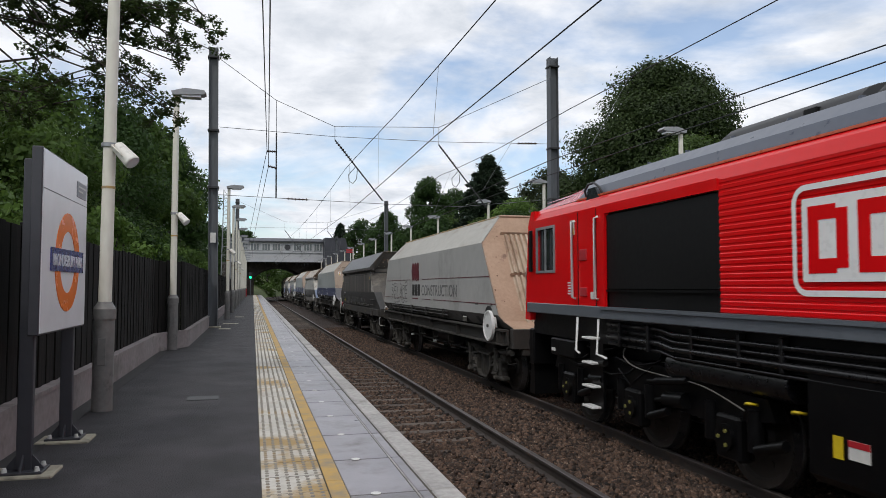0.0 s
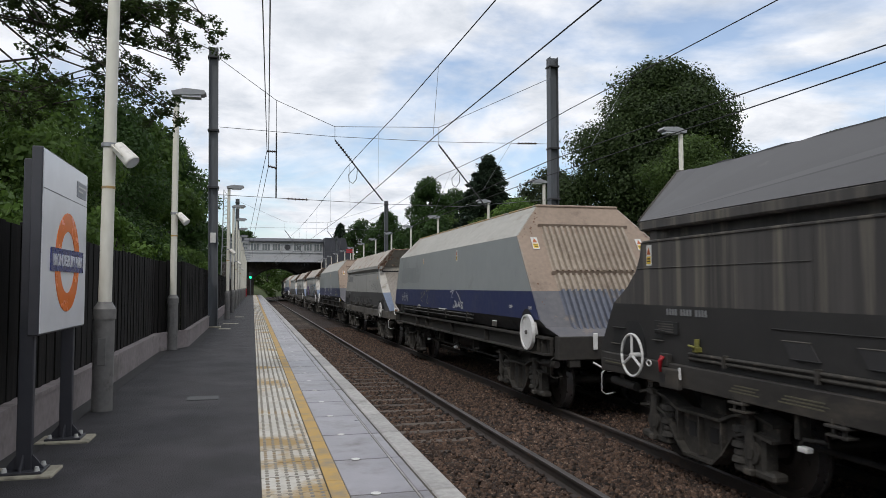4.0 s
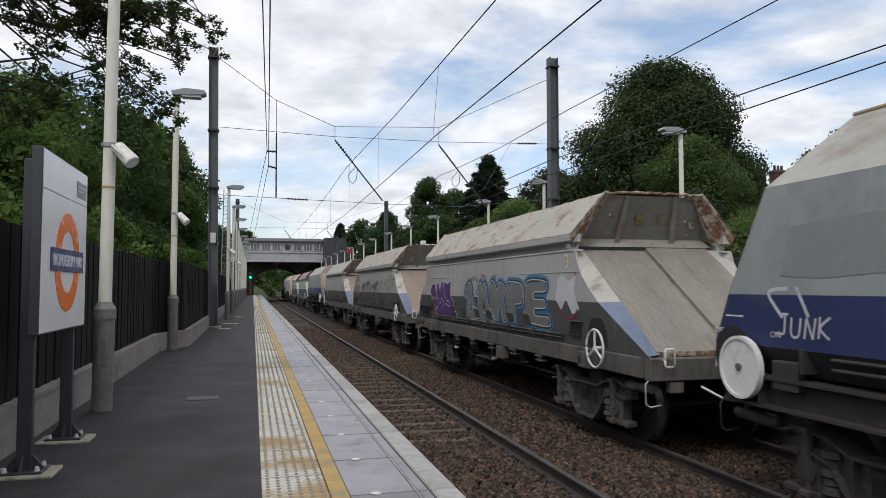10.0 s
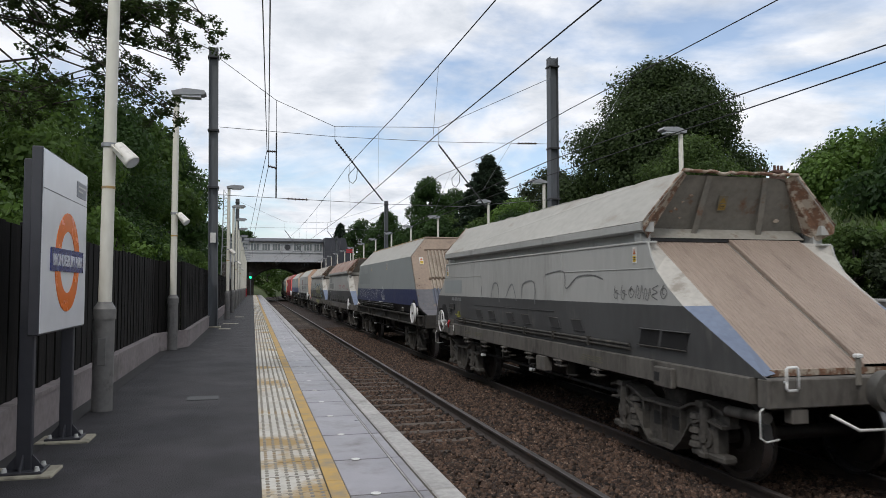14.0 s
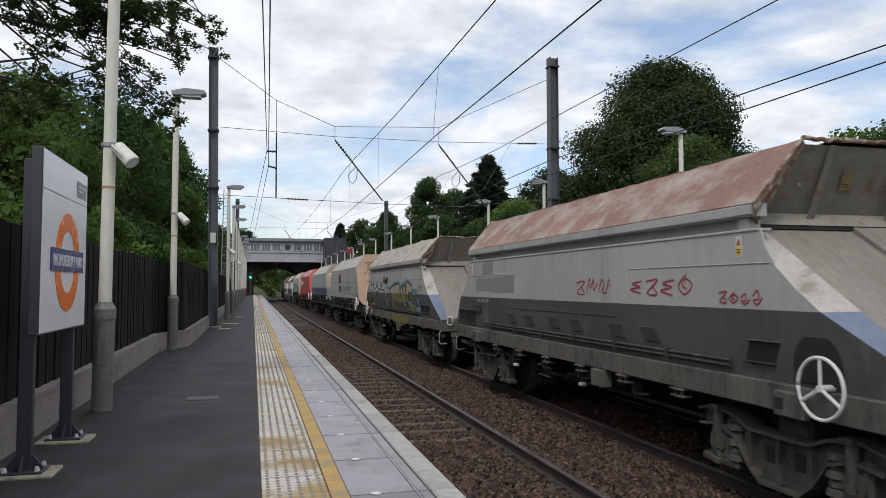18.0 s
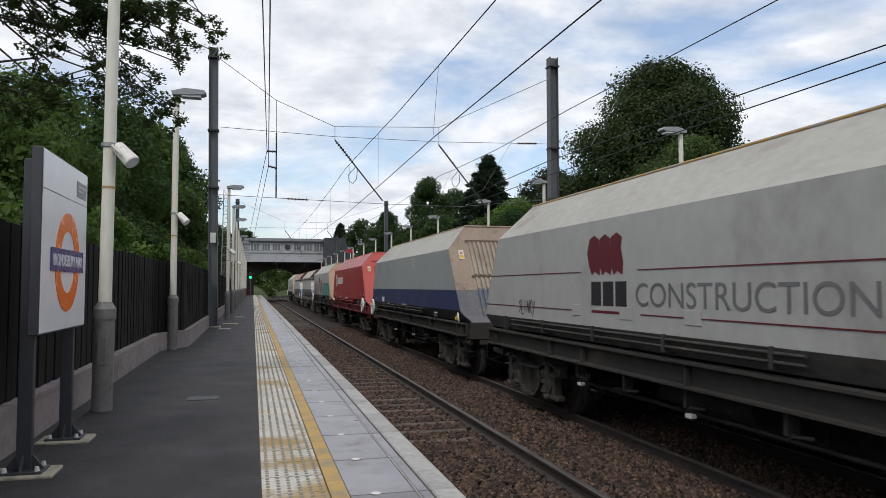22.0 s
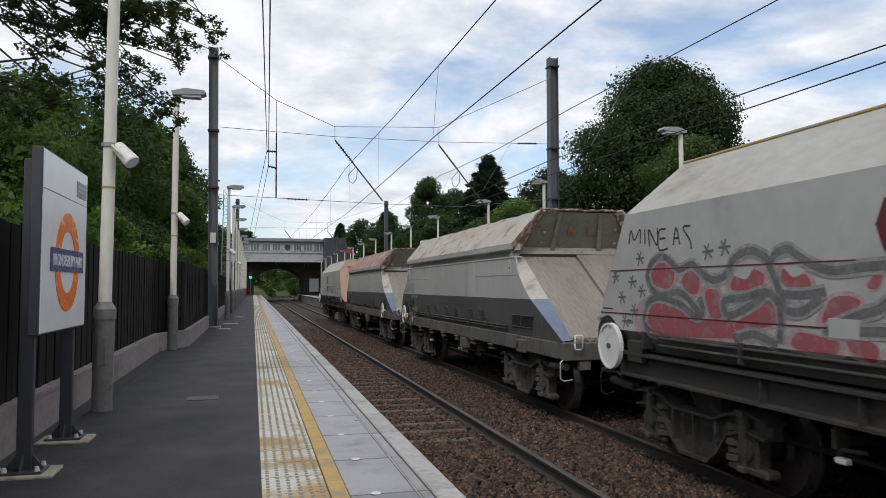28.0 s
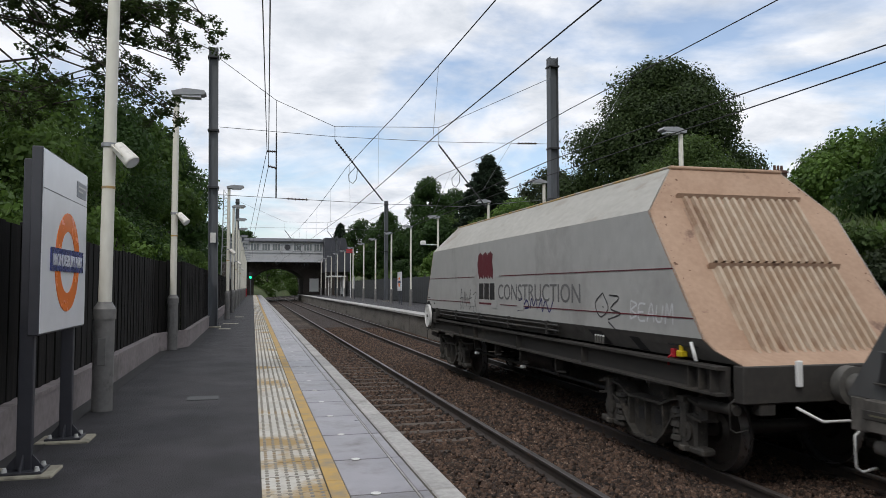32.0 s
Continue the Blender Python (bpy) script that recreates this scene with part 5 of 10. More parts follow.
def warning_plate(parent, y, z, x, h=0.30, turn=None, grimy=False):
    w = h * (0.46 if not grimy else 0.62)
    s = part("warning_plate", Geo().box(-0.004, 0.0, -w / 2, w / 2, -h / 2, h / 2), GRIMY_PLATE if grimy else STICK_W, parent, "grimy warning plate" if grimy else "white warning sticker")
    tri = Geo().add([(-0.007, -w * 0.38, h * 0.04), (-0.007, w * 0.38, h * 0.04), (-0.007, 0, h * 0.42)], [(0, 1, 2)])
    part("symbol", tri, STICK_RED if not grimy else GRIMY_SYMBOL, s, "warning triangle")
    part("text_panel", Geo().box(-0.0066, -0.005, -w * 0.40, w * 0.40, -h * 0.42, -h * 0.05), STICK_Y if not grimy else GRIMY_SYMBOL, s)
    part("print", Geo().box(-0.0082, -0.0068, -w * 0.3, w * 0.3, -h * 0.20, -h * 0.14).box(-0.0082, -0.0068, -w * 0.3, w * 0.3, -h * 0.32, -h * 0.27), BLACKPAINT, s, "unreadable small print")
    s.location = (x, y, z)
    if turn is not None:
        s.matrix_local = turn


DISC_R = 0.52


def wagon_a(label, side, cover, end, low=None, rib=RIBS, sole=SOLE, disc_front=False, disc_rear=False, lip=YEL_LIP, skirt=SKIRT, lines=None):
    """Covered-end hopper: flat grey sides, inward sloping top, long sloping ribbed end."""
    w = thing("hopper_wagon", label, "goods wagon", "wagons of the goods train")
    lev = list(A_LEV)
    near, far, front, rear = hull(lev)
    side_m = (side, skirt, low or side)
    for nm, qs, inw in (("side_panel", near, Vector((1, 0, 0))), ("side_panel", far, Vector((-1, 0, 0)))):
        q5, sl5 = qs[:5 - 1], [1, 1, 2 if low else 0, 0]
        body = []
        for i, q in enumerate(q5):
            body.append(q)
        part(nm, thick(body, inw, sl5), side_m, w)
        part("top_panel", thick([qs[4]], inw), cover, w, "pale dusty upper panel")
    for nm, qs, inw in (("front_end", front, Vector((0, 1, -0.3))), ("rear_end", rear, Vector((0, -1, -0.3)))):
        if low:
            part(nm, thick(qs, inw, [1, 1, 1, 0, 0]), (end, END_LOW), w)
        else:
            part(nm, thick(qs, inw), end, w)
    # corrugated sheets on both sloping ends
    for qs, sgn in ((front, -1), (rear, 1)):
        q = qs[3]
        a, b, c, d = (Vector(p) for p in q)

        def at(x, z, lift):
            lo, hi = (lev[3], lev[4])
            col = 2 if sgn < 0 else 3
            y = lo[col] + (hi[col] - lo[col]) * (z - lo[0]) / (hi[0] - lo[0])
            n = Vector((0, sgn * (hi[0] - lo[0]), -sgn * 0 + abs(hi[col] - lo[col]))).normalized()
            return Vector((x, y, z)) + n * lift
        for z0, z1, nm in ((1.30, 2.25, "corrugated_panel"), (2.31, 3.11, "corrugated_panel")) if not low else ((1.30, 1.98, "lower_corrugated_panel"), (1.982, 2.25, "corrugated_panel"), (2.31, 3.11, "corrugated_panel")):
            g = Geo()
            nr = 15
            row = [(-0.84, 0.004)]
            for i in range(nr):
                x = -0.77 + i * 0.11
                row += [(x - 0.034, 0.004), (x - 0.020, 0.062), (x + 0.020, 0.062), (x + 0.034, 0.004)]
            row.append((0.84, 0.004))
            vs = [at(x, z, l) for z in (z0, z1) for x, l in row]
            m_ = len(row)
            g.add(vs, [(k, k + 1, m_ + k + 1, m_ + k) for k in range(m_ - 1)])
            part(nm, g, RIBS_BLUE if nm.startswith("lower") else rib, w, "dusty ribbed sheet")
            if nm.startswith("lower"):
                continue
            g = Geo()
            vs = [at(-0.88, z1 + 0.0, 0.004), at(0.88, z1 + 0.0, 0.004), at(0.88, z1 + 0.03, 0.07), at(-0.88, z1 + 0.03, 0.07), at(-0.88, z1 + 0.04, 0.004), at(0.88, z1 + 0.04, 0.004)]
            g.add(vs, [(0, 1, 2, 3), (3, 2, 5, 4), (0, 3, 4), (1, 5, 2)])
            part("angle_bar", g, end, w)
    if end is not RED_END:
        rf = random.Random(label + "flakes")
        for sgn, col in ((-1, 2), (1, 3)):
            g = Geo()
            for k in range(40):
                side_ = rf.choice((-1, 1))
                z = 1.5 + 1.9 * rf.random() ** 0.6
                i = next(j for j in range(5) if lev[j][0] <= z <= lev[j + 1][0])
                u = (z - lev[i][0]) / (lev[i + 1][0] - lev[i][0])
                wv = lev[i][1] + (lev[i + 1][1] - lev[i][1]) * u
                slope = (lev[i + 1][col] - lev[i][col]) / (lev[i + 1][0] - lev[i][0])
                x = side_ * (wv - 0.05 - 0.22 * rf.random() ** 1.6)
                sz = 0.005 + 0.017 * rf.random() ** 2
                ring_ = []
                for q in range(7):
                    an, ra = q * math.pi / 3.5, sz * rf.uniform(0.5, 1.2)
                    dz = ra * math.sin(an)
                    ring_.append((x + ra * math.cos(an), lev[i][col] + slope * (z + dz - lev[i][0]) + sgn * 0.004, z + dz))
                g.add(ring_, [tuple(range(7))])
            part("rust_flakes", g, FLAKE, w, "small dark rust flakes along the edges")
    z, hw, f, r = lev[-1]
    part("load", Geo().add([(-hw + 0.03, f + 0.05, z - 0.12), (hw - 0.03, f + 0.05, z - 0.12), (hw - 0.03, r - 0.05, z - 0.12), (-hw + 0.03, r - 0.05, z - 0.12)], [(0, 1, 2, 3)]), LOAD, w, "crushed stone load")
    g = Geo()
    for s in (-1, 1):
        g.cyl((s * hw, f - 0.02, z), (s * hw, r + 0.02, z), 0.022, n=8)
    part("top_rim", g, lip or side, w, "worn yellow rim")
    g = Geo()
    g.cyl((-hw, f - 0.01, z), (hw, f - 0.01, z), 0.025, n=8).cyl((-hw, r + 0.01, z), (hw, r + 0.01, z), 0.025, n=8)
    part("end_rim", g, end, w)
    running_gear(w, A_LEN, 1.97, A_LEN - 1.97, 1.8, sole)
    # two pipes on brackets along the skirt
    pm = PIPE_RED if side is RED_A else SKIRT
    g = Geo().cyl((-1.33, 4.2, 1.46), (-1.33, A_LEN - 1.6, 1.46), 0.018, n=8).cyl((-1.33, 4.2, 1.38), (-1.33, A_LEN - 1.6, 1.38), 0.018, n=8)
    part("air_pipe", g, pm, w)
    for i in range(5):
        y = 4.6 + i * 1.8
        part("pipe_bracket", Geo().cbox(-1.36, -1.20, y, y + 0.05, 1.31, 1.52, 0.006), pm, w)
    for i in range(3):
        y = A_LEN - 4.5 - i * 1.45
        part("inspection_plate", Geo().cbox(-1.328, -1.32, y, y + 0.32, 1.64, 1.80, 0.003), side if low is None else low, w)
    part("toggle", Geo().cbox(-1.26, -1.18, 1.12, 1.20, 1.26, 1.36, 0.01).tube([(-1.25, 1.16, 1.30), (-1.27, 1.22, 1.26), (-1.27, 1.22, 1.17)], 0.014), RED_SIGN if not low else SOLE, w)
    part("tap", Geo().cbox(-1.29, -1.2, 0.94, 1.04, 1.28, 1.35, 0.01).cyl((-1.25, 0.99, 1.35), (-1.25, 0.99, 1.41), 0.025), LOCO_YEL, w, "yellow brake cock")
    # black arch on the skirt face gives the shade of a recess
    part("recess", Geo().prism([(0.95 + 0.30 * math.cos(a * math.pi / 9), 1.40 + 0.20 * math.sin(a * math.pi / 9)) for a in range(10)], 0, -1.262, -1.15), BLACK, w, "black arched plate standing for a shaded recess")
    for on, y in ((disc_front, 0.86), (disc_rear, A_LEN - DISC_R)):
        if on:
            g = Geo().cyl((-1.40, y, 1.30), (-1.365, y, 1.30), 0.275, n=36).ring((-1.385, y, 1.30), 0.262, 0.292, -0.03, 0.03, n=36)
            hw_ = part("handwheel", g, WHITE_DISC, w, "round white brake handwheel disc")
            part("hub", Geo().cyl((-1.425, y, 1.30), (-1.40, y, 1.30), 0.035, n=10), PIPE, hw_)
            # black disc for the shaded hollow behind the handwheel
            part("recess", Geo().cyl((-1.327, y + 0.19, 1.40), (-1.24, y + 0.19, 1.40), 0.28, n=28), BLACK, w)
            part("spindle", Geo().cyl((-1.37, y, 1.30), (-1.2, y, 1.30), 0.03), PIPE, w)
    for y in (0.32, 0.52, 0.72, 3.35, 6.0, 8.6, A_LEN - 3.35, A_LEN - 0.72, A_LEN - 0.52, A_LEN - 0.32):
        part("gusset", plate([(-1.25, y, 0.99), (-1.35, y, 0.99), (-1.345, y, 1.215), (-1.25, y, 1.215)], (0, 0.014, 0)), sole, w)
    xb = a_side_x(1.40)
    # bay shade laid on as a black plate
    part("switch_bay", plate([(a_side_x(1.29) - 0.002, 2.74, 1.29), (a_side_x(1.29) - 0.002, 3.12, 1.29), (a_side_x(1.46) - 0.002, 3.24, 1.46), (a_side_x(1.46) - 0.002, 2.86, 1.46)], (0.02, 0, 0)), BLACK, w, "black plate standing for a shaded switch bay")
    for k in range(4):
        pin = part("valve_pin", Geo().cyl((xb - 0.02, 2.82 + k * 0.075, 1.29), (xb - 0.02, 2.82 + k * 0.075, 1.385), 0.016, n=8), PIPE, w)
        part("pin_cap", Geo().cyl((xb - 0.02, 2.82 + k * 0.075, 1.385), (xb - 0.02, 2.82 + k * 0.075, 1.405), 0.014, n=8), WHITE, pin, "white cap")
    # black plate, shade of an opening without a real hole
    part("side_hatch", plate([(a_side_x(1.28) - 0.003, 1.80, 1.28), (a_side_x(1.28) - 0.003, 2.02, 1.28), (a_side_x(1.44) - 0.003, 2.10, 1.44), (a_side_x(1.44) - 0.003, 1.88, 1.44)], (0.02, 0, 0)), BLACK, w, "black plate standing for a shaded opening in the skirt")
    if not disc_rear:
        gb = part("brake_panel", Geo().cbox(a_side_x(1.32) - 0.02, a_side_x(1.32) + 0.06, 11.98, 12.30, 1.25, 1.41, 0.01), BLACK, w)
        part("green_window", Geo().cbox(a_side_x(1.32) - 0.026, a_side_x(1.32) - 0.018, 12.04, 12.22, 1.28, 1.38, 0.004), DULL_GREEN, gb, "dull green indicator")
    part("side_lever", Geo().tube([(-1.30, 0.72, 1.46), (-1.31, 0.62, 1.27)], 0.022), WHITE, w, "white lever")
    part("end_marker", Geo().cbox(-0.62, -0.55, -0.05, -0.01, 1.06, 1.32, 0.008), WHITE, w, "white marker post")
    if lines:
        g = Geo()
        for z, y0, y1 in ((2.25, 1.03, 7.0), (2.25, 8.62, A_LEN - 0.43), (1.71, 0.64, 6.95), (1.71, 8.66, A_LEN - 0.14)):
            g.box(-1.327, -1.32, y0, y1, z, z + 0.013)
        part("lining", g, lines, w, "thin maroon lining")
    return w


B_LEV = [(1.20, 1.265, 0.02, B_LEN + 0.03), (1.84, 1.305, 1.30, B_LEN - 0.45), (2.04, 1.305, 1.60, B_LEN - 0.80), (2.24, 1.305, 1.84, B_LEN - 1.03), (2.42, 1.305, 1.97, B_LEN - 1.13), (2.58, 1.305, 2.03, B_LEN - 1.16)]


def b_side_x(z):
    (z0, w0, _, _), (z1, w1, _, _) = B_LEV[0], B_LEV[1]
    if z < z1:
        return -(w0 + (w1 - w0) * (z - z0) / (z1 - z0)) - 0.005
    return -1.31


def b_end_y(z, col):
    """Where the outline of the side ends at height z, at the front (2) or rear (3)."""
    for lo, hi in zip(B_LEV, B_LEV[1:]):
        if lo[0] <= z <= hi[0]:
            return lo[col] + (hi[col] - lo[col]) * (z - lo[0]) / (hi[0] - lo[0])
    return B_LEV[-1][col]


def plate(poly, back, slot=0, g=None):
    """A flat plate: an outline in space, thickened by the vector back."""
    g = g or Geo()
    n = len(poly)
    p = [Vector(q) for q in poly]
    return g.add(p + [q + Vector(back) for q in p], [tuple(range(n)), tuple(range(2 * n - 1, n - 1, -1))] + [(i, n + i, n + (i + 1) % n, (i + 1) % n) for i in range(n)], slot)


def ragged(p, q, n, amp, seed):
    """Points from p to q along an edge eaten by rust."""
    r = random.Random(seed)
    p, q = Vector(p), Vector(q)
    return [p.lerp(q, k / n) + Vector((0, 0, -amp * r.random() ** 2 if 0 < k < n else 0)) for k in range(n + 1)]


def wagon_b(label, upper, lower, cover, chute, sole=SOLE_B, wheel_front=False, wheel_rear=False, wing=WING, wing_low=WING_BLUE, tray=TRAY, rim=None):
    """Open-chute hopper: two-tone sides, an overhanging ridged cover and a long sloping chute plate at the end."""
    w = thing("chute_hopper_wagon", label, "goods wagon", "wagons of the goods train")
    near, far, front, rear = hull(B_LEV)
    rr = random.Random(label)
    for qs, inw in ((near, Vector((1, 0, 0))), (far, Vector((-1, 0, 0)))):
        part("side_panel", thick(qs[1:], inw), upper, w)
        part("lower_side_panel", thick([qs[0]], inw), lower, w, "dark lower side")
    # chute in two plates with a step between them, set back behind pale wing plates
    for sgn, col in ((-1, 2), (1, 3)):
        zt, zb = 2.615, 1.25
        yb = 0.24 if sgn < 0 else B_LEN - 0.14
        yt = 2.36 if sgn < 0 else B_LEN - 1.50
        nrm = Vector((0, sgn * (zt - zb), abs(yt - yb))).normalized()
        slant = Vector((0, yt - yb, zt - zb))
        for x0, x1, lift in ((-1.05, -0.004, 0.0), (0.004, 1.05, 0.045)):
            g = Geo()
            k = 21
            row = []
            for i in range(k):
                xa, xb = x0 + (x1 - x0) * i / k, x0 + (x1 - x0) * (i + 1) / k
                for x, h in ((xa, 0.0), (xa + (xb - xa) * 0.14, 0.008), (xa + (xb - xa) * 0.86, 0.008)):
                    o = nrm * (lift + h)
                    row += [Vector((x, yb, zb)) + o, Vector((x, yt, zt)) + o]
            row += [Vector((x1, yb, zb)) + nrm * lift, Vector((x1, yt, zt)) + nrm * lift]
            g.add(row, [(2 * j, 2 * j + 2, 2 * j + 3, 2 * j + 1) for j in range(3 * k)])
            if lift:
                p, q = Vector((x0, yb, zb)), Vector((x0, yt, zt))
                g.add([p + nrm * lift, q + nrm * lift, q - nrm * 0.02, p - nrm * 0.02], [(0, 1, 2, 3)])
            part("chute_plate", g, chute, w, "long sloping chute plate")
        p, q = Vector((-0.016, yb, zb)) + nrm * 0.004, Vector((-0.016, yt, zt)) + nrm * 0.004
        part("chute_seam", Geo().cyl(p, q, 0.012, n=6), tray, w, "dark seam between the chute plates")
        p, q = Vector((-1.05, yb, zb)), Vector((1.05, yb, zb))
        part("chute_lip", Geo().box(-1.12, 1.12, yb - 0.03, yb + 0.03, zb - 0.05, zb + 0.012), TRAY_R, w, "rusty lower lip of the chute")
        for s in (-1, 1):
            for zs, mm, nm in (((1.22, 1.53, 1.84), wing_low, "lower_wing"), ((1.84, 2.04, 2.24, 2.42, 2.58), wing, "upper_wing")):
                g = Geo()
                vs = []
                for z in zs:
                    yi = yb + (yt - yb) * (z - zb) / (zt - zb)
                    vs += [Vector((s * -(b_side_x(z) + 0.005), b_end_y(z, col), z)), Vector((s * 1.045, yi, z)) + nrm * (0.012 if s < 0 else 0.05)]
                g.add(vs, [(2 * j, 2 * j + 1, 2 * j + 3, 2 * j + 2) for j in range(len(zs) - 1)])
                part(nm, g, mm, w, "pale slanting wing plate" if mm is wing else "bluish slanting wing plate")
    # cover
    zc0, zc2 = 2.58, 3.45
    fy, ry = 2.03, B_LEN - 1.19
    for s in (-1, 1):
        g = Geo()
        g.prism([(s * 1.17, zc0 + 0.0), (s * 1.20, zc0 + 0.0), (s * 1.20, zc0 + 0.18), (s * 1.17, zc0 + 0.18)], 1, fy + 0.36, ry - 0.36)
        part("cover_upstand", g, upper, w)
        part("side_top_ledge", Geo().cbox(min(s * 1.16, s * 1.318), max(s * 1.16, s * 1.318), fy + 0.02, ry - 0.02, zc0 - 0.012, zc0 + 0.018, 0.008), upper, w)
        g = Geo()
        g.prism([(s * 1.19, zc0 + 0.13), (s * 1.335, zc0 + 0.13), (s * 1.355, zc0 + 0.15), (s * 1.355, zc0 + 0.235), (s * 1.34, zc0 + 0.25), (s * 1.19, zc0 + 0.25)], 1, fy + 0.05, ry - 0.05)
        part("cover_lip", g, upper, w, "projecting lip of the cover")
        for y0, y1, e in ((fy + 0.17, fy + 0.44, 1), (ry - 0.44, ry - 0.17, -1)):
            # closed end box under the lip
            inner = [(s * 1.17, y0 if e > 0 else y1), (s * 1.30, y0 if e > 0 else y1), (s * 1.30, y1 - 0.12 if e > 0 else y0 + 0.12), (s * 1.17, y1 if e > 0 else y0)]
            g = Geo().prism(inner, 2, zc0 + 0.018, zc0 + 0.13)
            part("cover_bracket", g, upper, w)
        g = Geo()
        outer = [(s * 1.355, fy, zc0 + 0.25), (s * 1.355, ry, zc0 + 0.25)]
        top = ragged((s * 0.82, ry + 0.0, zc2), (s * 0.82, fy, zc2), 40, 0.025, label)
        plate([*outer, *top], (-s * 0.02, 0, -0.012), 0, g)
        part("cover_slope", g, cover, w, "weathered sloping cover")
    for y, d in ((fy, 1), (ry, -1)):
        # tray-like end of the cover, leaning back under the top edge, in a flanged border
        yb_, yt_ = y + d * 0.42, y + d * 0.10
        nb = Vector((0, d * 0.02, 0))
        plate_g = plate([(-1.06, yb_, zc0 + 0.20), (1.06, yb_, zc0 + 0.20), (0.72, yt_, zc2 - 0.03), (-0.72, yt_, zc2 - 0.03)], nb)
        part("cover_end", plate_g, tray, w, "grimy end of the cover")
        part("end_ledge", plate([(-1.08, yb_ - d * 0.01, zc0 + 0.202), (1.08, yb_ - d * 0.01, zc0 + 0.202), (1.12, y + d * 0.27, zc0 + 0.075), (-1.12, y + d * 0.27, zc0 + 0.075)], nb), LEDGE if tray is not TRAY_DARK else tray, w, "pale ledge under the cover's end")
        # solid black strip stands in for the shade under the overhanging cover
        part("gap_strip", Geo().box(-1.12, 1.12, min(y + d * 0.285, y + d * 0.42), max(y + d * 0.285, y + d * 0.42), zc0 + 0.035, zc0 + 0.085), BLACK, w, "black strip standing for the shade in the gap over the chute")
        for s in (-1, 1):
            g = plate([(s * 1.355, y, zc0 + 0.25), (s * 0.82, y, zc2), (s * 0.70, yt_, zc2 - 0.03), (s * 1.09, y + d * 0.26, zc0 + 0.16), (s * 1.22, y + d * 0.14, zc0 + 0.06), (s * 1.345, y + d * 0.01, zc0 + 0.15)], nb)
            part("end_flange", g, rim or TRAY_R, w, "rusty flange of the cover end")
            part("tray_cheek", plate([(s * 1.09, y + d * 0.255, zc0 + 0.16), (s * 0.70, yt_ - d * 0.004, zc2 - 0.03), (s * 0.715, yt_, zc2 - 0.03), (s * 1.07, yb_, zc0 + 0.20)], (s * 0.01, 0, 0)), tray, w)
            part("flange_edge", Geo().tube([(s * 1.355, y, zc0 + 0.25), (s * 0.82, y, zc2)], 0.014, n=6), rim or TRAY_R, w, "chipped edge")
        g = Geo()
        pts = ragged((-0.82, y, zc2 + 0.01), (0.82, y, zc2 + 0.01), 22, 0.035, label + str(d))
        g.tube(pts, 0.022, n=6)
        part("end_rail", g, rim or TRAY_R, w, "rusted top edge")
        for x in (-0.40, 0.40):
            p, q = Vector((x * 1.2, yb_ - d * 0.025, zc0 + 0.02)), Vector((x, yt_ - d * 0.02, zc2 - 0.03))
            g = Geo()
            plate([p, q, q + Vector((0, d * 0.03, 0)), p + Vector((0, d * 0.03, 0))], (0.022, 0, 0), 0, g)
            plate([p + Vector((-0.03, -d * 0.004, 0)), q + Vector((-0.03, -d * 0.004, 0)), q + Vector((0.05, -d * 0.004, 0)), p + Vector((0.05, -d * 0.004, 0))], (0, d * 0.008, 0), 0, g)
            part("end_stiffener", g, tray, w)
        tilt = math.atan2(d * 0.30, 0.69)
        m = Matrix.Translation((-0.12, (yb_ + yt_) / 2 - d * 0.03, zc0 + 0.52)) @ Matrix.Rotation(tilt, 4, "X") @ Matrix.Rotation(radians(90), 4, "Z")
        warning_plate(w, 0, 0, 0, 0.20, m, grimy=True)
        # bare patches where the paint has flaked away
        g = Geo()
        for k in range(7):
            fx, fz = rr.choice((-0.78, -0.70, -0.62, 0.62, 0.7)) + rr.uniform(-0.06, 0.06), rr.uniform(0.15, 0.75)
            yy = yb_ + (yt_ - yb_) * fz - d * 0.004
            cx, cz = fx * (1.2 - 0.3 * fz), zc0 + 0.15 + 0.69 * fz
            sz = rr.uniform(0.02, 0.055)
            g.add([(cx + sz * rr.uniform(0.5, 1.2) * math.cos(a_), yy - 0.002 * d - (yt_ - yb_) * 0, cz + sz * 0.7 * rr.uniform(0.5, 1.2) * math.sin(a_)) for a_ in [k2 * math.pi / 3.5 for k2 in range(7)]], [tuple(range(7))])
        part("flaked_patches", g, TRAY_R, w, "rusty patches of flaked paint")
    g = Geo()
    nx, ny = 9, 60
    off = random.Random(label).uniform(0, 50)
    vs = []
    for j in range(ny + 1):
        for i in range(nx + 1):
            x, y = -0.79 + 1.58 * i / nx, fy + 0.1 + (ry - fy - 0.2) * j / ny
            edge = min(i, nx - i) / 2.0
            vs.append((x, y, zc2 - 0.12 + min(1, edge) * 0.10 + 0.16 * max(0, noise.noise(Vector((x * 1.5, y * 0.6, off)))) * min(1, edge + 0.3) + 0.03 * noise.noise(Vector((x * 7, y * 7, off)))))
    g.add(vs, [(j * (nx + 1) + i, j * (nx + 1) + i + 1, (j + 1) * (nx + 1) + i + 1, (j + 1) * (nx + 1) + i) for j in range(ny) for i in range(nx)])
    part("load", g, LOAD, w, "crushed stone load")
    running_gear(w, B_LEN, 2.05, B_LEN - 2.05, 1.8, sole, True)
    for z in (1.335, 1.285):
        part("air_pipe", Geo().cyl((b_side_x(z) - 0.03, 2.5, z), (b_side_x(z) - 0.03, B_LEN - 2.15, z), 0.019, n=8), BOGIE, w)
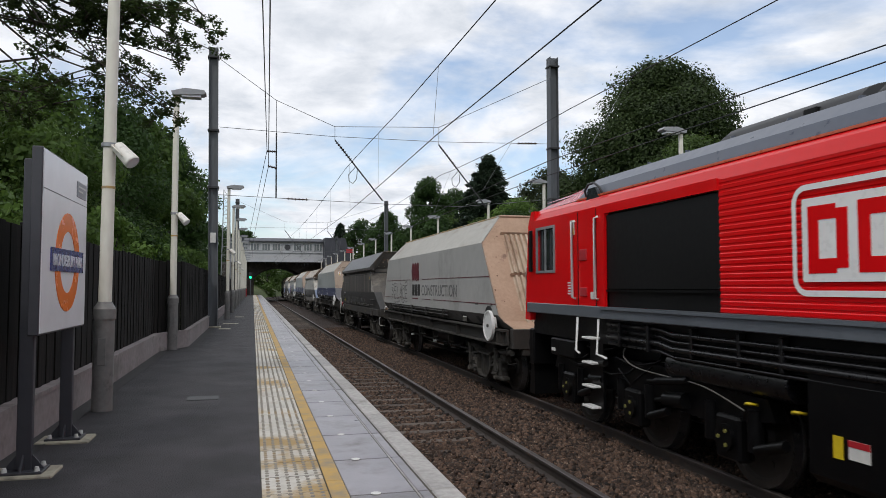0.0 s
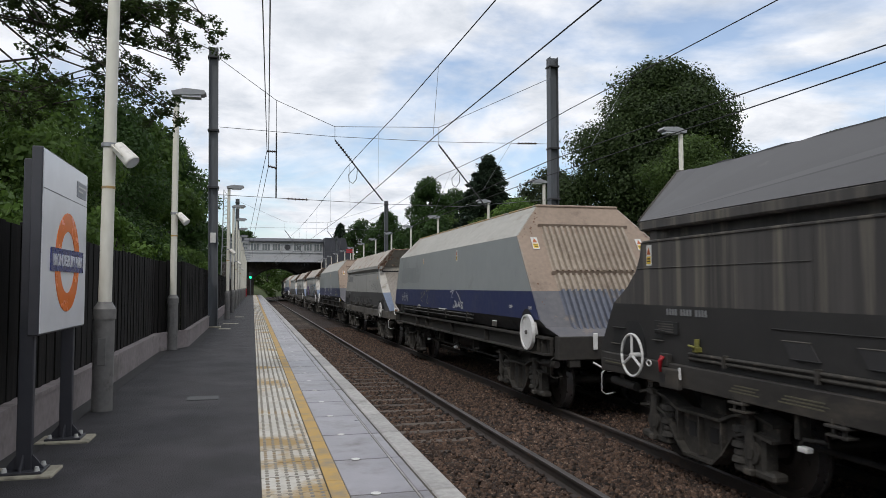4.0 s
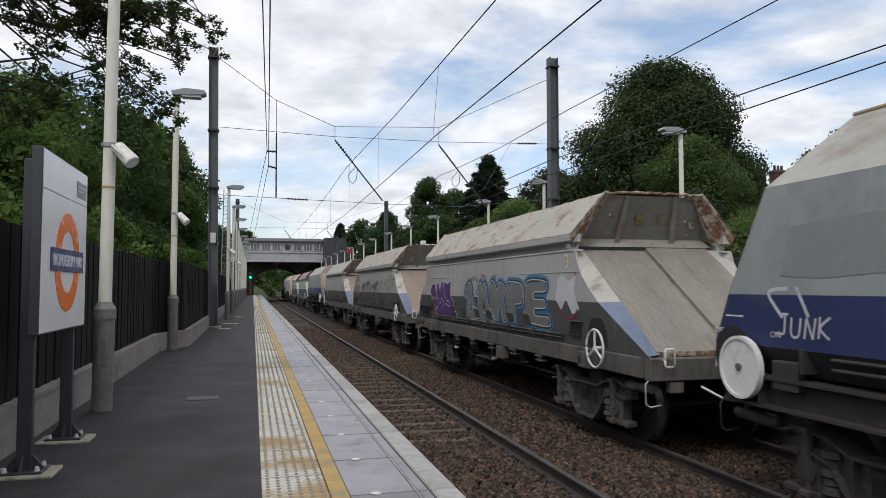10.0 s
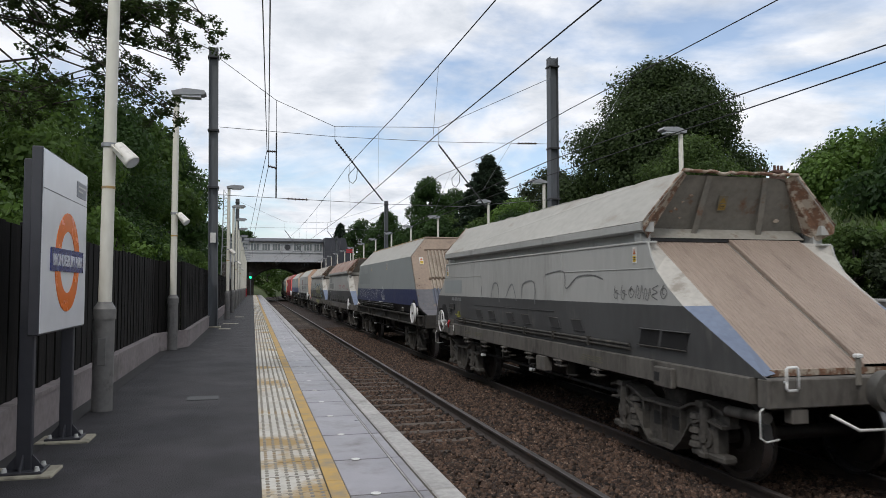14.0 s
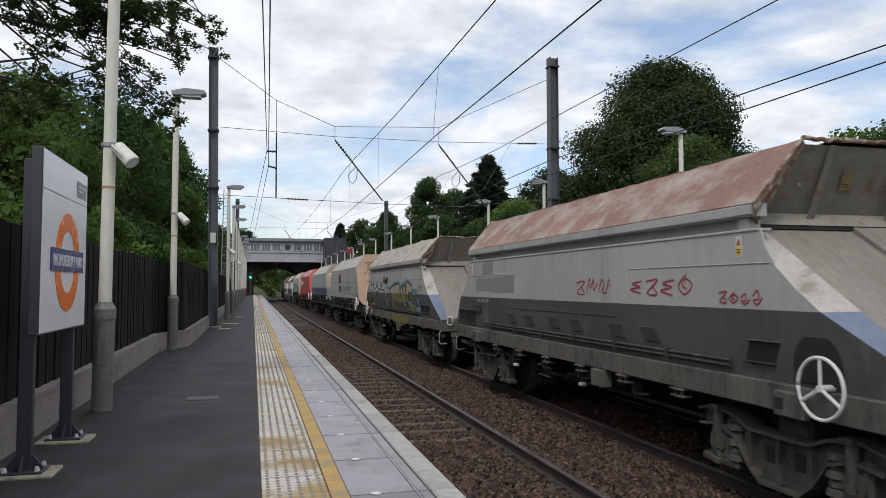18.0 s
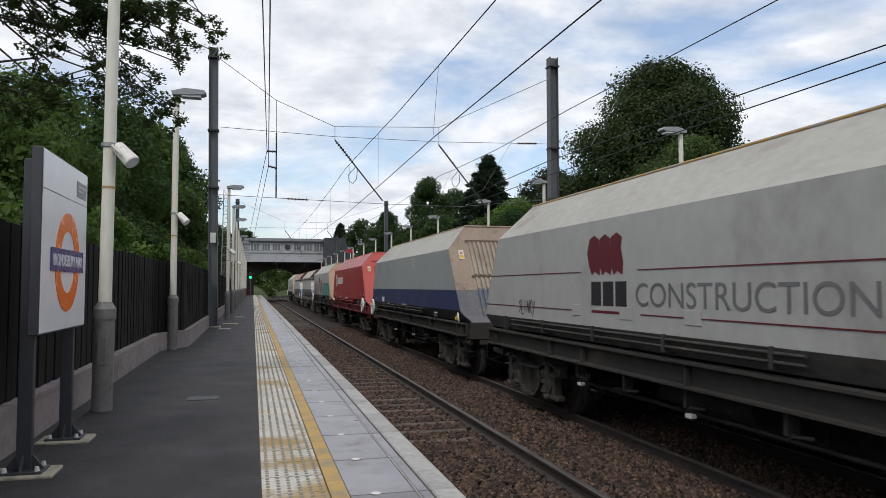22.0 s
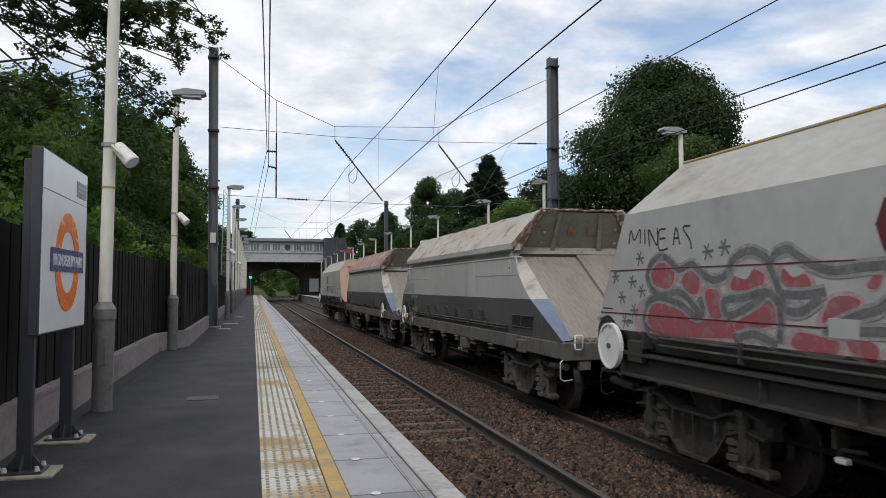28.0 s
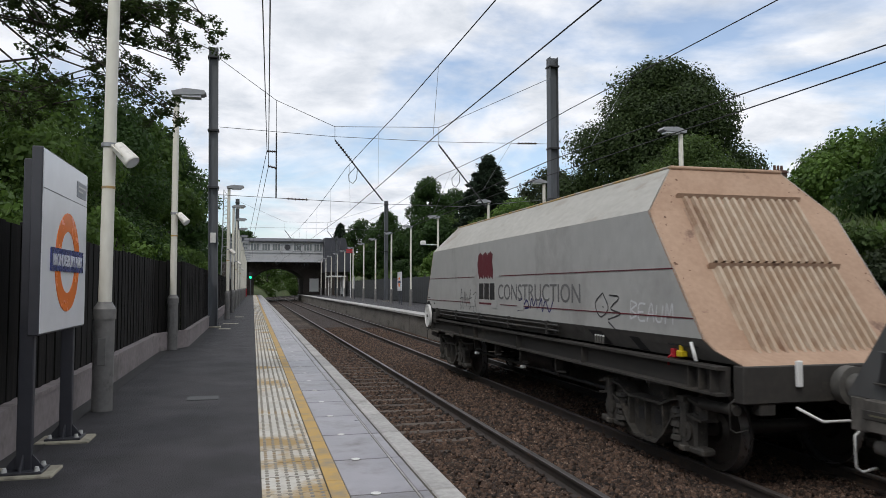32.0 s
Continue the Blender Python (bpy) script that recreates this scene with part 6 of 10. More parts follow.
    for i in range(6):
        y = 3.2 + i * 1.25
        part("pipe_clip", Geo().box(b_side_x(1.44) - 0.06, b_side_x(1.44), y + 0.4, y + 0.44, 1.25, 1.37), BOGIE, w)
        part("sole_bracket", Geo().cbox(-1.36, -1.20, y + 0.1, y + 0.34, 0.925, 0.95, 0.006).cyl((-1.31, y + 0.16, 0.84), (-1.31, y + 0.16, 0.99), 0.022, n=6).cyl((-1.31, y + 0.28, 0.84), (-1.31, y + 0.28, 0.99), 0.022, n=6).cbox(-1.34, -1.22, y + 0.1, y + 0.34, 0.85, 0.875, 0.006), sole, w)
    for y in (4.05, 4.87, 6.12, 6.92, 8.0, 8.85):
        zt, zb_ = 1.575, 1.425
        xt, xb = b_side_x(zt), b_side_x(zb_)
        hc = part("hatch_cover", plate([(xt - 0.010, y - 0.12, zt), (xt - 0.010, y + 0.22, zt), (xb - 0.010, y + 0.12, zb_), (xb - 0.010, y - 0.22, zb_)], (0.012, 0, 0)), HATCH_M, w, "dark slanted hatch cover")
        part("upper_edge", Geo().cbox(xt - 0.015, xt + 0.01, y - 0.13, y + 0.225, zt - 0.003, zt + 0.005, 0.002), SOLE_B, hc, "thin pale edge")
        part("lower_edge", Geo().cbox(xb - 0.016, xb + 0.01, y - 0.23, y + 0.125, zb_ - 0.007, zb_ + 0.002, 0.002), BLACK, hc)
    part("seam_bead", Geo().cbox(b_side_x(1.672) - 0.006, b_side_x(1.672) + 0.01, 4.9, 9.2, 1.669, 1.676, 0.002), lower, w)
    bays = [(1.90, 2.30, 1.36, 1.55)] + ([(12.00, 12.28, 1.33, 1.53), (11.06, 11.24, 1.44, 1.55)] if wheel_rear else [(11.98, 12.36, 1.33, 1.56), (11.55, 11.92, 1.30, 1.55), (11.16, 11.52, 1.28, 1.55)])
    if not wheel_front:
        bays += [(1.30, 1.82, 1.36, 1.55)]
    # no real hollow: each bay's shade is a flat black patch on the side
    for ya, yb, za, zb in bays:
        ww = [(b_side_x(z) - 0.004, y, z) for y, z in ((ya, za), (yb, za), (yb - 0.08, zb), (ya - 0.08, zb))]
        part("bay", Geo().add(ww, [(0, 1, 2, 3)]), BLACK, w, "flat black patch standing for a shaded bay")
        part("bay_sill", Geo().cbox(b_side_x(za) - 0.03, b_side_x(za), ya - 0.02, yb + 0.02, za - 0.012, za, 0.003), BOGIE, w)
        part("bay_hood", Geo().cbox(b_side_x(zb) - 0.035, b_side_x(zb), ya - 0.10, yb - 0.06, zb, zb + 0.010, 0.003), lower, w)
    for y in (1.62, B_LEN - 1.85):
        jb = part("jacking_block", Geo().cbox(-1.385, -1.32, y - 0.19, y + 0.19, 0.93, 1.15, 0.012), sole, w)
        # socket's inner shade as a black square on the block
        part("socket", Geo().box(-1.3865, -1.37, y + 0.06, y + 0.17, 0.99, 1.09), BLACK, jb, "black square standing for a shaded socket")
    for k, (ya, yb) in enumerate(((9.8, 9.36), (9.1, 8.5), (3.9, 3.2))):
        g = Geo()
        for j in range(3):
            g.box(-1.3275, -1.325, yb + 0.05 * ((j + k) % 2), ya - 0.04 * j, 1.035 + j * 0.03, 1.048 + j * 0.03)
        part("sole_print", g, SOLE_PRINT, w, "faded yellowish print on the solebar")
    for ya, yb in ((11.78, 12.46),):
        bd = part("owner_board", Geo().cbox(-1.333, -1.32, ya, yb, 1.05, 1.12, 0.004), SOLE, w, "narrow dark board")
        part("print", Geo().box(-1.3345, -1.332, ya + 0.06, yb - 0.06, 1.078, 1.092), SOLE_PRINT, bd, "faded yellowish print")
    for on, y, e in ((wheel_rear, 10.95, -1),):
        if on:
            part("cock_plate", Geo().cbox(-1.345, -1.28, y - 0.07, y + 0.10, 1.16, 1.30, 0.006), sole, w)
            part("red_handle", Geo().tube([(-1.36, y, 1.27), (-1.39, y, 1.22), (-1.39, y - 0.01, 1.10)], [0.03, 0.026, 0.016], n=8), RED_SIGN, w, "red brake handle")
            part("pull_ring", Geo().tube([(-1.38, y + e * -0.26 + 0.05 * math.cos(a * math.pi / 6), 1.17 + 0.032 * math.sin(a * math.pi / 6)) for a in range(13)] , 0.009, n=6), WHITE, w, "white pull ring")
            part("white_lever", plate([(-1.37, y + e * 0.36, 1.18), (-1.37, y + e * 0.36 + 0.03, 1.17), (-1.37, y + e * 0.36 + 0.04, 1.06), (-1.37, y + e * 0.36 - 0.01, 1.05)], (0.015, 0, 0)), WHITE, w, "white lever end")
            yt2 = y + e * 0.60
            part("tap", Geo().cbox(-1.35, -1.26, yt2 - 0.04, yt2 + 0.04, 1.36, 1.42, 0.01).cyl((-1.31, yt2, 1.42), (-1.31, yt2, 1.50), 0.028, n=10).cyl((-1.37, yt2 - 0.05, 1.42), (-1.37, yt2 + 0.06, 1.43), 0.013, n=8), SPRAY_OLIVE, w, "dull yellow brake cock")
    lv = part("data_plate", Geo().cbox(b_side_x(1.64) - 0.012, b_side_x(1.52), 10.72, 11.20, 1.52, 1.66, 0.003), BLACK, w, "black data plate")
    g = Geo()
    for k in range(4):
        g.box(b_side_x(1.64) - 0.014, b_side_x(1.64) - 0.0125, 10.80, 11.14 - 0.03 * (k % 2), 1.54 + k * 0.028, 1.552 + k * 0.028)
    part("print", g, SOLE_B, lv, "unreadable small print")
    for k in range(14):
        if k not in (4, 9):
            y = 10.94 - k * 0.056
            part("number_bar", Geo().box(b_side_x(1.75) - 0.004, b_side_x(1.75) + 0.01, y - 0.036, y, 1.735, 1.805), SPRAY_SILVER, w, "small white bar on the dark band")
    for ya, yb in ((8.68, B_LEN - 1.06), (1.9, 4.5)):
        part("weld_seam", Geo().cyl((-1.308, ya, 2.27), (-1.308, yb, 2.27), 0.006, n=6), upper, w)
    for y in (8.66, 4.55):
        part("weld_seam", Geo().cyl((-1.307, y, 1.86), (-1.307, y, 2.58), 0.005, n=6), upper, w)
    part("side_box", Geo().cbox(-1.36, -1.22, 5.15, 5.5, 0.72, 0.95, 0.012), sole, w)
    mk = part("end_marker", Geo().cbox(-0.32, -0.27, -0.04, 0.0, 1.12, 1.38, 0.008), TRAY, w)
    part("marker_cap", Geo().cbox(-0.335, -0.255, -0.05, 0.01, 1.38, 1.42, 0.008), WHITE, mk, "white painted cap")
    warning_plate(w, 2.34, 2.44, -1.306, 0.20)
    warning_plate(w, B_LEN - 1.35, 2.42, -1.306, 0.24)
    for on, y in ((wheel_front, 1.22), (wheel_rear, B_LEN - 1.08)):
        if on:
            g = Geo()
            n = 32
            pts = [(-1.40, y + 0.25 * math.cos(2 * math.pi * i / n), 1.23 + 0.25 * math.sin(2 * math.pi * i / n)) for i in range(n + 1)]
            g.tube(pts, 0.017, n=6)
            for k in range(3):
                a = math.pi / 2 + 2 * math.pi * k / 3
                g.cyl((-1.40, y, 1.23), (-1.40, y + 0.25 * math.cos(a), 1.23 + 0.25 * math.sin(a)), 0.016, n=6)
            g.cyl((-1.42, y, 1.23), (-1.2, y, 1.23), 0.03, n=8)
            part("handwheel", g, WHITE_DISC, w, "white spoked brake handwheel")
            arch = [(y + 0.16 + 0.27 * math.cos(math.pi * k / 12), 1.40 + 0.26 * math.sin(math.pi * k / 12)) for k in range(13)]
            # recess shade painted as a black arch, proud of the side
            part("wheel_recess", Geo().prism(arch + [(y - 0.11, 1.24), (y + 0.43, 1.24)], 0, b_side_x(1.5) - 0.003, -1.20), BLACK, w, "black arched plate standing for the shaded recess behind the handwheel")
    return w


def locomotive():
    w = thing("locomotive", "glossy red six-axle diesel locomotive with grey roof", "locomotive")
    L = 21.3
    hw = 1.32
    # body sides, with the ribbed middle
    for s in (-1, 1):
        x0, x1 = sorted((s * hw, s * (hw - 0.06)))
        # cab side with its window cut out
        ou = [(-2.9, 1.79), (-0.22, 1.79), (-0.22, 3.14), (-2.9, 3.14)]
        inn = [(-1.27, 2.30), (-0.56, 2.30), (-0.56, 2.98), (-1.27, 2.98)]
        g = Geo().add([(x, y, z) for x in (x0, x1) for ring in (ou, inn) for y, z in ring],
                      [(k, (k + 1) % 4, 4 + (k + 1) % 4, 4 + k) for k in range(4)] + [(8 + k, 12 + k, 12 + (k + 1) % 4, 8 + (k + 1) % 4) for k in range(4)] +
                      [(k, 8 + k, 8 + (k + 1) % 4, (k + 1) % 4) for k in range(4)] + [(4 + k, 4 + (k + 1) % 4, 12 + (k + 1) % 4, 12 + k) for k in range(4)])
        cs = part("cab_side", g, LOCO_RED, w)
        win = part("cab_window", Geo().box(s * 1.27 - 0.01, s * 1.27 + 0.01, -1.27, -0.56, 2.30, 2.98), GLASS, w, "dark cab side window")
        g = Geo()
        for ya, yb, za, zb in ((-1.30, -1.25, 2.27, 3.01), (-0.58, -0.53, 2.27, 3.01), (-1.30, -0.53, 2.27, 2.31), (-1.30, -0.53, 2.97, 3.01), (-0.93, -0.90, 2.30, 2.98)):
            g.box(s * 1.325 - 0.012, s * 1.325 + 0.012, ya, yb, za, zb)
        part("window_frame", g, STEEL_GREY, win)
        g = Geo()
        g.box(s * hw - 0.02, s * hw + 0.02, -5.45, -2.9, 3.02, 3.14)
        g.box(s * hw - 0.02, s * hw + 0.02, -2.98, -2.9, 1.79, 3.02)
        part("body_side", g, LOCO_RED, w)
        g = Geo()
        prof = []
        z = 1.79
        while z < 3.10:
            prof += [(z, 0.0), (z + 0.010, 0.008), (z + 0.044, 0.008), (z + 0.054, 0.0)]
            z += 0.068
        for (za, da), (zb, db) in zip(prof, prof[1:]):
            g.add([(s * (hw + da - 0.01), -5.45, za), (s * (hw + da - 0.01), -18.5, za), (s * (hw + db - 0.01), -18.5, zb), (s * (hw + db - 0.01), -5.45, zb)], [(0, 1, 2, 3)])
        part("ribbed_side", g, LOCO_RED, w, "red side with fine horizontal ribs")
        gr = part("radiator_grille", Geo().box(s * (hw - 0.05) - 0.01, s * (hw - 0.05) + 0.01, -5.45, -2.98, 1.79, 3.02), GRILLE, w, "black radiator grille")
        part("grille_mesh", Geo().cbox(*sorted((s * (hw - 0.03), s * (hw - 0.012))), -5.43, -3.0, 2.02, 3.0, 0.006), GRILLE, gr, "fine black mesh panel")
        part("grille_rail", Geo().box(*sorted((s * (hw - 0.03), s * (hw - 0.002))), -5.45, -2.98, 1.985, 2.015), LOCO_BLACK, gr)
        part("side_rear", Geo().box(s * hw - 0.02, s * hw + 0.02, -L + 0.3, -18.5, 1.79, 3.12), LOCO_RED, w)
        part("sole_band", Geo().cbox(s * 1.325 - 0.03, s * 1.325 + 0.03, -L + 0.2, -0.16, 1.63, 1.79, 0.01).box(s * 1.36 - 0.02, s * 1.36 + 0.02, -L + 1, -2.9, 1.75, 1.79), LOCO_SOLE, w, "grey band along the sole")
        # roof: red shoulder, grey slope, ridge
        g = Geo()
        pr = [(1.32, 3.12), (1.27, 3.25), (1.21, 3.31)]
        for (xa, za), (xb, zb) in zip(pr, pr[1:]):
            g.add([(s * xa, -L + 0.4, za), (s * xa, -0.28, za), (s * xb, -0.32, zb), (s * xb, -L + 0.4, zb)], [(0, 1, 2, 3)], 0, True)
        part("shoulder", g, LOCO_RED, w)
        part("orange_line", Geo().box(s * 1.222 - 0.008, s * 1.222 + 0.008, -L + 0.5, -1.9, 3.305, 3.33), LOCO_LINE, w)
        g = Geo()
        pr = [(1.21, 3.325), (1.16, 3.46), (0.98, 3.61), (0.70, 3.68)]
        for (xa, za), (xb, zb) in zip(pr, pr[1:]):
            g.add([(s * xa, -L + 2, za), (s * xa, -1.9, za), (s * xb, -2.1, zb), (s * xb, -L + 2, zb)], [(0, 1, 2, 3)], 0, True)
        part("roof_slope", g, LOCO_GREY, w, "grey curved roof side")
        g = Geo()
        prc = [(1.21, 3.31), (1.10, 3.43), (0.88, 3.56), (0.70, 3.64)]
        for (xa, za), (xb, zb) in zip(prc, prc[1:]):
            g.add([(s * xa, -1.9, za + 0.01), (s * xa, -0.34, za), (s * xb, -0.55 - (1.21 - xb), zb - 0.03), (s * xb, -2.1, zb + 0.03)], [(0, 1, 2, 3)], 0, True)
        part("cab_roof_side", g, LOCO_PINK_SHEEN, w, "red cab roof with a pinkish sky sheen in its colour")
        # handrails, steps, door furniture
        for y in (-2.05, -2.78):
            part("handrail", Geo().tube([(s * 1.33, y, 1.88), (s * 1.38, y, 1.90), (s * 1.38, y, 2.98), (s * 1.33, y, 3.0)], 0.018, n=8), LOCO_WHITE, w, "white handrail")
        g = Geo()
        g.box(s * 1.322 - 0.004, s * 1.322 + 0.004, -2.14, -2.125, 1.63, 3.12)
        g.box(s * 1.322 - 0.004, s * 1.322 + 0.004, -2.72, -2.705, 1.63, 3.12)
        part("door_gap", g, LOCO_BLACK, w)
        part("door_latch", Geo().cbox(s * 1.325 - 0.012, s * 1.325 + 0.012, -2.42, -2.2, 2.42, 2.58, 0.008).cbox(s * 1.325 - 0.012, s * 1.325 + 0.012, -2.42, -2.2, 1.92, 2.04, 0.008), RED_SIGN, w)
        pts = [(s * 1.18, -2.70 + 0.0, 3.28), (s * 1.24, -2.66, 3.42), (s * 1.24, -2.50, 3.50), (s * 1.24, -2.32, 3.50), (s * 1.24, -2.2, 3.42), (s * 1.18, -2.16, 3.28)]
        part("door_hood", Geo().tube(pts, 0.018, n=6), LOCO_TOP, w, "dark arched hood over the door")
        part("door_light", Geo().prism([(-2.64, 3.26), (-2.22, 3.26), (-2.30, 3.44), (-2.52, 3.44)], 0, *sorted((s * 1.20, s * 1.235))), GLASS, w)
        for y in (-2.12, -2.78):
            part("step_rail", Geo().tube([(s * 1.33, y, 1.62), (s * 1.36, y, 1.15), (s * 1.36, y - 0.28 if y < -2.5 else y + 0.0 - 0.12, 1.12)], 0.018, n=8), LOCO_WHITE, w, "white step rail")
        for i, z in enumerate((1.36, 1.02, 0.70, 0.42)):
            part("step", Geo().cbox(s * 1.28 - 0.07, s * 1.28 + 0.07, -2.60, -2.28, z - 0.03, z, 0.006), LOCO_WHITE, w, "white edged step")
        part("step_back", Geo().box(s * 1.18 - 0.02, s * 1.18 + 0.02, -2.64, -2.24, 0.35, 1.62), LOCO_BLACK, w)
        wp = part("warning_plate", Geo().box(s * 1.326 - 0.004, s * 1.326 + 0.004, -2.02, -1.88, 2.80, 3.02), STICK_W, w, "white and yellow warning sticker")
        part("symbol", Geo().box(s * 1.33 - 0.004, s * 1.33 + 0.004, -2.01, -1.89, 2.81, 2.90), STICK_Y, wp)
        dp = part("data_panel", Geo().box(s * 1.326 - 0.004, s * 1.326 + 0.004, -1.94, -1.78, 1.93, 2.13), LOCO_RED, w)
        g = Geo()
        for k in range(5):
            g.box(s * 1.331 - 0.002, s * 1.331 + 0.002, -1.93, -1.79, 1.94 + k * 0.04, 1.96 + k * 0.04)
        part("print", g, LOCO_WHITE, dp, "unreadable white print")
        part("notice", Geo().box(s * 1.326 - 0.004, s * 1.326 + 0.004, -2.66, -2.54, 1.88, 1.98), STICK_W, w)
        # emblem: plain frame and blocks, no letters
        g = Geo()
        y0, y1, z0, z1 = -7.88, -6.50, 1.97, 2.91
        t = 0.05
        xx = s * 1.332
        rr = 0.16
        def rounded(a, b, c, d, r):
            out = []
            for cx, cz, st in ((b - r, d - r, 0), (a + r, d - r, 90), (a + r, c + r, 180), (b - r, c + r, 270)):
                for k in range(6):
                    an = radians(st + k * 18)
                    out.append((cx + r * math.cos(an), cz + r * math.sin(an)))
            return out
        o, i_ = rounded(y0, y1, z0, z1, rr), rounded(y0 + t, y1 - t, z0 + t, z1 - t, rr - 0.05)
        n = len(o)
        g.add([(xx, a, b) for a, b in o] + [(xx, a, b) for a, b in i_], [(k, (k + 1) % n, n + (k + 1) % n, n + k) for k in range(n)])
        em = part("emblem_frame", g, LOCO_WHITE, w, "white rounded emblem frame")
        g = Geo()
        blob(g, rounded(y0 + 0.12, y1 - 0.12, z0 + 0.12, z1 - 0.12, 0.02), xx)
        part("emblem_field", g, LOCO_WHITE, em)
        g = Geo()
        for ya, yb in ((-7.12, -6.69), (-7.68, -7.22)):
            xa, xb = xx + s * 0.002 - 0.002, xx + s * 0.002 + 0.002
            g.box(xa, xb, yb - 0.12, yb, 2.16, 2.72)
            g.box(xa, xb, ya, ya + 0.12, 2.20, 2.68)
            g.box(xa, xb, ya + 0.12, yb - 0.12, 2.60, 2.72)
            g.box(xa, xb, ya + 0.12, yb - 0.12, 2.16, 2.28)
        part("emblem_shape", g, LOCO_RED, em, "plain red block shapes")
    # cab end
    g = Geo()
    g.prism([(-0.22, 1.5), (0.0, 1.5), (-0.16, 3.10), (-0.30, 3.30), (-0.45, 3.30)], 0, -1.32, 1.32)
    part("cab_end", g, LOCO_RED, w)
    g = Geo()
    for x0, x1 in ((-1.05, -0.12), (0.12, 1.05)):
        g.add([(x0, -0.055, 2.36), (x1, -0.055, 2.36), (x1, -0.125, 3.0), (x0, -0.125, 3.0)], [(0, 1, 2, 3)])
    part("windscreen", g, GLASS, w, "dark cab windscreens")
    part("end_handrail", Geo().tube([(-1.27, 0.0, 2.40), (-1.27, 0.06, 2.38), (-1.27, 0.08, 1.85), (-1.27, 0.02, 1.80)], 0.018), LOCO_WHITE, w)
    part("mirror", Geo().cbox(-1.40, -1.36, -0.46, -0.36, 2.30, 2.98, 0.008), LOCO_BLACK, w, "black cab mirror")
    part("cab_interior", Geo().box(-1.1, 1.1, -2.0, -1.9, 1.79, 3.1).cbox(-0.9, -0.5, -1.5, -1.15, 1.8, 2.75, 0.04), CAB_IN, w)
    g = Geo()
    g.add([(-0.7, -0.8, 3.60), (0.7, -0.8, 3.60), (0.7, -2.1, 3.67), (-0.7, -2.1, 3.67)], [(0, 1, 2, 3)])
    part("cab_roof", g, LOCO_PINK_SHEEN, w)
    part("roof_top", Geo().box(-0.7, 0.7, -L + 2, -2.1, 3.55, 3.685), LOCO_TOP, w, "dark flat roof top")
    for ya, yb, rise, half in ((-6.6, -4.3, 0.25, 0.67), (-9.6, -6.65, 0.38, 0.68), (-12.6, -9.65, 0.38, 0.68), (-15.6, -12.65, 0.38, 0.68)):
        arc = [(-half * math.cos(math.pi * k / 12), 3.66 + rise * math.sin(math.pi * k / 12) ** 0.7) for k in range(13)]
        lowarc = [(x * 0.9, 3.66 + (z - 3.66) * 0.35) for x, z in arc]
        g = Geo()
        rows = [(lowarc, yb), (arc, yb - 0.35), (arc, ya)]
        vs = [(x, y, z) for prof, y in rows for x, z in prof]
        g.add(vs, [(r * 13 + k, r * 13 + k + 1, (r + 1) * 13 + k + 1, (r + 1) * 13 + k) for r in range(2) for k in range(12)], 0, True)
        g.add(vs[:13], [tuple(range(13))]).add(vs[26:], [tuple(range(13))])
        rh = part("roof_housing", g, LOCO_TOP, w, "dark rounded roof housing")
        part("housing_clamp", Geo().cbox(-half - 0.03, -half + 0.08, ya + 0.5, ya + 0.68, 3.68, 3.76, 0.01), LOCO_BLACK, rh)
    for i in range(9):
        part("lifting_lug", Geo().cyl((-0.66, -3.0 - i * 0.9, 3.66), (-0.66, -3.0 - i * 0.9, 3.73), 0.03, n=8), LOCO_GREY, w)
    # under the floor
    part("underframe", Geo().box(-1.22, 1.22, -L + 0.3, -0.15, 1.28, 1.63), LOCO_BLACK, w)
    for z, r_, x in ((1.56, 0.028, 1.25), (1.48, 0.02, 1.245), (1.40, 0.034, 1.255), (1.31, 0.018, 1.245)):
        for s in (-1, 1):
            part("underfloor_pipe", Geo().tube([(s * x, -2.9, z), (s * x, -4.2, z - 0.01), (s * (x + 0.02), -4.5, z - 0.05), (s * (x + 0.02), -6.2, z - 0.05), (s * x, -L + 3, z - 0.03)], r_, n=8), LOCO_PIPE, w)
    for y in (-3.3, -4.0, -4.9, -5.7, -6.3):
        part("pipe_clip", Geo().cbox(-1.30, -1.22, y, y + 0.05, 1.28, 1.60, 0.008), LOCO_PIPE, w)
    part("main_reservoir", Geo().cyl((-1.10, -6.3, 1.16), (-1.10, -4.3, 1.16), 0.16, n=18), LOCO_PIPE, w, "glossy black air cylinder")
    part("fuel_tank", Geo().cbox(-1.28, 1.28, -14.2, -6.5, 0.42, 1.45, 0.08), LOCO_BLACK, w, "black fuel tank")
    fl = part("label_plate", Geo().box(-1.292, -1.284, -6.96, -6.86, 0.68, 0.86), LOCO_YEL, w, "yellow and white labels")
    part("label_white", Geo().box(-1.292, -1.284, -7.23, -7.02, 0.70, 0.85), STICK_W, fl)
    part("label_red", Geo().box(-1.295, -1.285, -7.23, -7.02, 0.80, 0.85), RED_SIGN, fl)
    part("buffer_beam", Geo().cbox(-1.25, 1.25, -0.2, 0.0, 0.75, 1.35, 0.02), LOCO_BLACK, w)
    for s in (-1, 1):
        part("buffer", Geo().cyl((s * 0.87, 0, 1.06), (s * 0.87, 0.36, 1.06), 0.11, n=14).cyl((s * 0.87, 0.36, 1.06), (s * 0.87, 0.42, 1.06), 0.23, n=20), LOCO_BLACK, w)
        part("plough", Geo().prism([(-0.12, 0.25), (0.12, 0.25), (0.05, 0.8), (-0.08, 0.8)], 0, *sorted((s * 0.5, s * 1.2))), LOCO_BLACK, w)
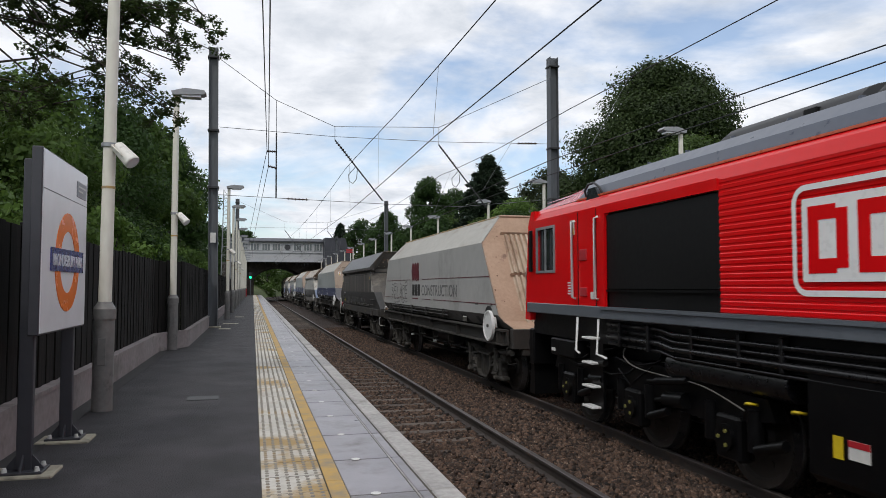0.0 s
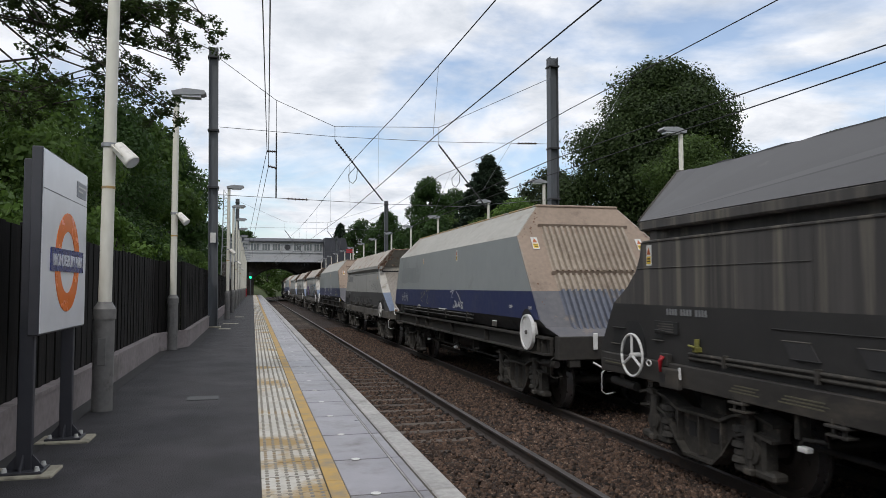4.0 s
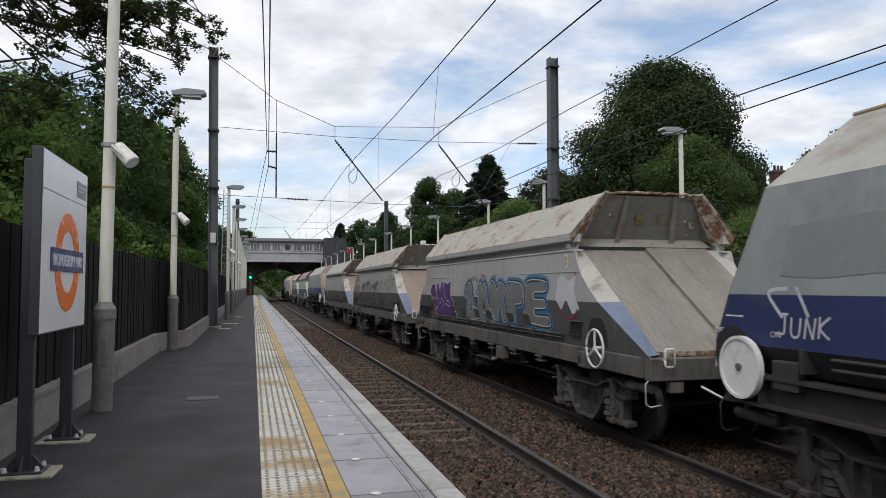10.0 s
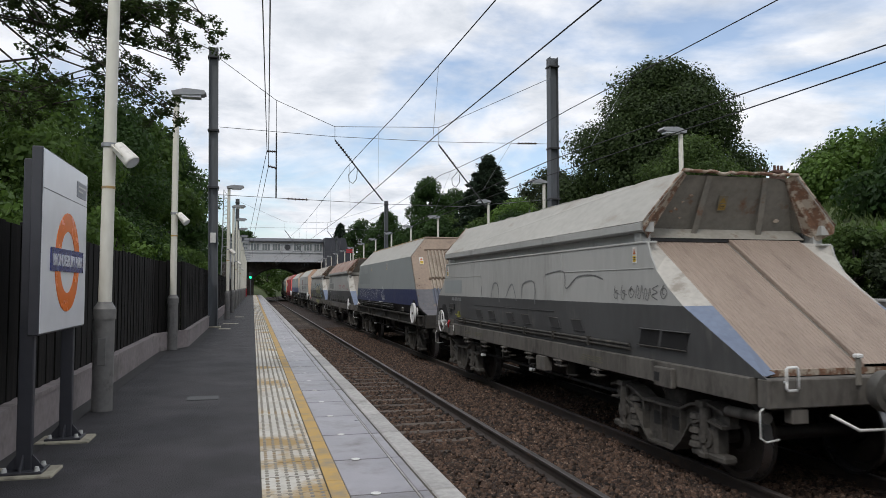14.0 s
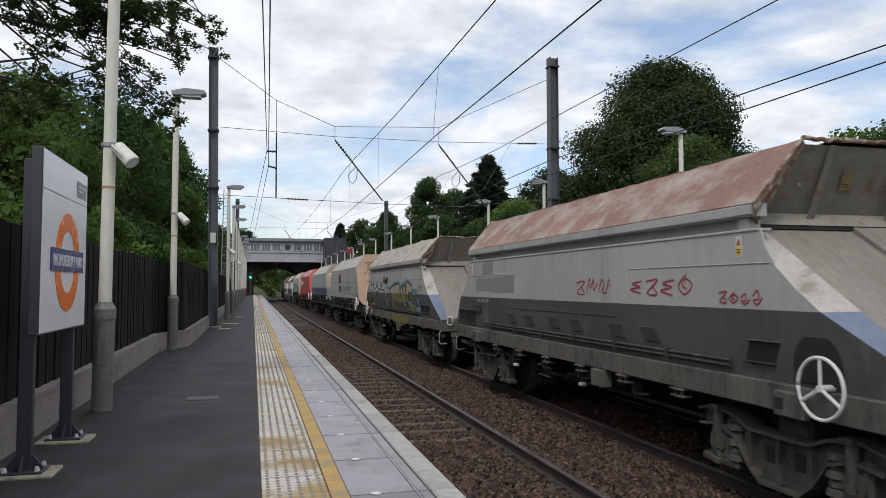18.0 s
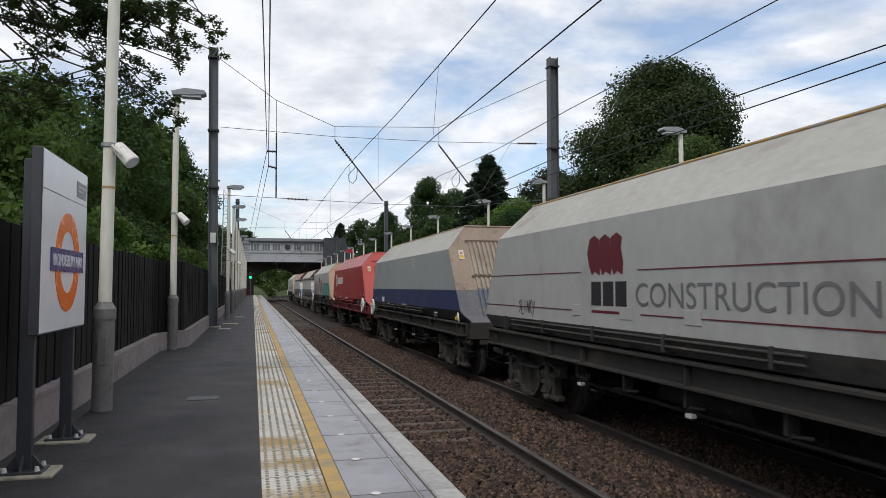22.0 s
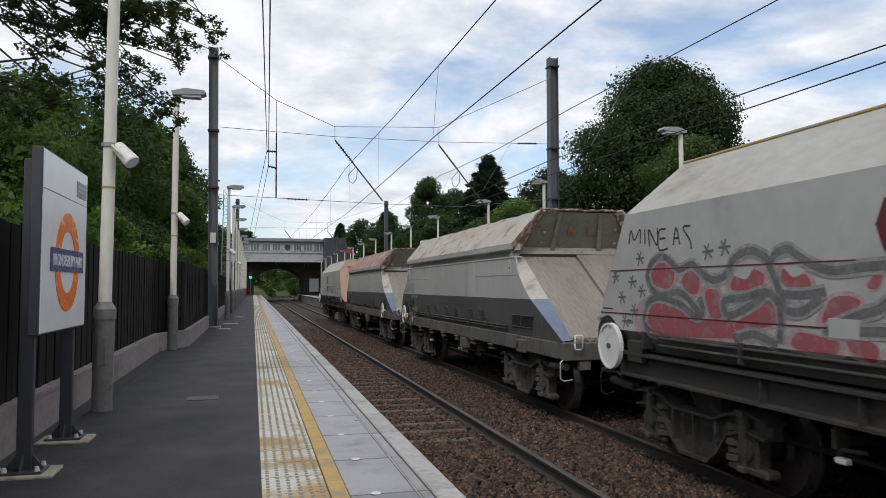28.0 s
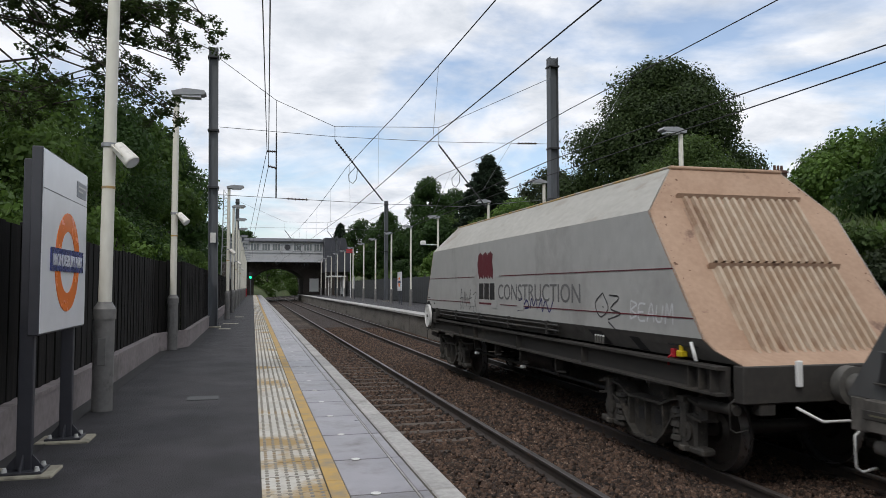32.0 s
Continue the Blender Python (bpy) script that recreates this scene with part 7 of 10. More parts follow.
        part("side_box", Geo().cbox(*sorted((s * 1.0, s * 1.28)), -1.9, -1.0, 1.0, 1.26, 0.02), LOCO_BLACK, w)
        part("box_marking", Geo().box(s * 1.284 - 0.003, s * 1.284 + 0.003, -1.2, -1.05, 1.06, 1.11), STICK_W, w)
    # two three-axle bogies
    for c in (-3.33, -17.4):
        b = new("bogie")
        b.parent = w
        b.location = (0, c, 0)
        for s in (-1, 1):
            g = Geo()
            g.prism([(-2.6, 0.78), (-2.5, 0.98), (-1.4, 1.00), (-1.1, 1.10), (1.1, 1.10), (1.4, 1.00), (2.5, 0.98), (2.6, 0.78), (1.5, 0.62), (0.6, 0.66), (-0.6, 0.66), (-1.5, 0.62)], 0, s * 1.02 - 0.07, s * 1.02 + 0.07)
            for y in (-1.95, 0, 1.95):
                g.cbox(*sorted((s * 0.98, s * 1.16)), y - 0.2, y + 0.2, 0.3, 0.75, 0.03)
                g.cyl((s * 1.14, y, 0.53), (s * 1.2, y, 0.53), 0.14, n=14)
                g.cyl((s * 1.08, y - 0.35, 0.45), (s * 1.08, y - 0.35, 0.85), 0.08, n=10)
                g.cyl((s * 1.08, y + 0.35, 0.45), (s * 1.08, y + 0.35, 0.85), 0.08, n=10)
                g.cyl((s * 1.18, y - 0.9, 0.62), (s * 1.18, y - 0.5, 0.5), 0.05, n=8)
            part("side_frame", g, LOCO_BLACK, b)
            g = Geo()
            for y in (-1.95, 0, 1.95):
                for k in range(3):
                    a = 2 * math.pi * k / 3
                    g.cyl((s * 1.2, y + 0.08 * math.cos(a), 0.53 + 0.08 * math.sin(a)), (s * 1.212, y + 0.08 * math.cos(a), 0.53 + 0.08 * math.sin(a)), 0.022, n=8)
            part("bolt_marks", g, SPRAY_OLIVE, b, "yellow paint marks")
            for y, z in ((-2.78, 1.24), (-2.42, 0.92), (-3.06, 0.94)):
                part("yellow_handle", Geo().tube([(s * 1.14, y, z), (s * 1.22, y + 0.01, z + 0.015), (s * 1.23, y + 0.04, z + 0.015), (s * 1.22, y + 0.08, z), (s * 1.14, y + 0.09, z - 0.01)], 0.015, n=8), LOCO_YEL, b)
            part("cable", Geo().tube([(s * 1.2, p.x, p.y) for p in curve_pts([(-2.3, 0.85), (-1.6, 1.0), (-0.8, 1.02), (-0.2, 1.05), (0.1, 1.15), (0.05, 1.28), (-0.15, 1.30)])], 0.010, n=6), PIPE, b, "loose grey cable")
        for s in (-1, 1):
            for k in range(7):
                ya, za = rng.uniform(-2.4, 1.6), rng.uniform(0.75, 1.25)
                yb = ya + rng.uniform(0.4, 1.1)
                part("hose", Geo().tube([(s * 1.05, ya, za + 0.1), (s * 1.17, ya + 0.05, za), (s * 1.19, (ya + yb) / 2, za - rng.uniform(0.02, 0.2)), (s * 1.17, yb - 0.05, za - 0.02), (s * 1.05, yb, za + 0.08)], 0.013, n=6), LOCO_BLACK, b)
            for y in (-1.0, 0.95):
                part("brake_cylinder", Geo().cyl((s * 1.13, y - 0.2, 0.78), (s * 1.13, y + 0.2, 0.74), 0.09, n=14).cyl((s * 1.13, y + 0.2, 0.74), (s * 1.13, y + 0.45, 0.70), 0.025, n=8), LOCO_BLACK, b)
                part("traction_damper", Geo().cyl((s * 1.21, y - 0.35, 1.02), (s * 1.21, y + 0.3, 0.94), 0.045, n=10).cyl((s * 1.21, y + 0.3, 0.94), (s * 1.21, y + 0.5, 0.92), 0.02, n=8), LOCO_BLACK, b)
        for y in (-1.95, 0, 1.95):
            ws = part("wheelset", WSET, None, b)
            ws.scale = (1, 1.15, 1.15)
            ws.location = (0, y, 0.53)
            wheelsets.append(ws)
    return w


LOCO = locomotive()

spec = "A B A B A B B B A B B A A R T B B A".split()
W = []
W.append(wagon_a("silver grey covered hopper wagon with maroon lining and a sandy end", GREY_E, COVER, PEACH, disc_front=True, lines=MAROON, skirt=SKIRT_E))
W.append(wagon_b("dark grimy hopper wagon streaked with dirt", DARK_B1, DARK_B2, COVER_DARK, CHUTE_D, sole=SOLE, wheel_rear=True, wing=CHUTE_D, wing_low=DARK_B2, tray=TRAY_DARK, rim=TRAY_DARK))
W.append(wagon_a("grey and blue covered hopper wagon with white tags", GREY_A, COVER, PEACH_G, rib=RIBS_G, low=BLUE_A, disc_front=True))
W.append(wagon_b("two-tone grey hopper wagon with a rusty cover", GREY_B1, GREY_B2, COVER_RUST, CHUTE, wheel_front=True))
W.append(wagon_a("grey and blue covered hopper wagon with large white tags", GREY_A, COVER, PEACH_G, rib=RIBS_G, low=BLUE_A, disc_rear=True))
W.append(wagon_b("grey hopper wagon with silver and blue graffiti letters", GREY_B1, GREY_B2, COVER_RUST, CHUTE, wheel_front=True))
W.append(wagon_b("grey hopper wagon with black looping graffiti", GREY_B1, GREY_B2, COVER_RUST, CHUTE_P, wheel_front=True))
W.append(wagon_b("two-tone grey hopper wagon with faint grey scrawl", GREY_B1, GREY_B2, COVER, CHUTE_P, wheel_rear=True))
W.append(wagon_a("grey and blue covered hopper wagon with a row of pale tags", GREY_A, COVER, PEACH_G, rib=RIBS_G, low=BLUE_A, disc_front=True))
W.append(wagon_b("grey hopper wagon with a rust red cover", GREY_B1, GREY_B2, COVER_RED, CHUTE, wheel_front=True, tray=TRAY))
W.append(wagon_b("grey hopper wagon with large yellow graffiti letters", GREY_B1, GREY_B2, COVER_RUST, CHUTE, wheel_rear=True))
W.append(wagon_a("silver grey covered hopper wagon with maroon lining and a sandy end", GREY_E, COVER, PEACH, disc_front=True, lines=MAROON, skirt=SKIRT_E))
W.append(wagon_a("clean grey and blue covered hopper wagon", GREY_A, COVER, PEACH_G, rib=RIBS_G, low=BLUE_A, disc_rear=True))
W.append(wagon_a("bright red covered hopper wagon", RED_A, RED_COVER, RED_END, rib=RED_END, lip=RED_END, disc_front=True, sole=mat("red_solebar", (0.21, 0.024, 0.028), (0.13, 0.022, 0.024), (0.05, 0.032, 0.03), s1=0.9, s2=10, rough=0.6), skirt=mat("red_skirt", (0.20, 0.02, 0.025), (0.12, 0.02, 0.022), (0.06, 0.03, 0.03), s1=0.8, s2=9, rough=0.6)))
W.append(wagon_a("silver grey covered hopper wagon covered in red graffiti", GREY_E, COVER, PEACH, disc_rear=True, lines=MAROON, skirt=SKIRT_E))
W.append(wagon_b("two-tone grey hopper wagon with a patched rusty cover", GREY_B1, GREY_B2, COVER_RUST, CHUTE, wheel_rear=True))
W.append(wagon_b("two-tone grey hopper wagon with a rust red cover", GREY_B1, GREY_B2, COVER_RED, CHUTE, wheel_front=True, tray=TRAY))
W.append(wagon_a("silver grey covered hopper wagon at the tail of the train", GREY_E, COVER, PEACH, disc_rear=True, lines=MAROON, skirt=SKIRT_E))
LENS = [A_LEN if c in "ART" else B_LEN for c in spec]
HEAD0 = [12.89]            # front headstock of each wagon at the start
for c in spec[:-1]:
    HEAD0.append(HEAD0[-1] + (14.48 if c in "ART" else 14.05))
for i, d in ((1, -0.34), (2, -0.14), (3, -0.31), (4, -0.25), (5, -0.33), (6, -0.14), (15, -0.18), (9, -0.06)):
    HEAD0[i] += d


def run(t):
    """How far the train has come after t seconds; it gathers a little speed after two thirds of the time."""
    return 7.62 * t + 0.048 * min(max(t - 19, 0), 5) ** 2 + 0.48 * max(t - 24, 0)


# ---------------------------------------------------------------- trees


def branch(g, p, q, r0, r1, wob=0.15, n=5):
    p, q = Vector(p), Vector(q)
    d = (q - p).length
    pts = [p.lerp(q, i / n) + Vector(rng.uniform(-1, 1, 3)) * d * wob * 0.2 * math.sin(math.pi * i / n) for i in range(n + 1)]
    g.tube(pts, [r0 + (r1 - r0) * i / n for i in range(n + 1)], n=6)
    return pts


def tree(x, y, z0, height, spread, leaves, size, material, trunk_h=0.35, clumps=26, label="broad leafy tree with a dense green crown", name="tree", depth=None, low=0.25, round_=0.6, sag=1.0):
    """Trunk, limbs to each clump, and a crown of many small leaves gathered in uneven clumps."""
    t = thing(name, label, "tree", "trees by the line", loc=(x, y, z0))
    g = Geo()
    top = Vector((0, 0, height * 0.72))
    pts = branch(g, (0, 0, -0.6), top, 0.02 * height + 0.06, 0.03, 0.2, 7)
    cs, rs = [], []
    dy = depth or spread
    for i in range(clumps):
        a = rng.uniform(0, 2 * math.pi)
        h = low + (1 - low) * (i + rng.uniform(0, 1)) / clumps
        prof = math.sin(math.pi * min(1, max(0.06, ((h - low) / (1 - low)) ** sag * 0.86 + 0.13))) ** round_
        rad = rng.uniform(0.25, 1.0) ** 0.5 * prof
        r = spread * (rng.uniform(0.24, 0.36) if clumps < 60 else rng.uniform(0.15, 0.26))
        c = Vector((math.cos(a) * rad * (spread - r * 0.7), math.sin(a) * rad * (dy - r * 0.7), height * h - r * 0.5))
        cs.append(c)
        rs.append(r)
        if i % 2 == 0:
            k = min(len(pts) - 1, max(1, int(len(pts) * min(0.95, h * 0.8))))
            branch(g, pts[k], c, 0.006 * height + 0.02, 0.012, 0.3, 4)
    part("trunk", g, BARK, t, "dark rough trunk and limbs")
    n = leaves
    which = rng.integers(0, clumps, n)
    d = rng.normal(size=(n, 3))
    d /= np.linalg.norm(d, axis=1)[:, None]
    rad = rng.uniform(0.35, 1.0, n) ** 0.45
    cen = np.array([list(c) for c in cs])[which]
    rr = np.array(rs)[which] * rad * rng.uniform(0.85, 1.2, n)
    p = cen + d * rr[:, None] * np.array([1, dy / spread, 0.8])
    u = np.cross(rng.normal(size=(n, 3)), d + rng.normal(size=(n, 3)) * 0.45 + np.array([0, 0, 0.35]))
    u /= np.linalg.norm(u, axis=1)[:, None]
    v = np.cross(u, d + rng.normal(size=(n, 3)) * 0.5)
    v /= np.linalg.norm(v, axis=1)[:, None] + 1e-6
    s = (size * rng.uniform(0.6, 1.4, n))[:, None]
    part("crown", quads("crown", p, u * s * 0.62, v * s * 0.75, material), None, t, "leafy crown")
    return t


def conifer(x, y, z0, height, spread, leaves, size, label="tall dark conifer on the bank"):
    t = thing("conifer", label, "tree", "trees by the line", loc=(x, y, z0))
    g = Geo()
    branch(g, (0, 0, -0.5), (0, 0, height * 0.98), 0.02 * height, 0.02, 0.02, 6)
    tips = []
    for i in range(130):
        h = 0.04 + 0.94 * i / 130
        a = i * 2.4 + rng.uniform(-0.3, 0.3)
        r = spread * (1 - h) ** 0.9 * rng.uniform(0.6, 1.15) + 0.12
        tip = Vector((math.cos(a) * r, math.sin(a) * r, height * h + r * 0.05))
        tips.append((Vector((0, 0, height * h + r * 0.25)), tip, r))
        if i % 3 == 0:
            branch(g, (0, 0, height * h + r * 0.2), tip, 0.04, 0.01, 0.1, 3)
    part("trunk", g, BARK, t)
    n = leaves
    wh = rng.integers(0, len(tips), n)
    k = rng.uniform(0.1, 1.0, n)
    a = np.array([list(q[0]) for q in tips])[wh]
    b = np.array([list(q[1]) for q in tips])[wh]
    p = a + (b - a) * k[:, None] + rng.normal(size=(n, 3)) * np.array([0.20, 0.20, 0.16]) * (height / 14)
    u = (b - a) / (np.linalg.norm(b - a, axis=1)[:, None] + 1e-6) + rng.normal(size=(n, 3)) * 0.5
    u /= np.linalg.norm(u, axis=1)[:, None]
    v = np.cross(u, rng.normal(size=(n, 3)))
    v /= np.linalg.norm(v, axis=1)[:, None] + 1e-6
    s = (size * rng.uniform(0.6, 1.3, n))[:, None]
    part("crown", quads("crown", p, u * s, v * s * 0.4, LEAF_C), None, t, "dark needled crown")


# row behind the left fence
for x, y, h, sp, nl, mm in ((-5.4, 15.5, 4.6, 2.5, 27000, LEAF_M), (-5.6, 21, 6.1, 2.8, 30000, LEAF_M), (-4.9, 27, 7.2, 2.8, 28000, LEAF_D),
                            (-5.2, 34, 8.2, 3.1, 26000, LEAF_M), (-5.6, 43, 9.6, 3.5, 24000, LEAF_D), (-6.2, 54, 11.3, 4.2, 22000, LEAF_D), (-8.5, 70, 12, 5, 14000, LEAF_M), (-9, 90, 11, 5, 12000, LEAF_D),
                            (-9.5, 18, 4.6, 3.4, 16000, LEAF_L), (-10, 28, 6.8, 4, 18000, LEAF_M)):
    tree(x, y, 0.6, h, sp, nl, 0.095 if y < 30 else 0.155, mm, low=0.05, clumps=50)
for i in range(16):
    tree(-3.2 + rng.uniform(-0.4, 0.2), 7.5 + i * 2.6, 0.2, rng.uniform(2.2, 3.0), 1.2, 4200, 0.082, (LEAF_M, LEAF_L, LEAF_D)[i % 3], low=0.0, clumps=16, label="tangled green shrub behind the fence", name="shrub")

# beyond the bridge
for dx, sy, h, sp in ((-10, 150, 7, 4), (-7, 172, 8, 4.5), (-4.5, 196, 9, 5), (9, 140, 5, 2.6), (12, 160, 7, 4), (10, 185, 7, 4.5), (-3, 262, 9, 7), (12, 240, 10, 6), (-12, 232, 11, 7)):
    px, py, _ = along(4.2 + dx, sy)
    tree(px, py, -0.6 if abs(dx) < 10 else 0.8, h, sp, 5000, 0.34, LEAF_D if sy % 4 else LEAF_M, low=0.0, clumps=26)
# far side
tree(28.7, 47, 4.4, 12.8, 9.1, 160000, 0.155, LEAF_OAK, low=0.06, clumps=150, round_=0.62, sag=0.68, label="large round dark green tree above the bank", depth=6)
tree(24.3, 37, 4.0, 5.7, 3.5, 42000, 0.105, LEAF_G, low=0.05, clumps=44, label="light green bushy tree on the bank", name="bushy_tree")
conifer(26.5, 82, 3.6, 13.0, 6.6, 52000, 0.25)
conifer(17.0, 150, 6.0, 8.0, 3.2, 9000, 0.4)
bank_trees = [(22, 92, 4.5, 11.0, 3.8, 20000, LEAF_D), (27.5, 98, 5, 10, 4.5, 16000, LEAF_D), (20.0, 80, 3.5, 6.0, 3.2, 14000, LEAF_D), (31, 75, 5, 9.5, 5, 20000, LEAF_M),
                               (24, 66, 4, 6.0, 3.6, 16000, LEAF_L), (20, 56, 3.2, 4.4, 3.2, 14000, LEAF_D), (18.5, 105, 4, 8.5, 3.2, 14000, LEAF_D), (17.5, 125, 4, 9, 3.5, 12000, LEAF_D)]
bank_trees += [(37, 62, 5.6, 7.5, 4.5, 18000, LEAF_D), (31, 33, 5.2, 4.2, 3.2, 14000, LEAF_D), (41, 45, 6, 6.0, 3.4, 24000, LEAF_D), (37.5, 33, 5.6, 5.0, 3.2, 22000, LEAF_D),
                               (25, 26, 4.2, 4.0, 3, 16000, LEAF_L), (21.5, 20, 3.8, 3.0, 2.6, 14000, LEAF_D), (-6, 128, 5, 7, 4, 9000, LEAF_D), (-2, 140, 6, 6, 3.6, 9000, LEAF_D), (12, 160, 5, 6, 4, 9000, LEAF_D),
                               (22, 185, 4, 9, 6, 9000, LEAF_D), (6, 210, 4, 9, 6, 9000, LEAF_D), (-6, 190, 4, 9, 6, 9000, LEAF_D), (40, 215, 2, 10, 8, 9000, LEAF_D)]
bank_trees += [(20.5, 97, 3.6, 6.0, 3.6, 15000, LEAF_D), (23.5, 88, 4.0, 6.2, 3.8, 15000, LEAF_G), (18.2, 112, 3.6, 6.0, 3.4, 12000, LEAF_G), (24.5, 76, 4.0, 5.0, 3.4, 14000, LEAF_G), (21.0, 70, 3.4, 4.0, 3.0, 12000, LEAF_D), (16.8, 104, 3.0, 5.0, 2.6, 9000, LEAF_D)]
for x, y, z, h, sp, nl, mm in bank_trees:
    tree(x, y, z - 0.4, h, sp, int(nl * (1.7 if x > 30 and y < 70 else 0.95 if y < 130 else 0.68)), 0.10 if x > 30 and y < 70 else 0.15 if y < 70 else 0.24 if y < 130 else 0.34, LEAF_B if x > 30 else mm, low=0.05, clumps=46 if y < 130 else 30)
for i in range(12):
    tree(14.2 + rng.uniform(0, 2.5), 14 + i * 7.5, 0.6 + rng.uniform(0, 0.8), rng.uniform(1.5, 2.8), 1.9, 6000, 0.15, (LEAF_L, LEAF_M, LEAF_D)[i % 3], low=0.0, clumps=14, label="low green shrub on the bank", name="shrub")


def bank_growth():
    """Rough grass and low growth on the bank beyond the opposite platform."""
    n = 60000
    x, y = 12.8 + rng.uniform(0, 1, n) ** 1.2 * 24, rng.uniform(6, 105, n)
    xs = [12.6, 13.6, 15.5, 18.5, 22, 27, 35, 50]
    hs = [-1.2, 0.3, 1.3, 2.9, 4.2, 5.3, 6.2, 6.8]
    z = np.interp(x, xs, hs) + rng.uniform(0, 0.35, n)
    d = rng.normal(size=(n, 3)) * np.array([0.5, 0.5, 0.25]) + np.array([0, 0, 1.0])
    d /= np.linalg.norm(d, axis=1)[:, None]
    v = np.cross(d, rng.normal(size=(n, 3)))
    v /= np.linalg.norm(v, axis=1)[:, None]
    s = (rng.uniform(0.12, 0.34, n))[:, None]
    tagged(part("bank_grass", quads("bank_grass", np.stack([x, y, z], -1), d * s, v * s * 0.22, GRASS), None), "rough tall grass on the bank", "grass", kind="stuff")


bank_growth()
for x, y, z, h, sp in ((21, 17, 3.9, 2.6, 2.4), (24, 22, 4.7, 3.4, 2.8), (27.5, 25.5, 5.3, 3.6, 3.0), (30, 22, 5.6, 4.2, 3.2), (20, 31, 3.6, 2.6, 2.4), (33, 29, 6.0, 4.0, 3.2), (23.5, 14, 4.6, 3.0, 2.6), (28, 17, 5.4, 4.0, 3.0)):
    tree(x, y, z - 0.5, h, sp, 15000, 0.115, (LEAF_G, LEAF_B, LEAF_B)[int(x) % 3], low=0.0, clumps=22, label="dense green bush on the bank", name="bush")

for i in range(9):
    tree(14.0 + rng.uniform(-0.3, 0.5), 12.2 + i * 1.25, 0.75, rng.uniform(1.75, 2.15), 1.15, 9000, 0.085, (LEAF_G, LEAF_B, LEAF_G)[i % 3], low=0.0, clumps=22, label="dense clipped-looking green hedge bush behind the fence", name="hedge_bush")


def overhang():
    """Near tree whose boughs hang over the platform's back."""
    t = thing("overhanging_tree", "near tree with dark leafy boughs hanging over the fence", "tree", loc=(-5.6, 9.4, 0.3))
    o = Vector((-5.6, 9.4, 0.3))
    g = Geo()
    tr = branch(g, (0, 0, -0.5), (0.6, 0.2, 6.6), 0.24, 0.10, 0.15, 6)
    sprays = []
    upper = [(-2.75, 4.38), (-2.49, 4.46), (-2.23, 4.37), (-1.97, 4.49), (-1.71, 4.42), (-1.44, 4.56), (-1.16, 4.51), (-0.92, 4.59), (-0.67, 4.52), (-0.62, 4.34), (-0.81, 4.26), (-0.95, 4.42), (-1.26, 4.35), (-1.5, 4.37), (-1.84, 4.3)]
    drooping = [(-0.84, 4.0), (-0.98, 3.96), (-1.09, 4.1), (-1.36, 3.9), (-1.22, 3.72), (-1.42, 3.54), (-1.25, 3.46), (-1.07, 3.4), (-1.17, 3.26), (-0.95, 3.33), (-0.88, 3.21)]
    lower = [(-2.69, 3.44), (-2.4, 3.46), (-2.12, 3.51), (-1.85, 3.5), (-1.86, 3.74), (-2.59, 3.2), (-2.24, 3.34)]
    for group, start, thick_, share in ((upper, 5, 0.030, 1.0), (drooping, 5, 0.020, 0.55), (lower, 3, 0.028, 0.5)):
        for i, (x, z) in enumerate(group):
            q = Vector((x, 9.2 + rng.uniform(-0.35, 0.35), z)) - o
            pts = branch(g, tr[start] + Vector((0, 0, rng.uniform(-0.4, 0.2))), q, thick_, 0.006, 0.6, 7)
            for j in (5, 6, 7):
                for k in range(4):
                    d = Vector(rng.normal(size=3) * np.array([0.13, 0.20, 0.085]))
                    sub = branch(g, pts[j], pts[j] + d * (1.2 if j > 5 else 0.9) * (0.75 if share < 0.6 else 1.0), 0.007, 0.0025, 0.3, 3)
                    sprays.append((sub[-1], share))
                    sprays.append((sub[-2], share * 0.7))
    part("trunk", g, BARK, t, "dark trunk and crooked boughs")
    n = 25000
    pool = np.array([list(p) for p, k in sprays])
    wgt = np.array([k for p, k in sprays])
    wh = rng.choice(len(pool), n, p=wgt / wgt.sum())
    p = pool[wh] + rng.normal(size=(n, 3)) * np.array([0.034, 0.05, 0.024])
    u = rng.normal(size=(n, 3)) * np.array([1, 1, 0.5])
    u /= np.linalg.norm(u, axis=1)[:, None]
    v = np.cross(u, rng.normal(size=(n, 3)) * np.array([0.4, 0.4, 1]))
    v /= np.linalg.norm(v, axis=1)[:, None]
    s = (0.0265 * rng.uniform(0.6, 1.3, n))[:, None]
    part("crown", quads("crown", p, u * s, v * s * 0.9, LEAF_OH), None, t, "dark hanging leaves")


overhang()

# ---------------------------------------------------------------- houses on the bank


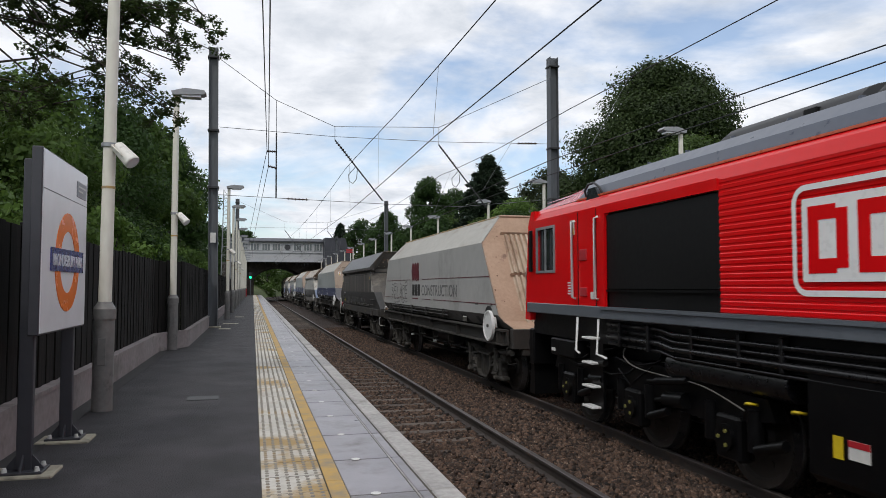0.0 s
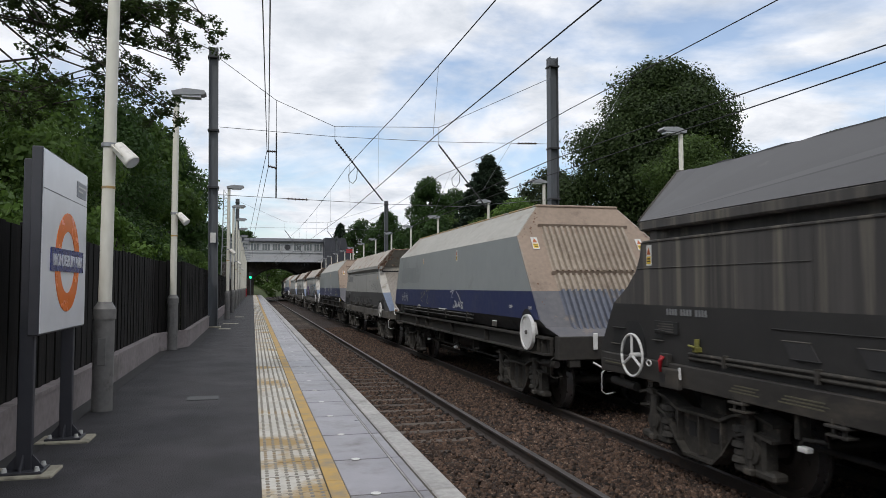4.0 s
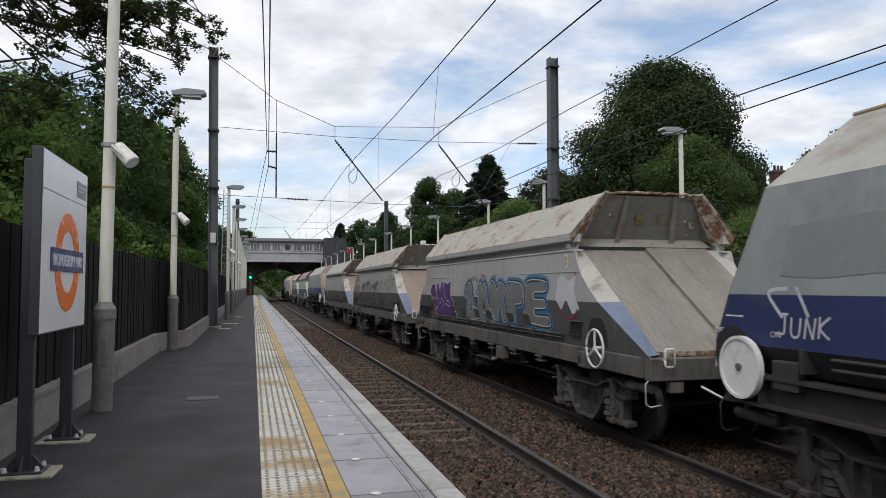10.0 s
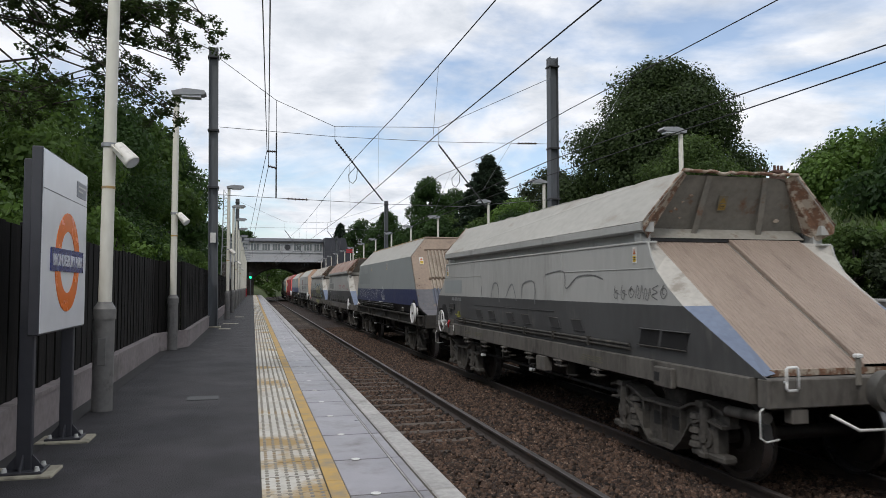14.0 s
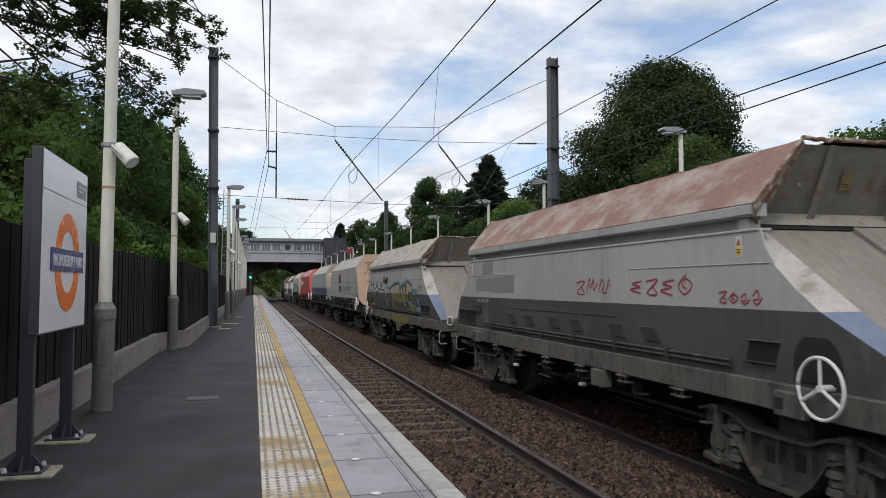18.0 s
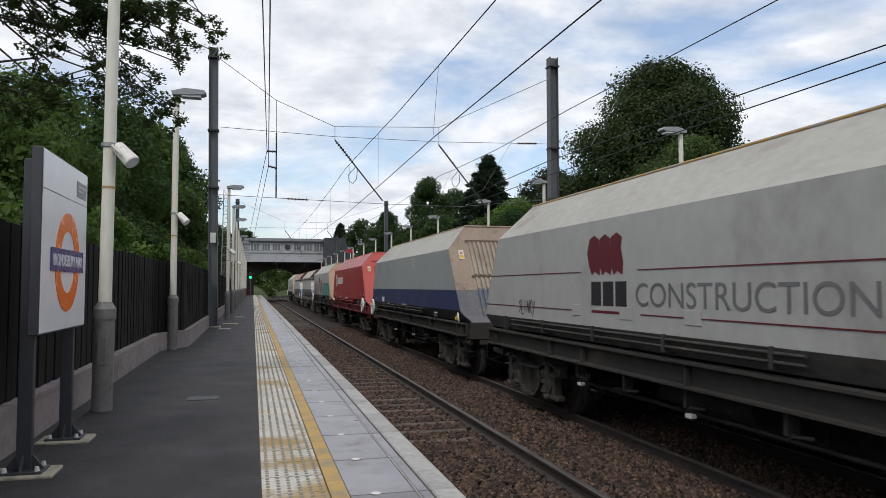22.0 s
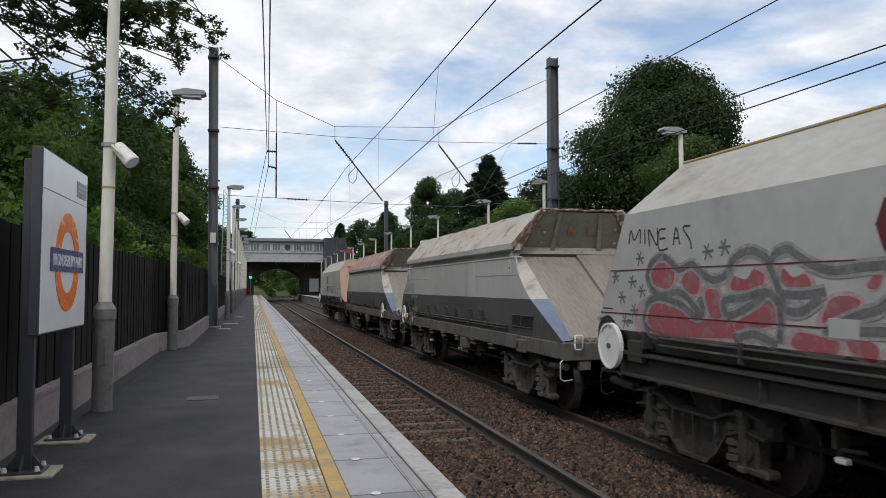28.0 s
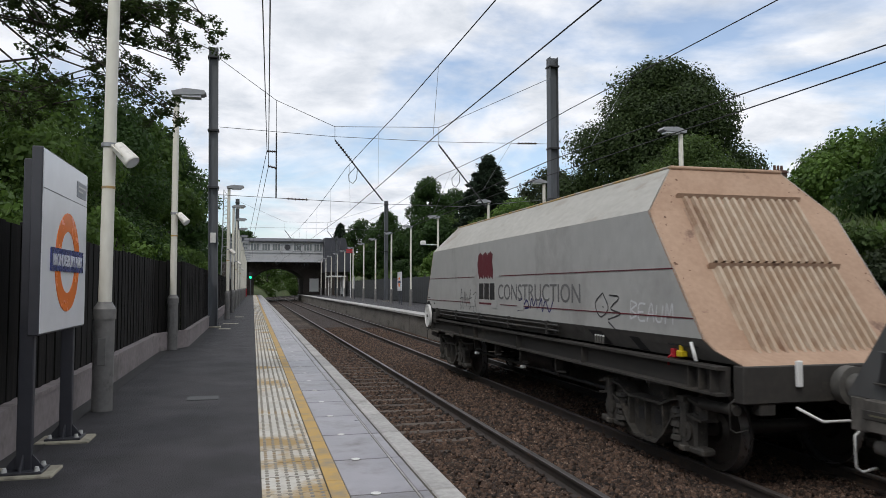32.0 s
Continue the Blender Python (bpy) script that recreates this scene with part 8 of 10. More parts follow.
def house(x, y, z, w, d, h, chimney):
    hs = thing("house", "red brick house with a slate roof and a tall chimney", "house", "houses on the bank", loc=(x, y, z))
    part("wall", Geo().box(-w / 2, w / 2, -d / 2, d / 2, -3, h), BRICK_RED, hs)
    part("roof", Geo().prism([(-d / 2 - 0.3, h), (0, h + d * 0.36), (d / 2 + 0.3, h)], 0, -w / 2 - 0.3, w / 2 + 0.3), SLATE, hs, "grey slate roof")
    for cx in chimney:
        c = part("chimney", Geo().cbox(cx - 0.7, cx + 0.7, -0.45, 0.45, h + d * 0.2, h + d * 0.36 + 1.5, 0.03).cbox(cx - 0.8, cx + 0.8, -0.55, 0.55, h + d * 0.36 + 1.2, h + d * 0.36 + 1.4, 0.03), BRICK_RED, hs, "brick chimney stack")
        for k in range(3):
            part("chimney_pot", Geo().cyl((cx - 0.4 + k * 0.4, 0, h + d * 0.36 + 1.5), (cx - 0.4 + k * 0.4, 0, h + d * 0.36 + 2.0), 0.15, 0.12, n=10), BRICK_RED, c)
    for k in range(3):
        wx = -w / 2 + w * (k + 0.5) / 3
        wn_ = part("window", Geo().box(wx - 0.6, wx + 0.6, -d / 2 - 0.05, -d / 2 + 0.02, h - 2.2, h - 0.5), WHITE, hs)
        part("pane", Geo().box(wx - 0.5, wx + 0.5, -d / 2 - 0.08, -d / 2 - 0.051, h - 2.1, h - 0.6), WIN_DARK, wn_)


house(52.0, 62, 6.3, 9.6, 6, 2.7, (-4.4, -2.0))
house(62, 52, 6.3, 10, 8, 5.0, (-4.0, 3))


def lattice_mast():
    """Slender steel lattice mast behind the fence, far along the platform."""
    t = thing("lattice_mast", "slender grey steel lattice mast behind the platform fence", "mast", loc=(-2.75, 80, 2.0))
    h, n = 9.3, 11
    hw = lambda z: 0.50 - 0.20 * z / h
    for sx in (-1, 1):
        for sy in (-1, 1):
            part("leg", Geo().cyl((sx * hw(0), sy * hw(0), -2.5), (sx * hw(h), sy * hw(h), h), 0.035, n=6), STEEL_GREY, t)
    for k in range(n):
        z0, z1 = h * k / n, h * (k + 1) / n
        a, b = hw(z0), hw(z1)
        g = Geo()
        for p, q in (((-a, -a), (a, -a)), ((a, -a), (a, a)), ((a, a), (-a, a)), ((-a, a), (-a, -a))):
            g.cyl((p[0], p[1], z0), (q[0], q[1], z0), 0.018, n=5)
            g.cyl((p[0], p[1], z0), (q[0] * b / a, q[1] * b / a, z1), 0.014, n=5)
        part("bracing", g, STEEL_GREY, t)


lattice_mast()


def far_fence():
    """Dark palisade along the back of the opposite platform."""
    f = thing("platform_fence", "dark steel fence along the back of the opposite platform", "fence", kind="structure")
    g = Geo().box(11.985, 12.03, 13.3, 112, 0.3, 0.4).box(11.985, 12.03, 13.3, 112, 1.25, 1.35).box(11.985, 12.03, 13.3, 112, 1.72, 1.94)
    part("fence_rail", g, FENCE_R, f)
    near_b = Geo().cbox(-0.02, 0.02, -0.118, 0.118, 0.04, 1.97, 0.006).mesh("fence_board", FENCE_R)
    far_b = Geo().cbox(-0.02, 0.02, -0.32, 0.32, 0.04, 1.95, 0.006).mesh("fence_panel", FENCE_R)
    for i in range(120):
        p = part("fence_board", near_b, None, f)
        p.location = (11.96 + rng.uniform(-0.004, 0.004), 13.45 + i * 0.265, rng.uniform(-0.012, 0.012))
    for i in range(100):
        p = part("fence_panel", far_b, None, f)
        p.location = (11.96, 45.5 + i * 0.665, 0)
    for i in range(33):
        part("fence_post", Geo().box(12.02, 12.12, 13.32 + i * 3.0, 13.42 + i * 3.0, -0.1, 2.05), FENCE_R, f)
    wl = Geo().box(12.14, 12.34, -10, 112, -0.2, 0.92).cbox(12.11, 12.37, -10, 112, 0.92, 0.98, 0.01, 1)
    tagged(part("retaining_wall", wl, (CONC_OLD, COPING)), "low concrete wall with a pale coping below the bank", "wall", kind="structure")
    pf = thing("paling_fence", "weathered grey wooden paling fence on the grassy bank", "fence")
    pale = Geo().prism([(-0.04, -0.4), (0.04, -0.4), (0.04, 0.78), (0.0, 0.84), (-0.04, 0.78)], 0, -0.012, 0.012).mesh("pale", PALING)
    for i in range(24):
        y = 22.9 + i * 0.17
        part("pale", pale, None, pf).location = (18.0 + rng.uniform(-0.01, 0.01), y, 2.56 + rng.uniform(-0.03, 0.03))
    for z in (2.72, 3.12):
        part("fence_rail", Geo().cbox(18.015, 18.06, 22.8, 27.0, z, z + 0.09, 0.005), PALING, pf)
    for i in range(3):
        part("fence_post", Geo().cbox(18.06, 18.16, 22.85 + i * 2.0, 22.95 + i * 2.0, 1.9, 3.40, 0.01), PALING, pf)
    s = thing("shelter", "small white waiting shelter near the stairs", "shelter", loc=(10.6, 98, 0))
    for dx in (-0.8, 0.8):
        for dy in (-1.6, 1.6):
            part("post", Geo().box(dx - 0.06, dx + 0.06, dy - 0.06, dy + 0.06, 0, 2.5), WHITE, s)
    part("roof", Geo().cbox(-1.1, 1.1, -2, 2, 2.5, 2.65, 0.03), WHITE, s)
    part("back_panel", Geo().box(0.85, 0.9, -1.6, 1.6, 0.3, 2.4), STICK_W, s)
    rs = thing("red_notice", "small red notice on a pole by the bridge", "sign", loc=(10.2, 80, 0))
    part("pole", Geo().cyl((0, 0, 0), (0, 0, 5.3), 0.05), WHITE, rs)
    part("panel", Geo().cbox(-0.5, 0.35, -0.05, 0.05, 4.9, 5.3, 0.01), RED_SIGN, rs)


far_fence()

# ---------------------------------------------------------------- lettering, stickers and graffiti on the wagons
FACE = Matrix(((0, 0, -1, 0), (-1, 0, 0, 0), (0, 1, 0, 0), (0, 0, 0, 1)))


def lettering(w, text, y_left, z, high, wide, material, x=-1.3245, label=""):
    me = words(text, high * 1.38, material, 0.001)
    k = max(v.co.x for v in me.vertices)
    o = part("lettering", me, None, w, label)
    o.matrix_local = Matrix.Translation((x, y_left, z)) @ FACE @ Matrix.Diagonal((wide / k, 1, 1, 1))


def sole_x(z):
    """Face of a chute wagon's solebar."""
    return -1.329


BENDS = {a_side_x: 1.51, b_side_x: 1.84, sole_x: 5.0}


def on_side(y, z, fx):
    """Paint stays within the outline of a chute wagon's side."""
    if fx is b_side_x:
        zz = min(max(z, 1.21), 2.57)
        y = min(max(y, b_end_y(zz, 2) + 0.02), b_end_y(zz, 3) - 0.02)
    return y, z


def spray(w, box, strokes, width, material, fx, name="graffiti", label="", lift=0.0):
    """Strokes drawn in a unit square, laid into box (y at the left, y at the right, bottom, top) of the near side; each stroke is a piece of its own."""
    yl, yr, z0, z1 = box
    for st in strokes:
        g = Geo()
        pts = [on_side(yl + (yr - yl) * u, z0 + (z1 - z0) * v, fx) for u, v in st]
        stroke(g, curve_pts(pts, 7) if len(st) > 2 else curve_pts([pts[0], tuple((Vector(pts[0]) + Vector(pts[1])) / 2), pts[1]], 4), width, lambda z: fx(z) - lift)
        part(name, g, material, w, label)


def cut(pts, z, keep_above):
    """The part of an outline above or below z."""
    out = []
    for a, b in zip(pts, pts[1:] + pts[:1]):
        ina, inb = (a[1] >= z) == keep_above, (b[1] >= z) == keep_above
        if ina:
            out.append(a)
        if ina != inb:
            t = (z - a[1]) / (b[1] - a[1])
            out.append((a[0] + (b[0] - a[0]) * t, z))
    return out


def rounded_off(poly):
    """A closed outline with its corners drawn round."""
    p = list(poly)
    q = curve_pts([p[-1]] + p + [p[0], p[1]], 4)
    return [(v.x, v.y) for v in q[4:-5]]


def fill(w, box, polys, material, fx, lift=0.0, name="graffiti_fill", label=""):
    yl, yr, z0, z1 = box
    for poly in polys:
        g = Geo()
        if len(poly) < 9:
            poly = [(a[0] + (b[0] - a[0]) * k / 8, a[1] + (b[1] - a[1]) * k / 8) for a, b in zip(poly, poly[1:] + poly[:1]) for k in range(8)]
        pts = [on_side(yl + (yr - yl) * u, z0 + (z1 - z0) * v, fx) for u, v in poly]
        for above in (True, False):
            c = cut(pts, BENDS[fx], above)
            if len(c) > 2:
                tri = geometry.tessellate_polygon([[Vector((a, b, 0)) for a, b in c]])
                g.add([(fx(b if above else min(b, BENDS[fx] - 1e-4)) - lift, a, b) for a, b in c], [tuple(t) for t in tri])
        part(name, g, material, w, label)


LOOPS = [[(0, 0.1), (0.2, 0.9), (0.5, 0.5), (0.3, 0.2), (0.7, 0.1), (0.9, 0.9), (1.1, 0.4)],
    [(0, 0.6), (0.4, 1), (0.6, 0.4), (0.1, 0.3), (0.5, 0), (1.0, 0.5)],
    [(0.9, 0.9), (0.1, 0.7), (0.8, 0.5), (0.0, 0.3), (0.9, 0.05)],
    [(0.0, 0.5), (1.0, 0.55), (0.3, 0.0), (0.5, 1.0), (0.8, 0.05)],
    [(0.5, 1), (0.02, 0.5), (0.5, 0.1), (0.96, 0.5), (0.5, 0.8), (0.3, 0.5), (0.6, 0.35)]]
LOOPS += [[(0, 0), (0.2, 1), (0.35, 0.3), (0.6, 0.95), (0.7, 0.2), (1.1, 0.7)],
    [(0.1, 1), (0.0, 0.2), (0.5, 0), (0.6, 0.6), (0.2, 0.5), (1.0, 0.3)],
    [(0.0, 0.8), (0.9, 0.9), (0.2, 0.1), (1.0, 0.0), (0.6, 0.5)]]


def scrawl(n, seed, slant=0.12):
    """A row of letter-like loops that spell nothing."""
    r = random.Random(seed)
    out = []
    for i in range(n):
        sh = r.choice(LOOPS)
        hgt, base = r.uniform(0.7, 1.0), r.uniform(0, 0.12)
        out.append([((i + 0.08 + 0.8 * u + slant * v) / n, base + hgt * v) for u, v in sh])
    return out


LETTERS = {"P": [[(0, 0), (0, 1)], [(0, 1), (0.9, 0.85), (0.1, 0.45)]], "E": [[(0.8, 1), (0, 0.95), (0.05, 0.05), (0.85, 0)], [(0, 0.5), (0.6, 0.52)]],
    "L": [[(0.1, 1), (0, 0.05), (0.8, 0)]], "A": [[(0, 0), (0.45, 1), (0.85, 0)], [(0.2, 0.4), (0.7, 0.4)]], "C": [[(0.8, 0.9), (0.2, 0.95), (0.0, 0.4), (0.3, 0.0), (0.85, 0.15)]],
    "S": [[(0.8, 0.95), (0.1, 0.8), (0.7, 0.45), (0.05, 0.05)]], "I": [[(0.3, 1), (0.25, 0)]], "N": [[(0, 0), (0.1, 1)], [(0.1, 1), (0.65, 0)], [(0.65, 0), (0.8, 1)]], "K": [[(0.05, 1), (0, 0)], [(0.8, 1), (0.1, 0.5), (0.8, 0)]],
    "Y": [[(0, 1), (0.35, 0.5)], [(0.8, 1), (0.1, -0.15)]], "7": [[(0, 0.95), (0.75, 1), (0.4, 0)], [(0.1, 0.5), (0.75, 0.5)]], "1": [[(0.1, 0.7), (0.45, 1), (0.45, 0)]], "2": [[(0, 0.8), (0.5, 1), (0.6, 0.6), (0, 0.0), (0.8, 0.05)]],
    "D": [[(0.05, 0), (0, 1)], [(0, 1), (0.85, 0.6), (0.05, 0)]], "R": [[(0, 0), (0, 1)], [(0, 1), (0.8, 0.8), (0.1, 0.5), (0.8, 0)]], "U": [[(0, 1), (0.05, 0.1), (0.6, 0.05), (0.75, 1)]], "J": [[(0.2, 1), (0.8, 1)], [(0.55, 1), (0.5, 0.1), (0.0, 0.1)]],
    "B": [[(0, 0), (0, 1)], [(0, 1), (0.8, 0.8), (0.1, 0.5), (0.85, 0.25), (0, 0)]], "M": [[(0, 0), (0.1, 1), (0.4, 0.4), (0.7, 1), (0.85, 0)]], " ": []}


def tag(text, seed=1, slant=0.1):
    """Hand-sprayed letters of a word, in a unit square."""
    r = random.Random(seed)
    n, out = len(text), []
    for i, ch in enumerate(text):
        b, h = r.uniform(-0.05, 0.08), r.uniform(0.85, 1.05)
        out += [[((i + 0.06 + 0.92 * u + slant * v) / n, b + h * v) for u, v in st] for st in LETTERS[ch]]
    return out


def emblem(w, yl, yr, z0, z1):
    """Plain maroon emblem of three leaning shapes."""
    ps = []
    for k in range(3):
        o = k * 0.30
        ps.append([(o + 0.02, 0.55), (o + 0.10, 0.90), (o + 0.24, 0.98), (o + 0.38, 0.86), (o + 0.34, 0.62), (o + 0.40, 0.30), (o + 0.38, 0.0), (o + 0.24, 0.10), (o + 0.16, 0.0), (o + 0.08, 0.22)])
    fill(w, (yl, yr, z0, z1), ps, MAROON, a_side_x, 0.0, "emblem", "maroon painted emblem")


def company(w):
    emblem(w, 8.42, 7.36, 2.20, 2.76)
    for k in range(3):
        y = 8.28 - k * 0.35
        part("name_bar", Geo().box(-1.3245, -1.3205, y - 0.29, y, 1.80, 2.12), BLACKPAINT, w, "plain black bar of a company name")
    part("underline", Geo().box(-1.3245, -1.3205, 7.27, 8.27, 1.70, 1.735), MAROON, w, "maroon underline")
    lettering(w, "CONSTRUCTION", 7.08, 1.82, 0.29, 3.66, GREYPAINT, label="grey painted capital letters")


def stickers_a(w):
    warning_plate(w, 5.5, 2.76, -1.3245, 0.25)
    warning_plate(w, 8.9, 2.74, -1.3245, 0.15)
    for s in (-1, 1):
        m = Matrix.Translation((s * 1.02, 1.42, 2.82)) @ Matrix.Rotation(radians(-36), 4, "X") @ Matrix.Rotation(radians(90), 4, "Z")
        warning_plate(w, 0, 0, 0, 0.26, m)
    part("data_print", Geo().box(a_side_x(1.5) - 0.006, a_side_x(1.5), 9.3, 9.75, 1.47, 1.49).box(a_side_x(1.5) - 0.006, a_side_x(1.5), 9.3, 9.65, 1.52, 1.54).box(a_side_x(1.5) - 0.006, a_side_x(1.5), 6.4, 7.2, 1.50, 1.53), STICK_W, w, "small unreadable print")


for w, c in zip(W, spec):
    if c in "ART" and w not in (W[0], W[11], W[17], W[14]):
        stickers_a(w)
for k in (0, 11, 17):
    company(W[k])
for k in (0, 13, 2):
    lettering(W[k], "OFF", 1.95, 1.67, 0.06, 0.20, BLACKPAINT if k == 0 else STICK_W, label="small painted word")
    lettering(W[k], "ON", 0.98, 1.67, 0.06, 0.15, BLACKPAINT if k == 0 else STICK_W, label="small painted word")

PAINTED_OUT = mat("painted_out_grey", (0.262, 0.281, 0.281), (0.232, 0.250, 0.250), (0.285, 0.305, 0.305), s1=1.2, s2=8, rough=0.5)
PATCH_OUTLINE = [[(0.0, 0.05), (0.2, 0.0), (0.45, 0.08), (0.7, 0.02), (0.97, 0.06), (1.0, 0.5), (0.96, 0.82), (0.86, 0.98), (0.6, 0.93), (0.4, 1.0), (0.2, 0.95), (0.06, 0.9), (0.03, 0.5)]]
# first wagon
spray(W[0], (11.60, 8.95, 1.62, 2.12), tag("PELACE", 3), 0.135, SPRAY_BLACK, a_side_x, label="black outline of graffiti letters")
spray(W[0], (11.60, 8.95, 1.62, 2.12), tag("PELACE", 3), 0.088, GREY_E, a_side_x, label="pale inside of graffiti letters", lift=0.003)
# dark wagon: rusty white flake on the chute
rf = random.Random(77)
for cx, cz, rx, rz in ((-0.35, 2.28, 0.22, 0.16), (0.35, 2.22, 0.30, 0.20), (-0.1, 2.05, 0.14, 0.10)):
    ring_ = []
    for k in range(26):
        an, ra = 2 * math.pi * k / 26, rf.uniform(0.45, 1.15)
        z = cz + rz * ra * math.sin(an)
        ring_.append((cx + rx * ra * math.cos(an), 0.24 + 2.12 * (z - 1.25) / 1.365 - (0.045 if cx < 0.2 else 0.09) * 0.54, z + (0.012 if cx < 0.2 else 0.045) * 0.84))
    part("crust", plate(ring_, (0, -0.008, 0.012)), SAND_CRUST, W[1], "pale crust of dried stone dust")
part("bare_flake", plate([(-1.312, 1.40, 1.86), (-1.312, 1.98, 1.86), (-1.312, 1.98, 2.30), (-1.312, 1.86, 2.22), (-1.312, 1.62, 2.02)], (0.006, 0, 0)), WING, W[1], "pale patch of bare plate")
# third wagon
spray(W[2], (11.9, 10.95, 1.62, 1.90), scrawl(4, 8), 0.022, SPRAY_WHITE, a_side_x, label="white tag")
spray(W[2], (6.1, 5.1, 1.66, 1.96), [[(0, 0.9), (0.3, 1.0), (0.15, 0.55), (0.55, 0.1)], [(0.52, 0.95), (0.75, 0.6), (0.95, 0.1)]] + [[(u * 0.9 + 0.2, v * 0.5 - 0.3) for u, v in st] for st in scrawl(4, 12)], 0.03, SPRAY_WHITE, a_side_x, label="white tag")
spray(W[2], (9.3, 8.3, 1.60, 2.0), scrawl(3, 21), 0.016, SPRAY_PALE, a_side_x, label="faint yellow tag")
lettering(W[2], "HOA", 9.55, 1.52, 0.06, 0.24, STICK_W, x=a_side_x(1.55) - 0.004, label="small white class letters")
fill(W[2], (12.0, 9.4, 2.15, 2.62), PATCH_OUTLINE, PAINTED_OUT, a_side_x, name="painted_patch", label="darker painted-over patch")
# fifth wagon
spray(W[4], (9.45, 8.40, 1.62, 2.02), [[(0.22, 0.85), (0.05, 0.8), (0.05, 0.1), (0.22, 0.15)], [(0.28, 0), (0.30, 0.9), (0.44, 0.9), (0.46, 0)], [(0.52, 0), (0.52, 0.85), (0.62, 0.9), (0.66, 0.1), (0.70, 0.9), (0.78, 0.8), (0.78, 0)], [(0.84, 0.5), (0.98, 0.55), (0.95, 0.9), (0.84, 0.7), (0.84, 0.1), (1.0, 0.05)]], 0.035, SPRAY_WHITE, a_side_x, label="white bubble tag")
spray(W[4], (5.62, 4.78, 1.63, 2.10), [[(0.16, 0.9), (0.03, 0.85), (0.03, 0.05), (0.18, 0.08)], [(0.22, 0), (0.24, 0.92), (0.36, 0.92), (0.38, 0)], [(0.43, 0), (0.43, 0.9), (0.52, 0.95), (0.55, 0.1), (0.60, 0.95), (0.70, 0.85), (0.70, 0)], [(0.76, 0.5), (0.95, 0.55), (0.92, 0.95), (0.76, 0.75), (0.76, 0.05), (0.98, 0.02)]], 0.040, SPRAY_WHITE, a_side_x, label="large white bubble tag")
spray(W[4], (6.85, 6.2, 1.72, 1.98), scrawl(4, 5), 0.016, SPRAY_PALE, a_side_x, label="faint yellow tag")
spray(W[4], (12.15, 11.50, 1.62, 1.80), tag("JUNK", 6), 0.022, SPRAY_WHITE, a_side_x, label="thin white tag")
spray(W[4], (12.25, 11.75, 1.78, 2.05), [[(0.5, 0.95), (0.0, 0.8), (0.35, 0.0)], [(0.7, 1.0), (0.98, 0.05)]], 0.035, SPRAY_WHITE, a_side_x, label="two loose white strokes")
spray(W[4], (3.0, 1.7, 1.60, 2.02), [[(0, 0.9), (0.2, 1), (0.1, 0.5), (0.4, 0.4)], [(0.5, 1.0), (0.65, 0.3)]] + [[(u, v * 0.3 - 0.1) for u, v in st] for st in scrawl(4, 7)], 0.035, SPRAY_PALE, a_side_x, label="pale yellow tag")
fill(W[4], (12.1, 9.6, 2.12, 2.62), PATCH_OUTLINE, PAINTED_OUT, a_side_x, name="painted_patch", label="painted-over patch")

ONE11 = (0.0, 1.0, 0.0, 1.0)
# sixth wagon: purple piece, silver letters with a blue halo, pink and white cloud
PURPLE = [[(11.08, 1.96), (10.75, 2.13), (10.52, 2.09), (10.39, 1.85), (10.34, 2.05), (10.23, 2.17), (10.08, 2.05), (10.0, 1.96), (9.93, 2.13), (9.75, 2.19), (9.64, 2.05), (9.6, 2.18), (9.3, 2.13), (8.99, 2.19), (9.03, 1.98), (8.97, 1.81), (8.77, 1.71), (8.75, 1.58), (8.48, 1.33), (8.98, 1.32), (9.93, 1.34), (10.4, 1.35), (10.58, 1.52), (10.86, 1.76)]]
fill(W[5], ONE11, PURPLE, SPRAY_PURPLE, b_side_x, label="purple graffiti letters")
spray(W[5], ONE11, [p + [p[0]] for p in PURPLE] + [[(10.39, 1.85), (10.09, 1.62), (9.84, 1.78), (9.69, 1.64), (9.97, 1.47)],
    [(9.64, 2.05), (9.46, 1.76), (9.17, 1.7), (9.14, 1.59), (9.53, 1.65)],
    [(10.53, 1.46), (10.35, 1.57), (10.26, 1.46)],
    [(8.7, 1.95), (8.49, 2.02), (8.29, 1.97), (8.18, 1.88)]], 0.022, SPRAY_WHITE, b_side_x, label="white outline", lift=0.003)
SILVER = [[(7.75, 1.81), (7.77, 1.87), (7.73, 2.01), (7.44, 2.15), (7.26, 2.07), (7.21, 1.88), (7.17, 1.83), (7.09, 1.68), (7.24, 1.63), (7.32, 1.68), (7.43, 1.79), (7.4, 1.51), (7.18, 1.62), (6.97, 1.62), (6.86, 1.55), (6.82, 1.42), (7.02, 1.38), (7.49, 1.34), (7.68, 1.46), (7.59, 1.8)],
    [(6.9, 1.86), (6.65, 2.13), (6.54, 2.09), (6.48, 1.96), (6.42, 2.09), (6.34, 2.13), (6.2, 2.04), (6.16, 1.83), (6.15, 1.74), (6.0, 1.59), (5.8, 1.41), (5.91, 1.32), (6.15, 1.33), (6.3, 1.51), (6.48, 1.53), (6.43, 1.36), (6.71, 1.33), (6.84, 1.55), (6.77, 1.82)]]
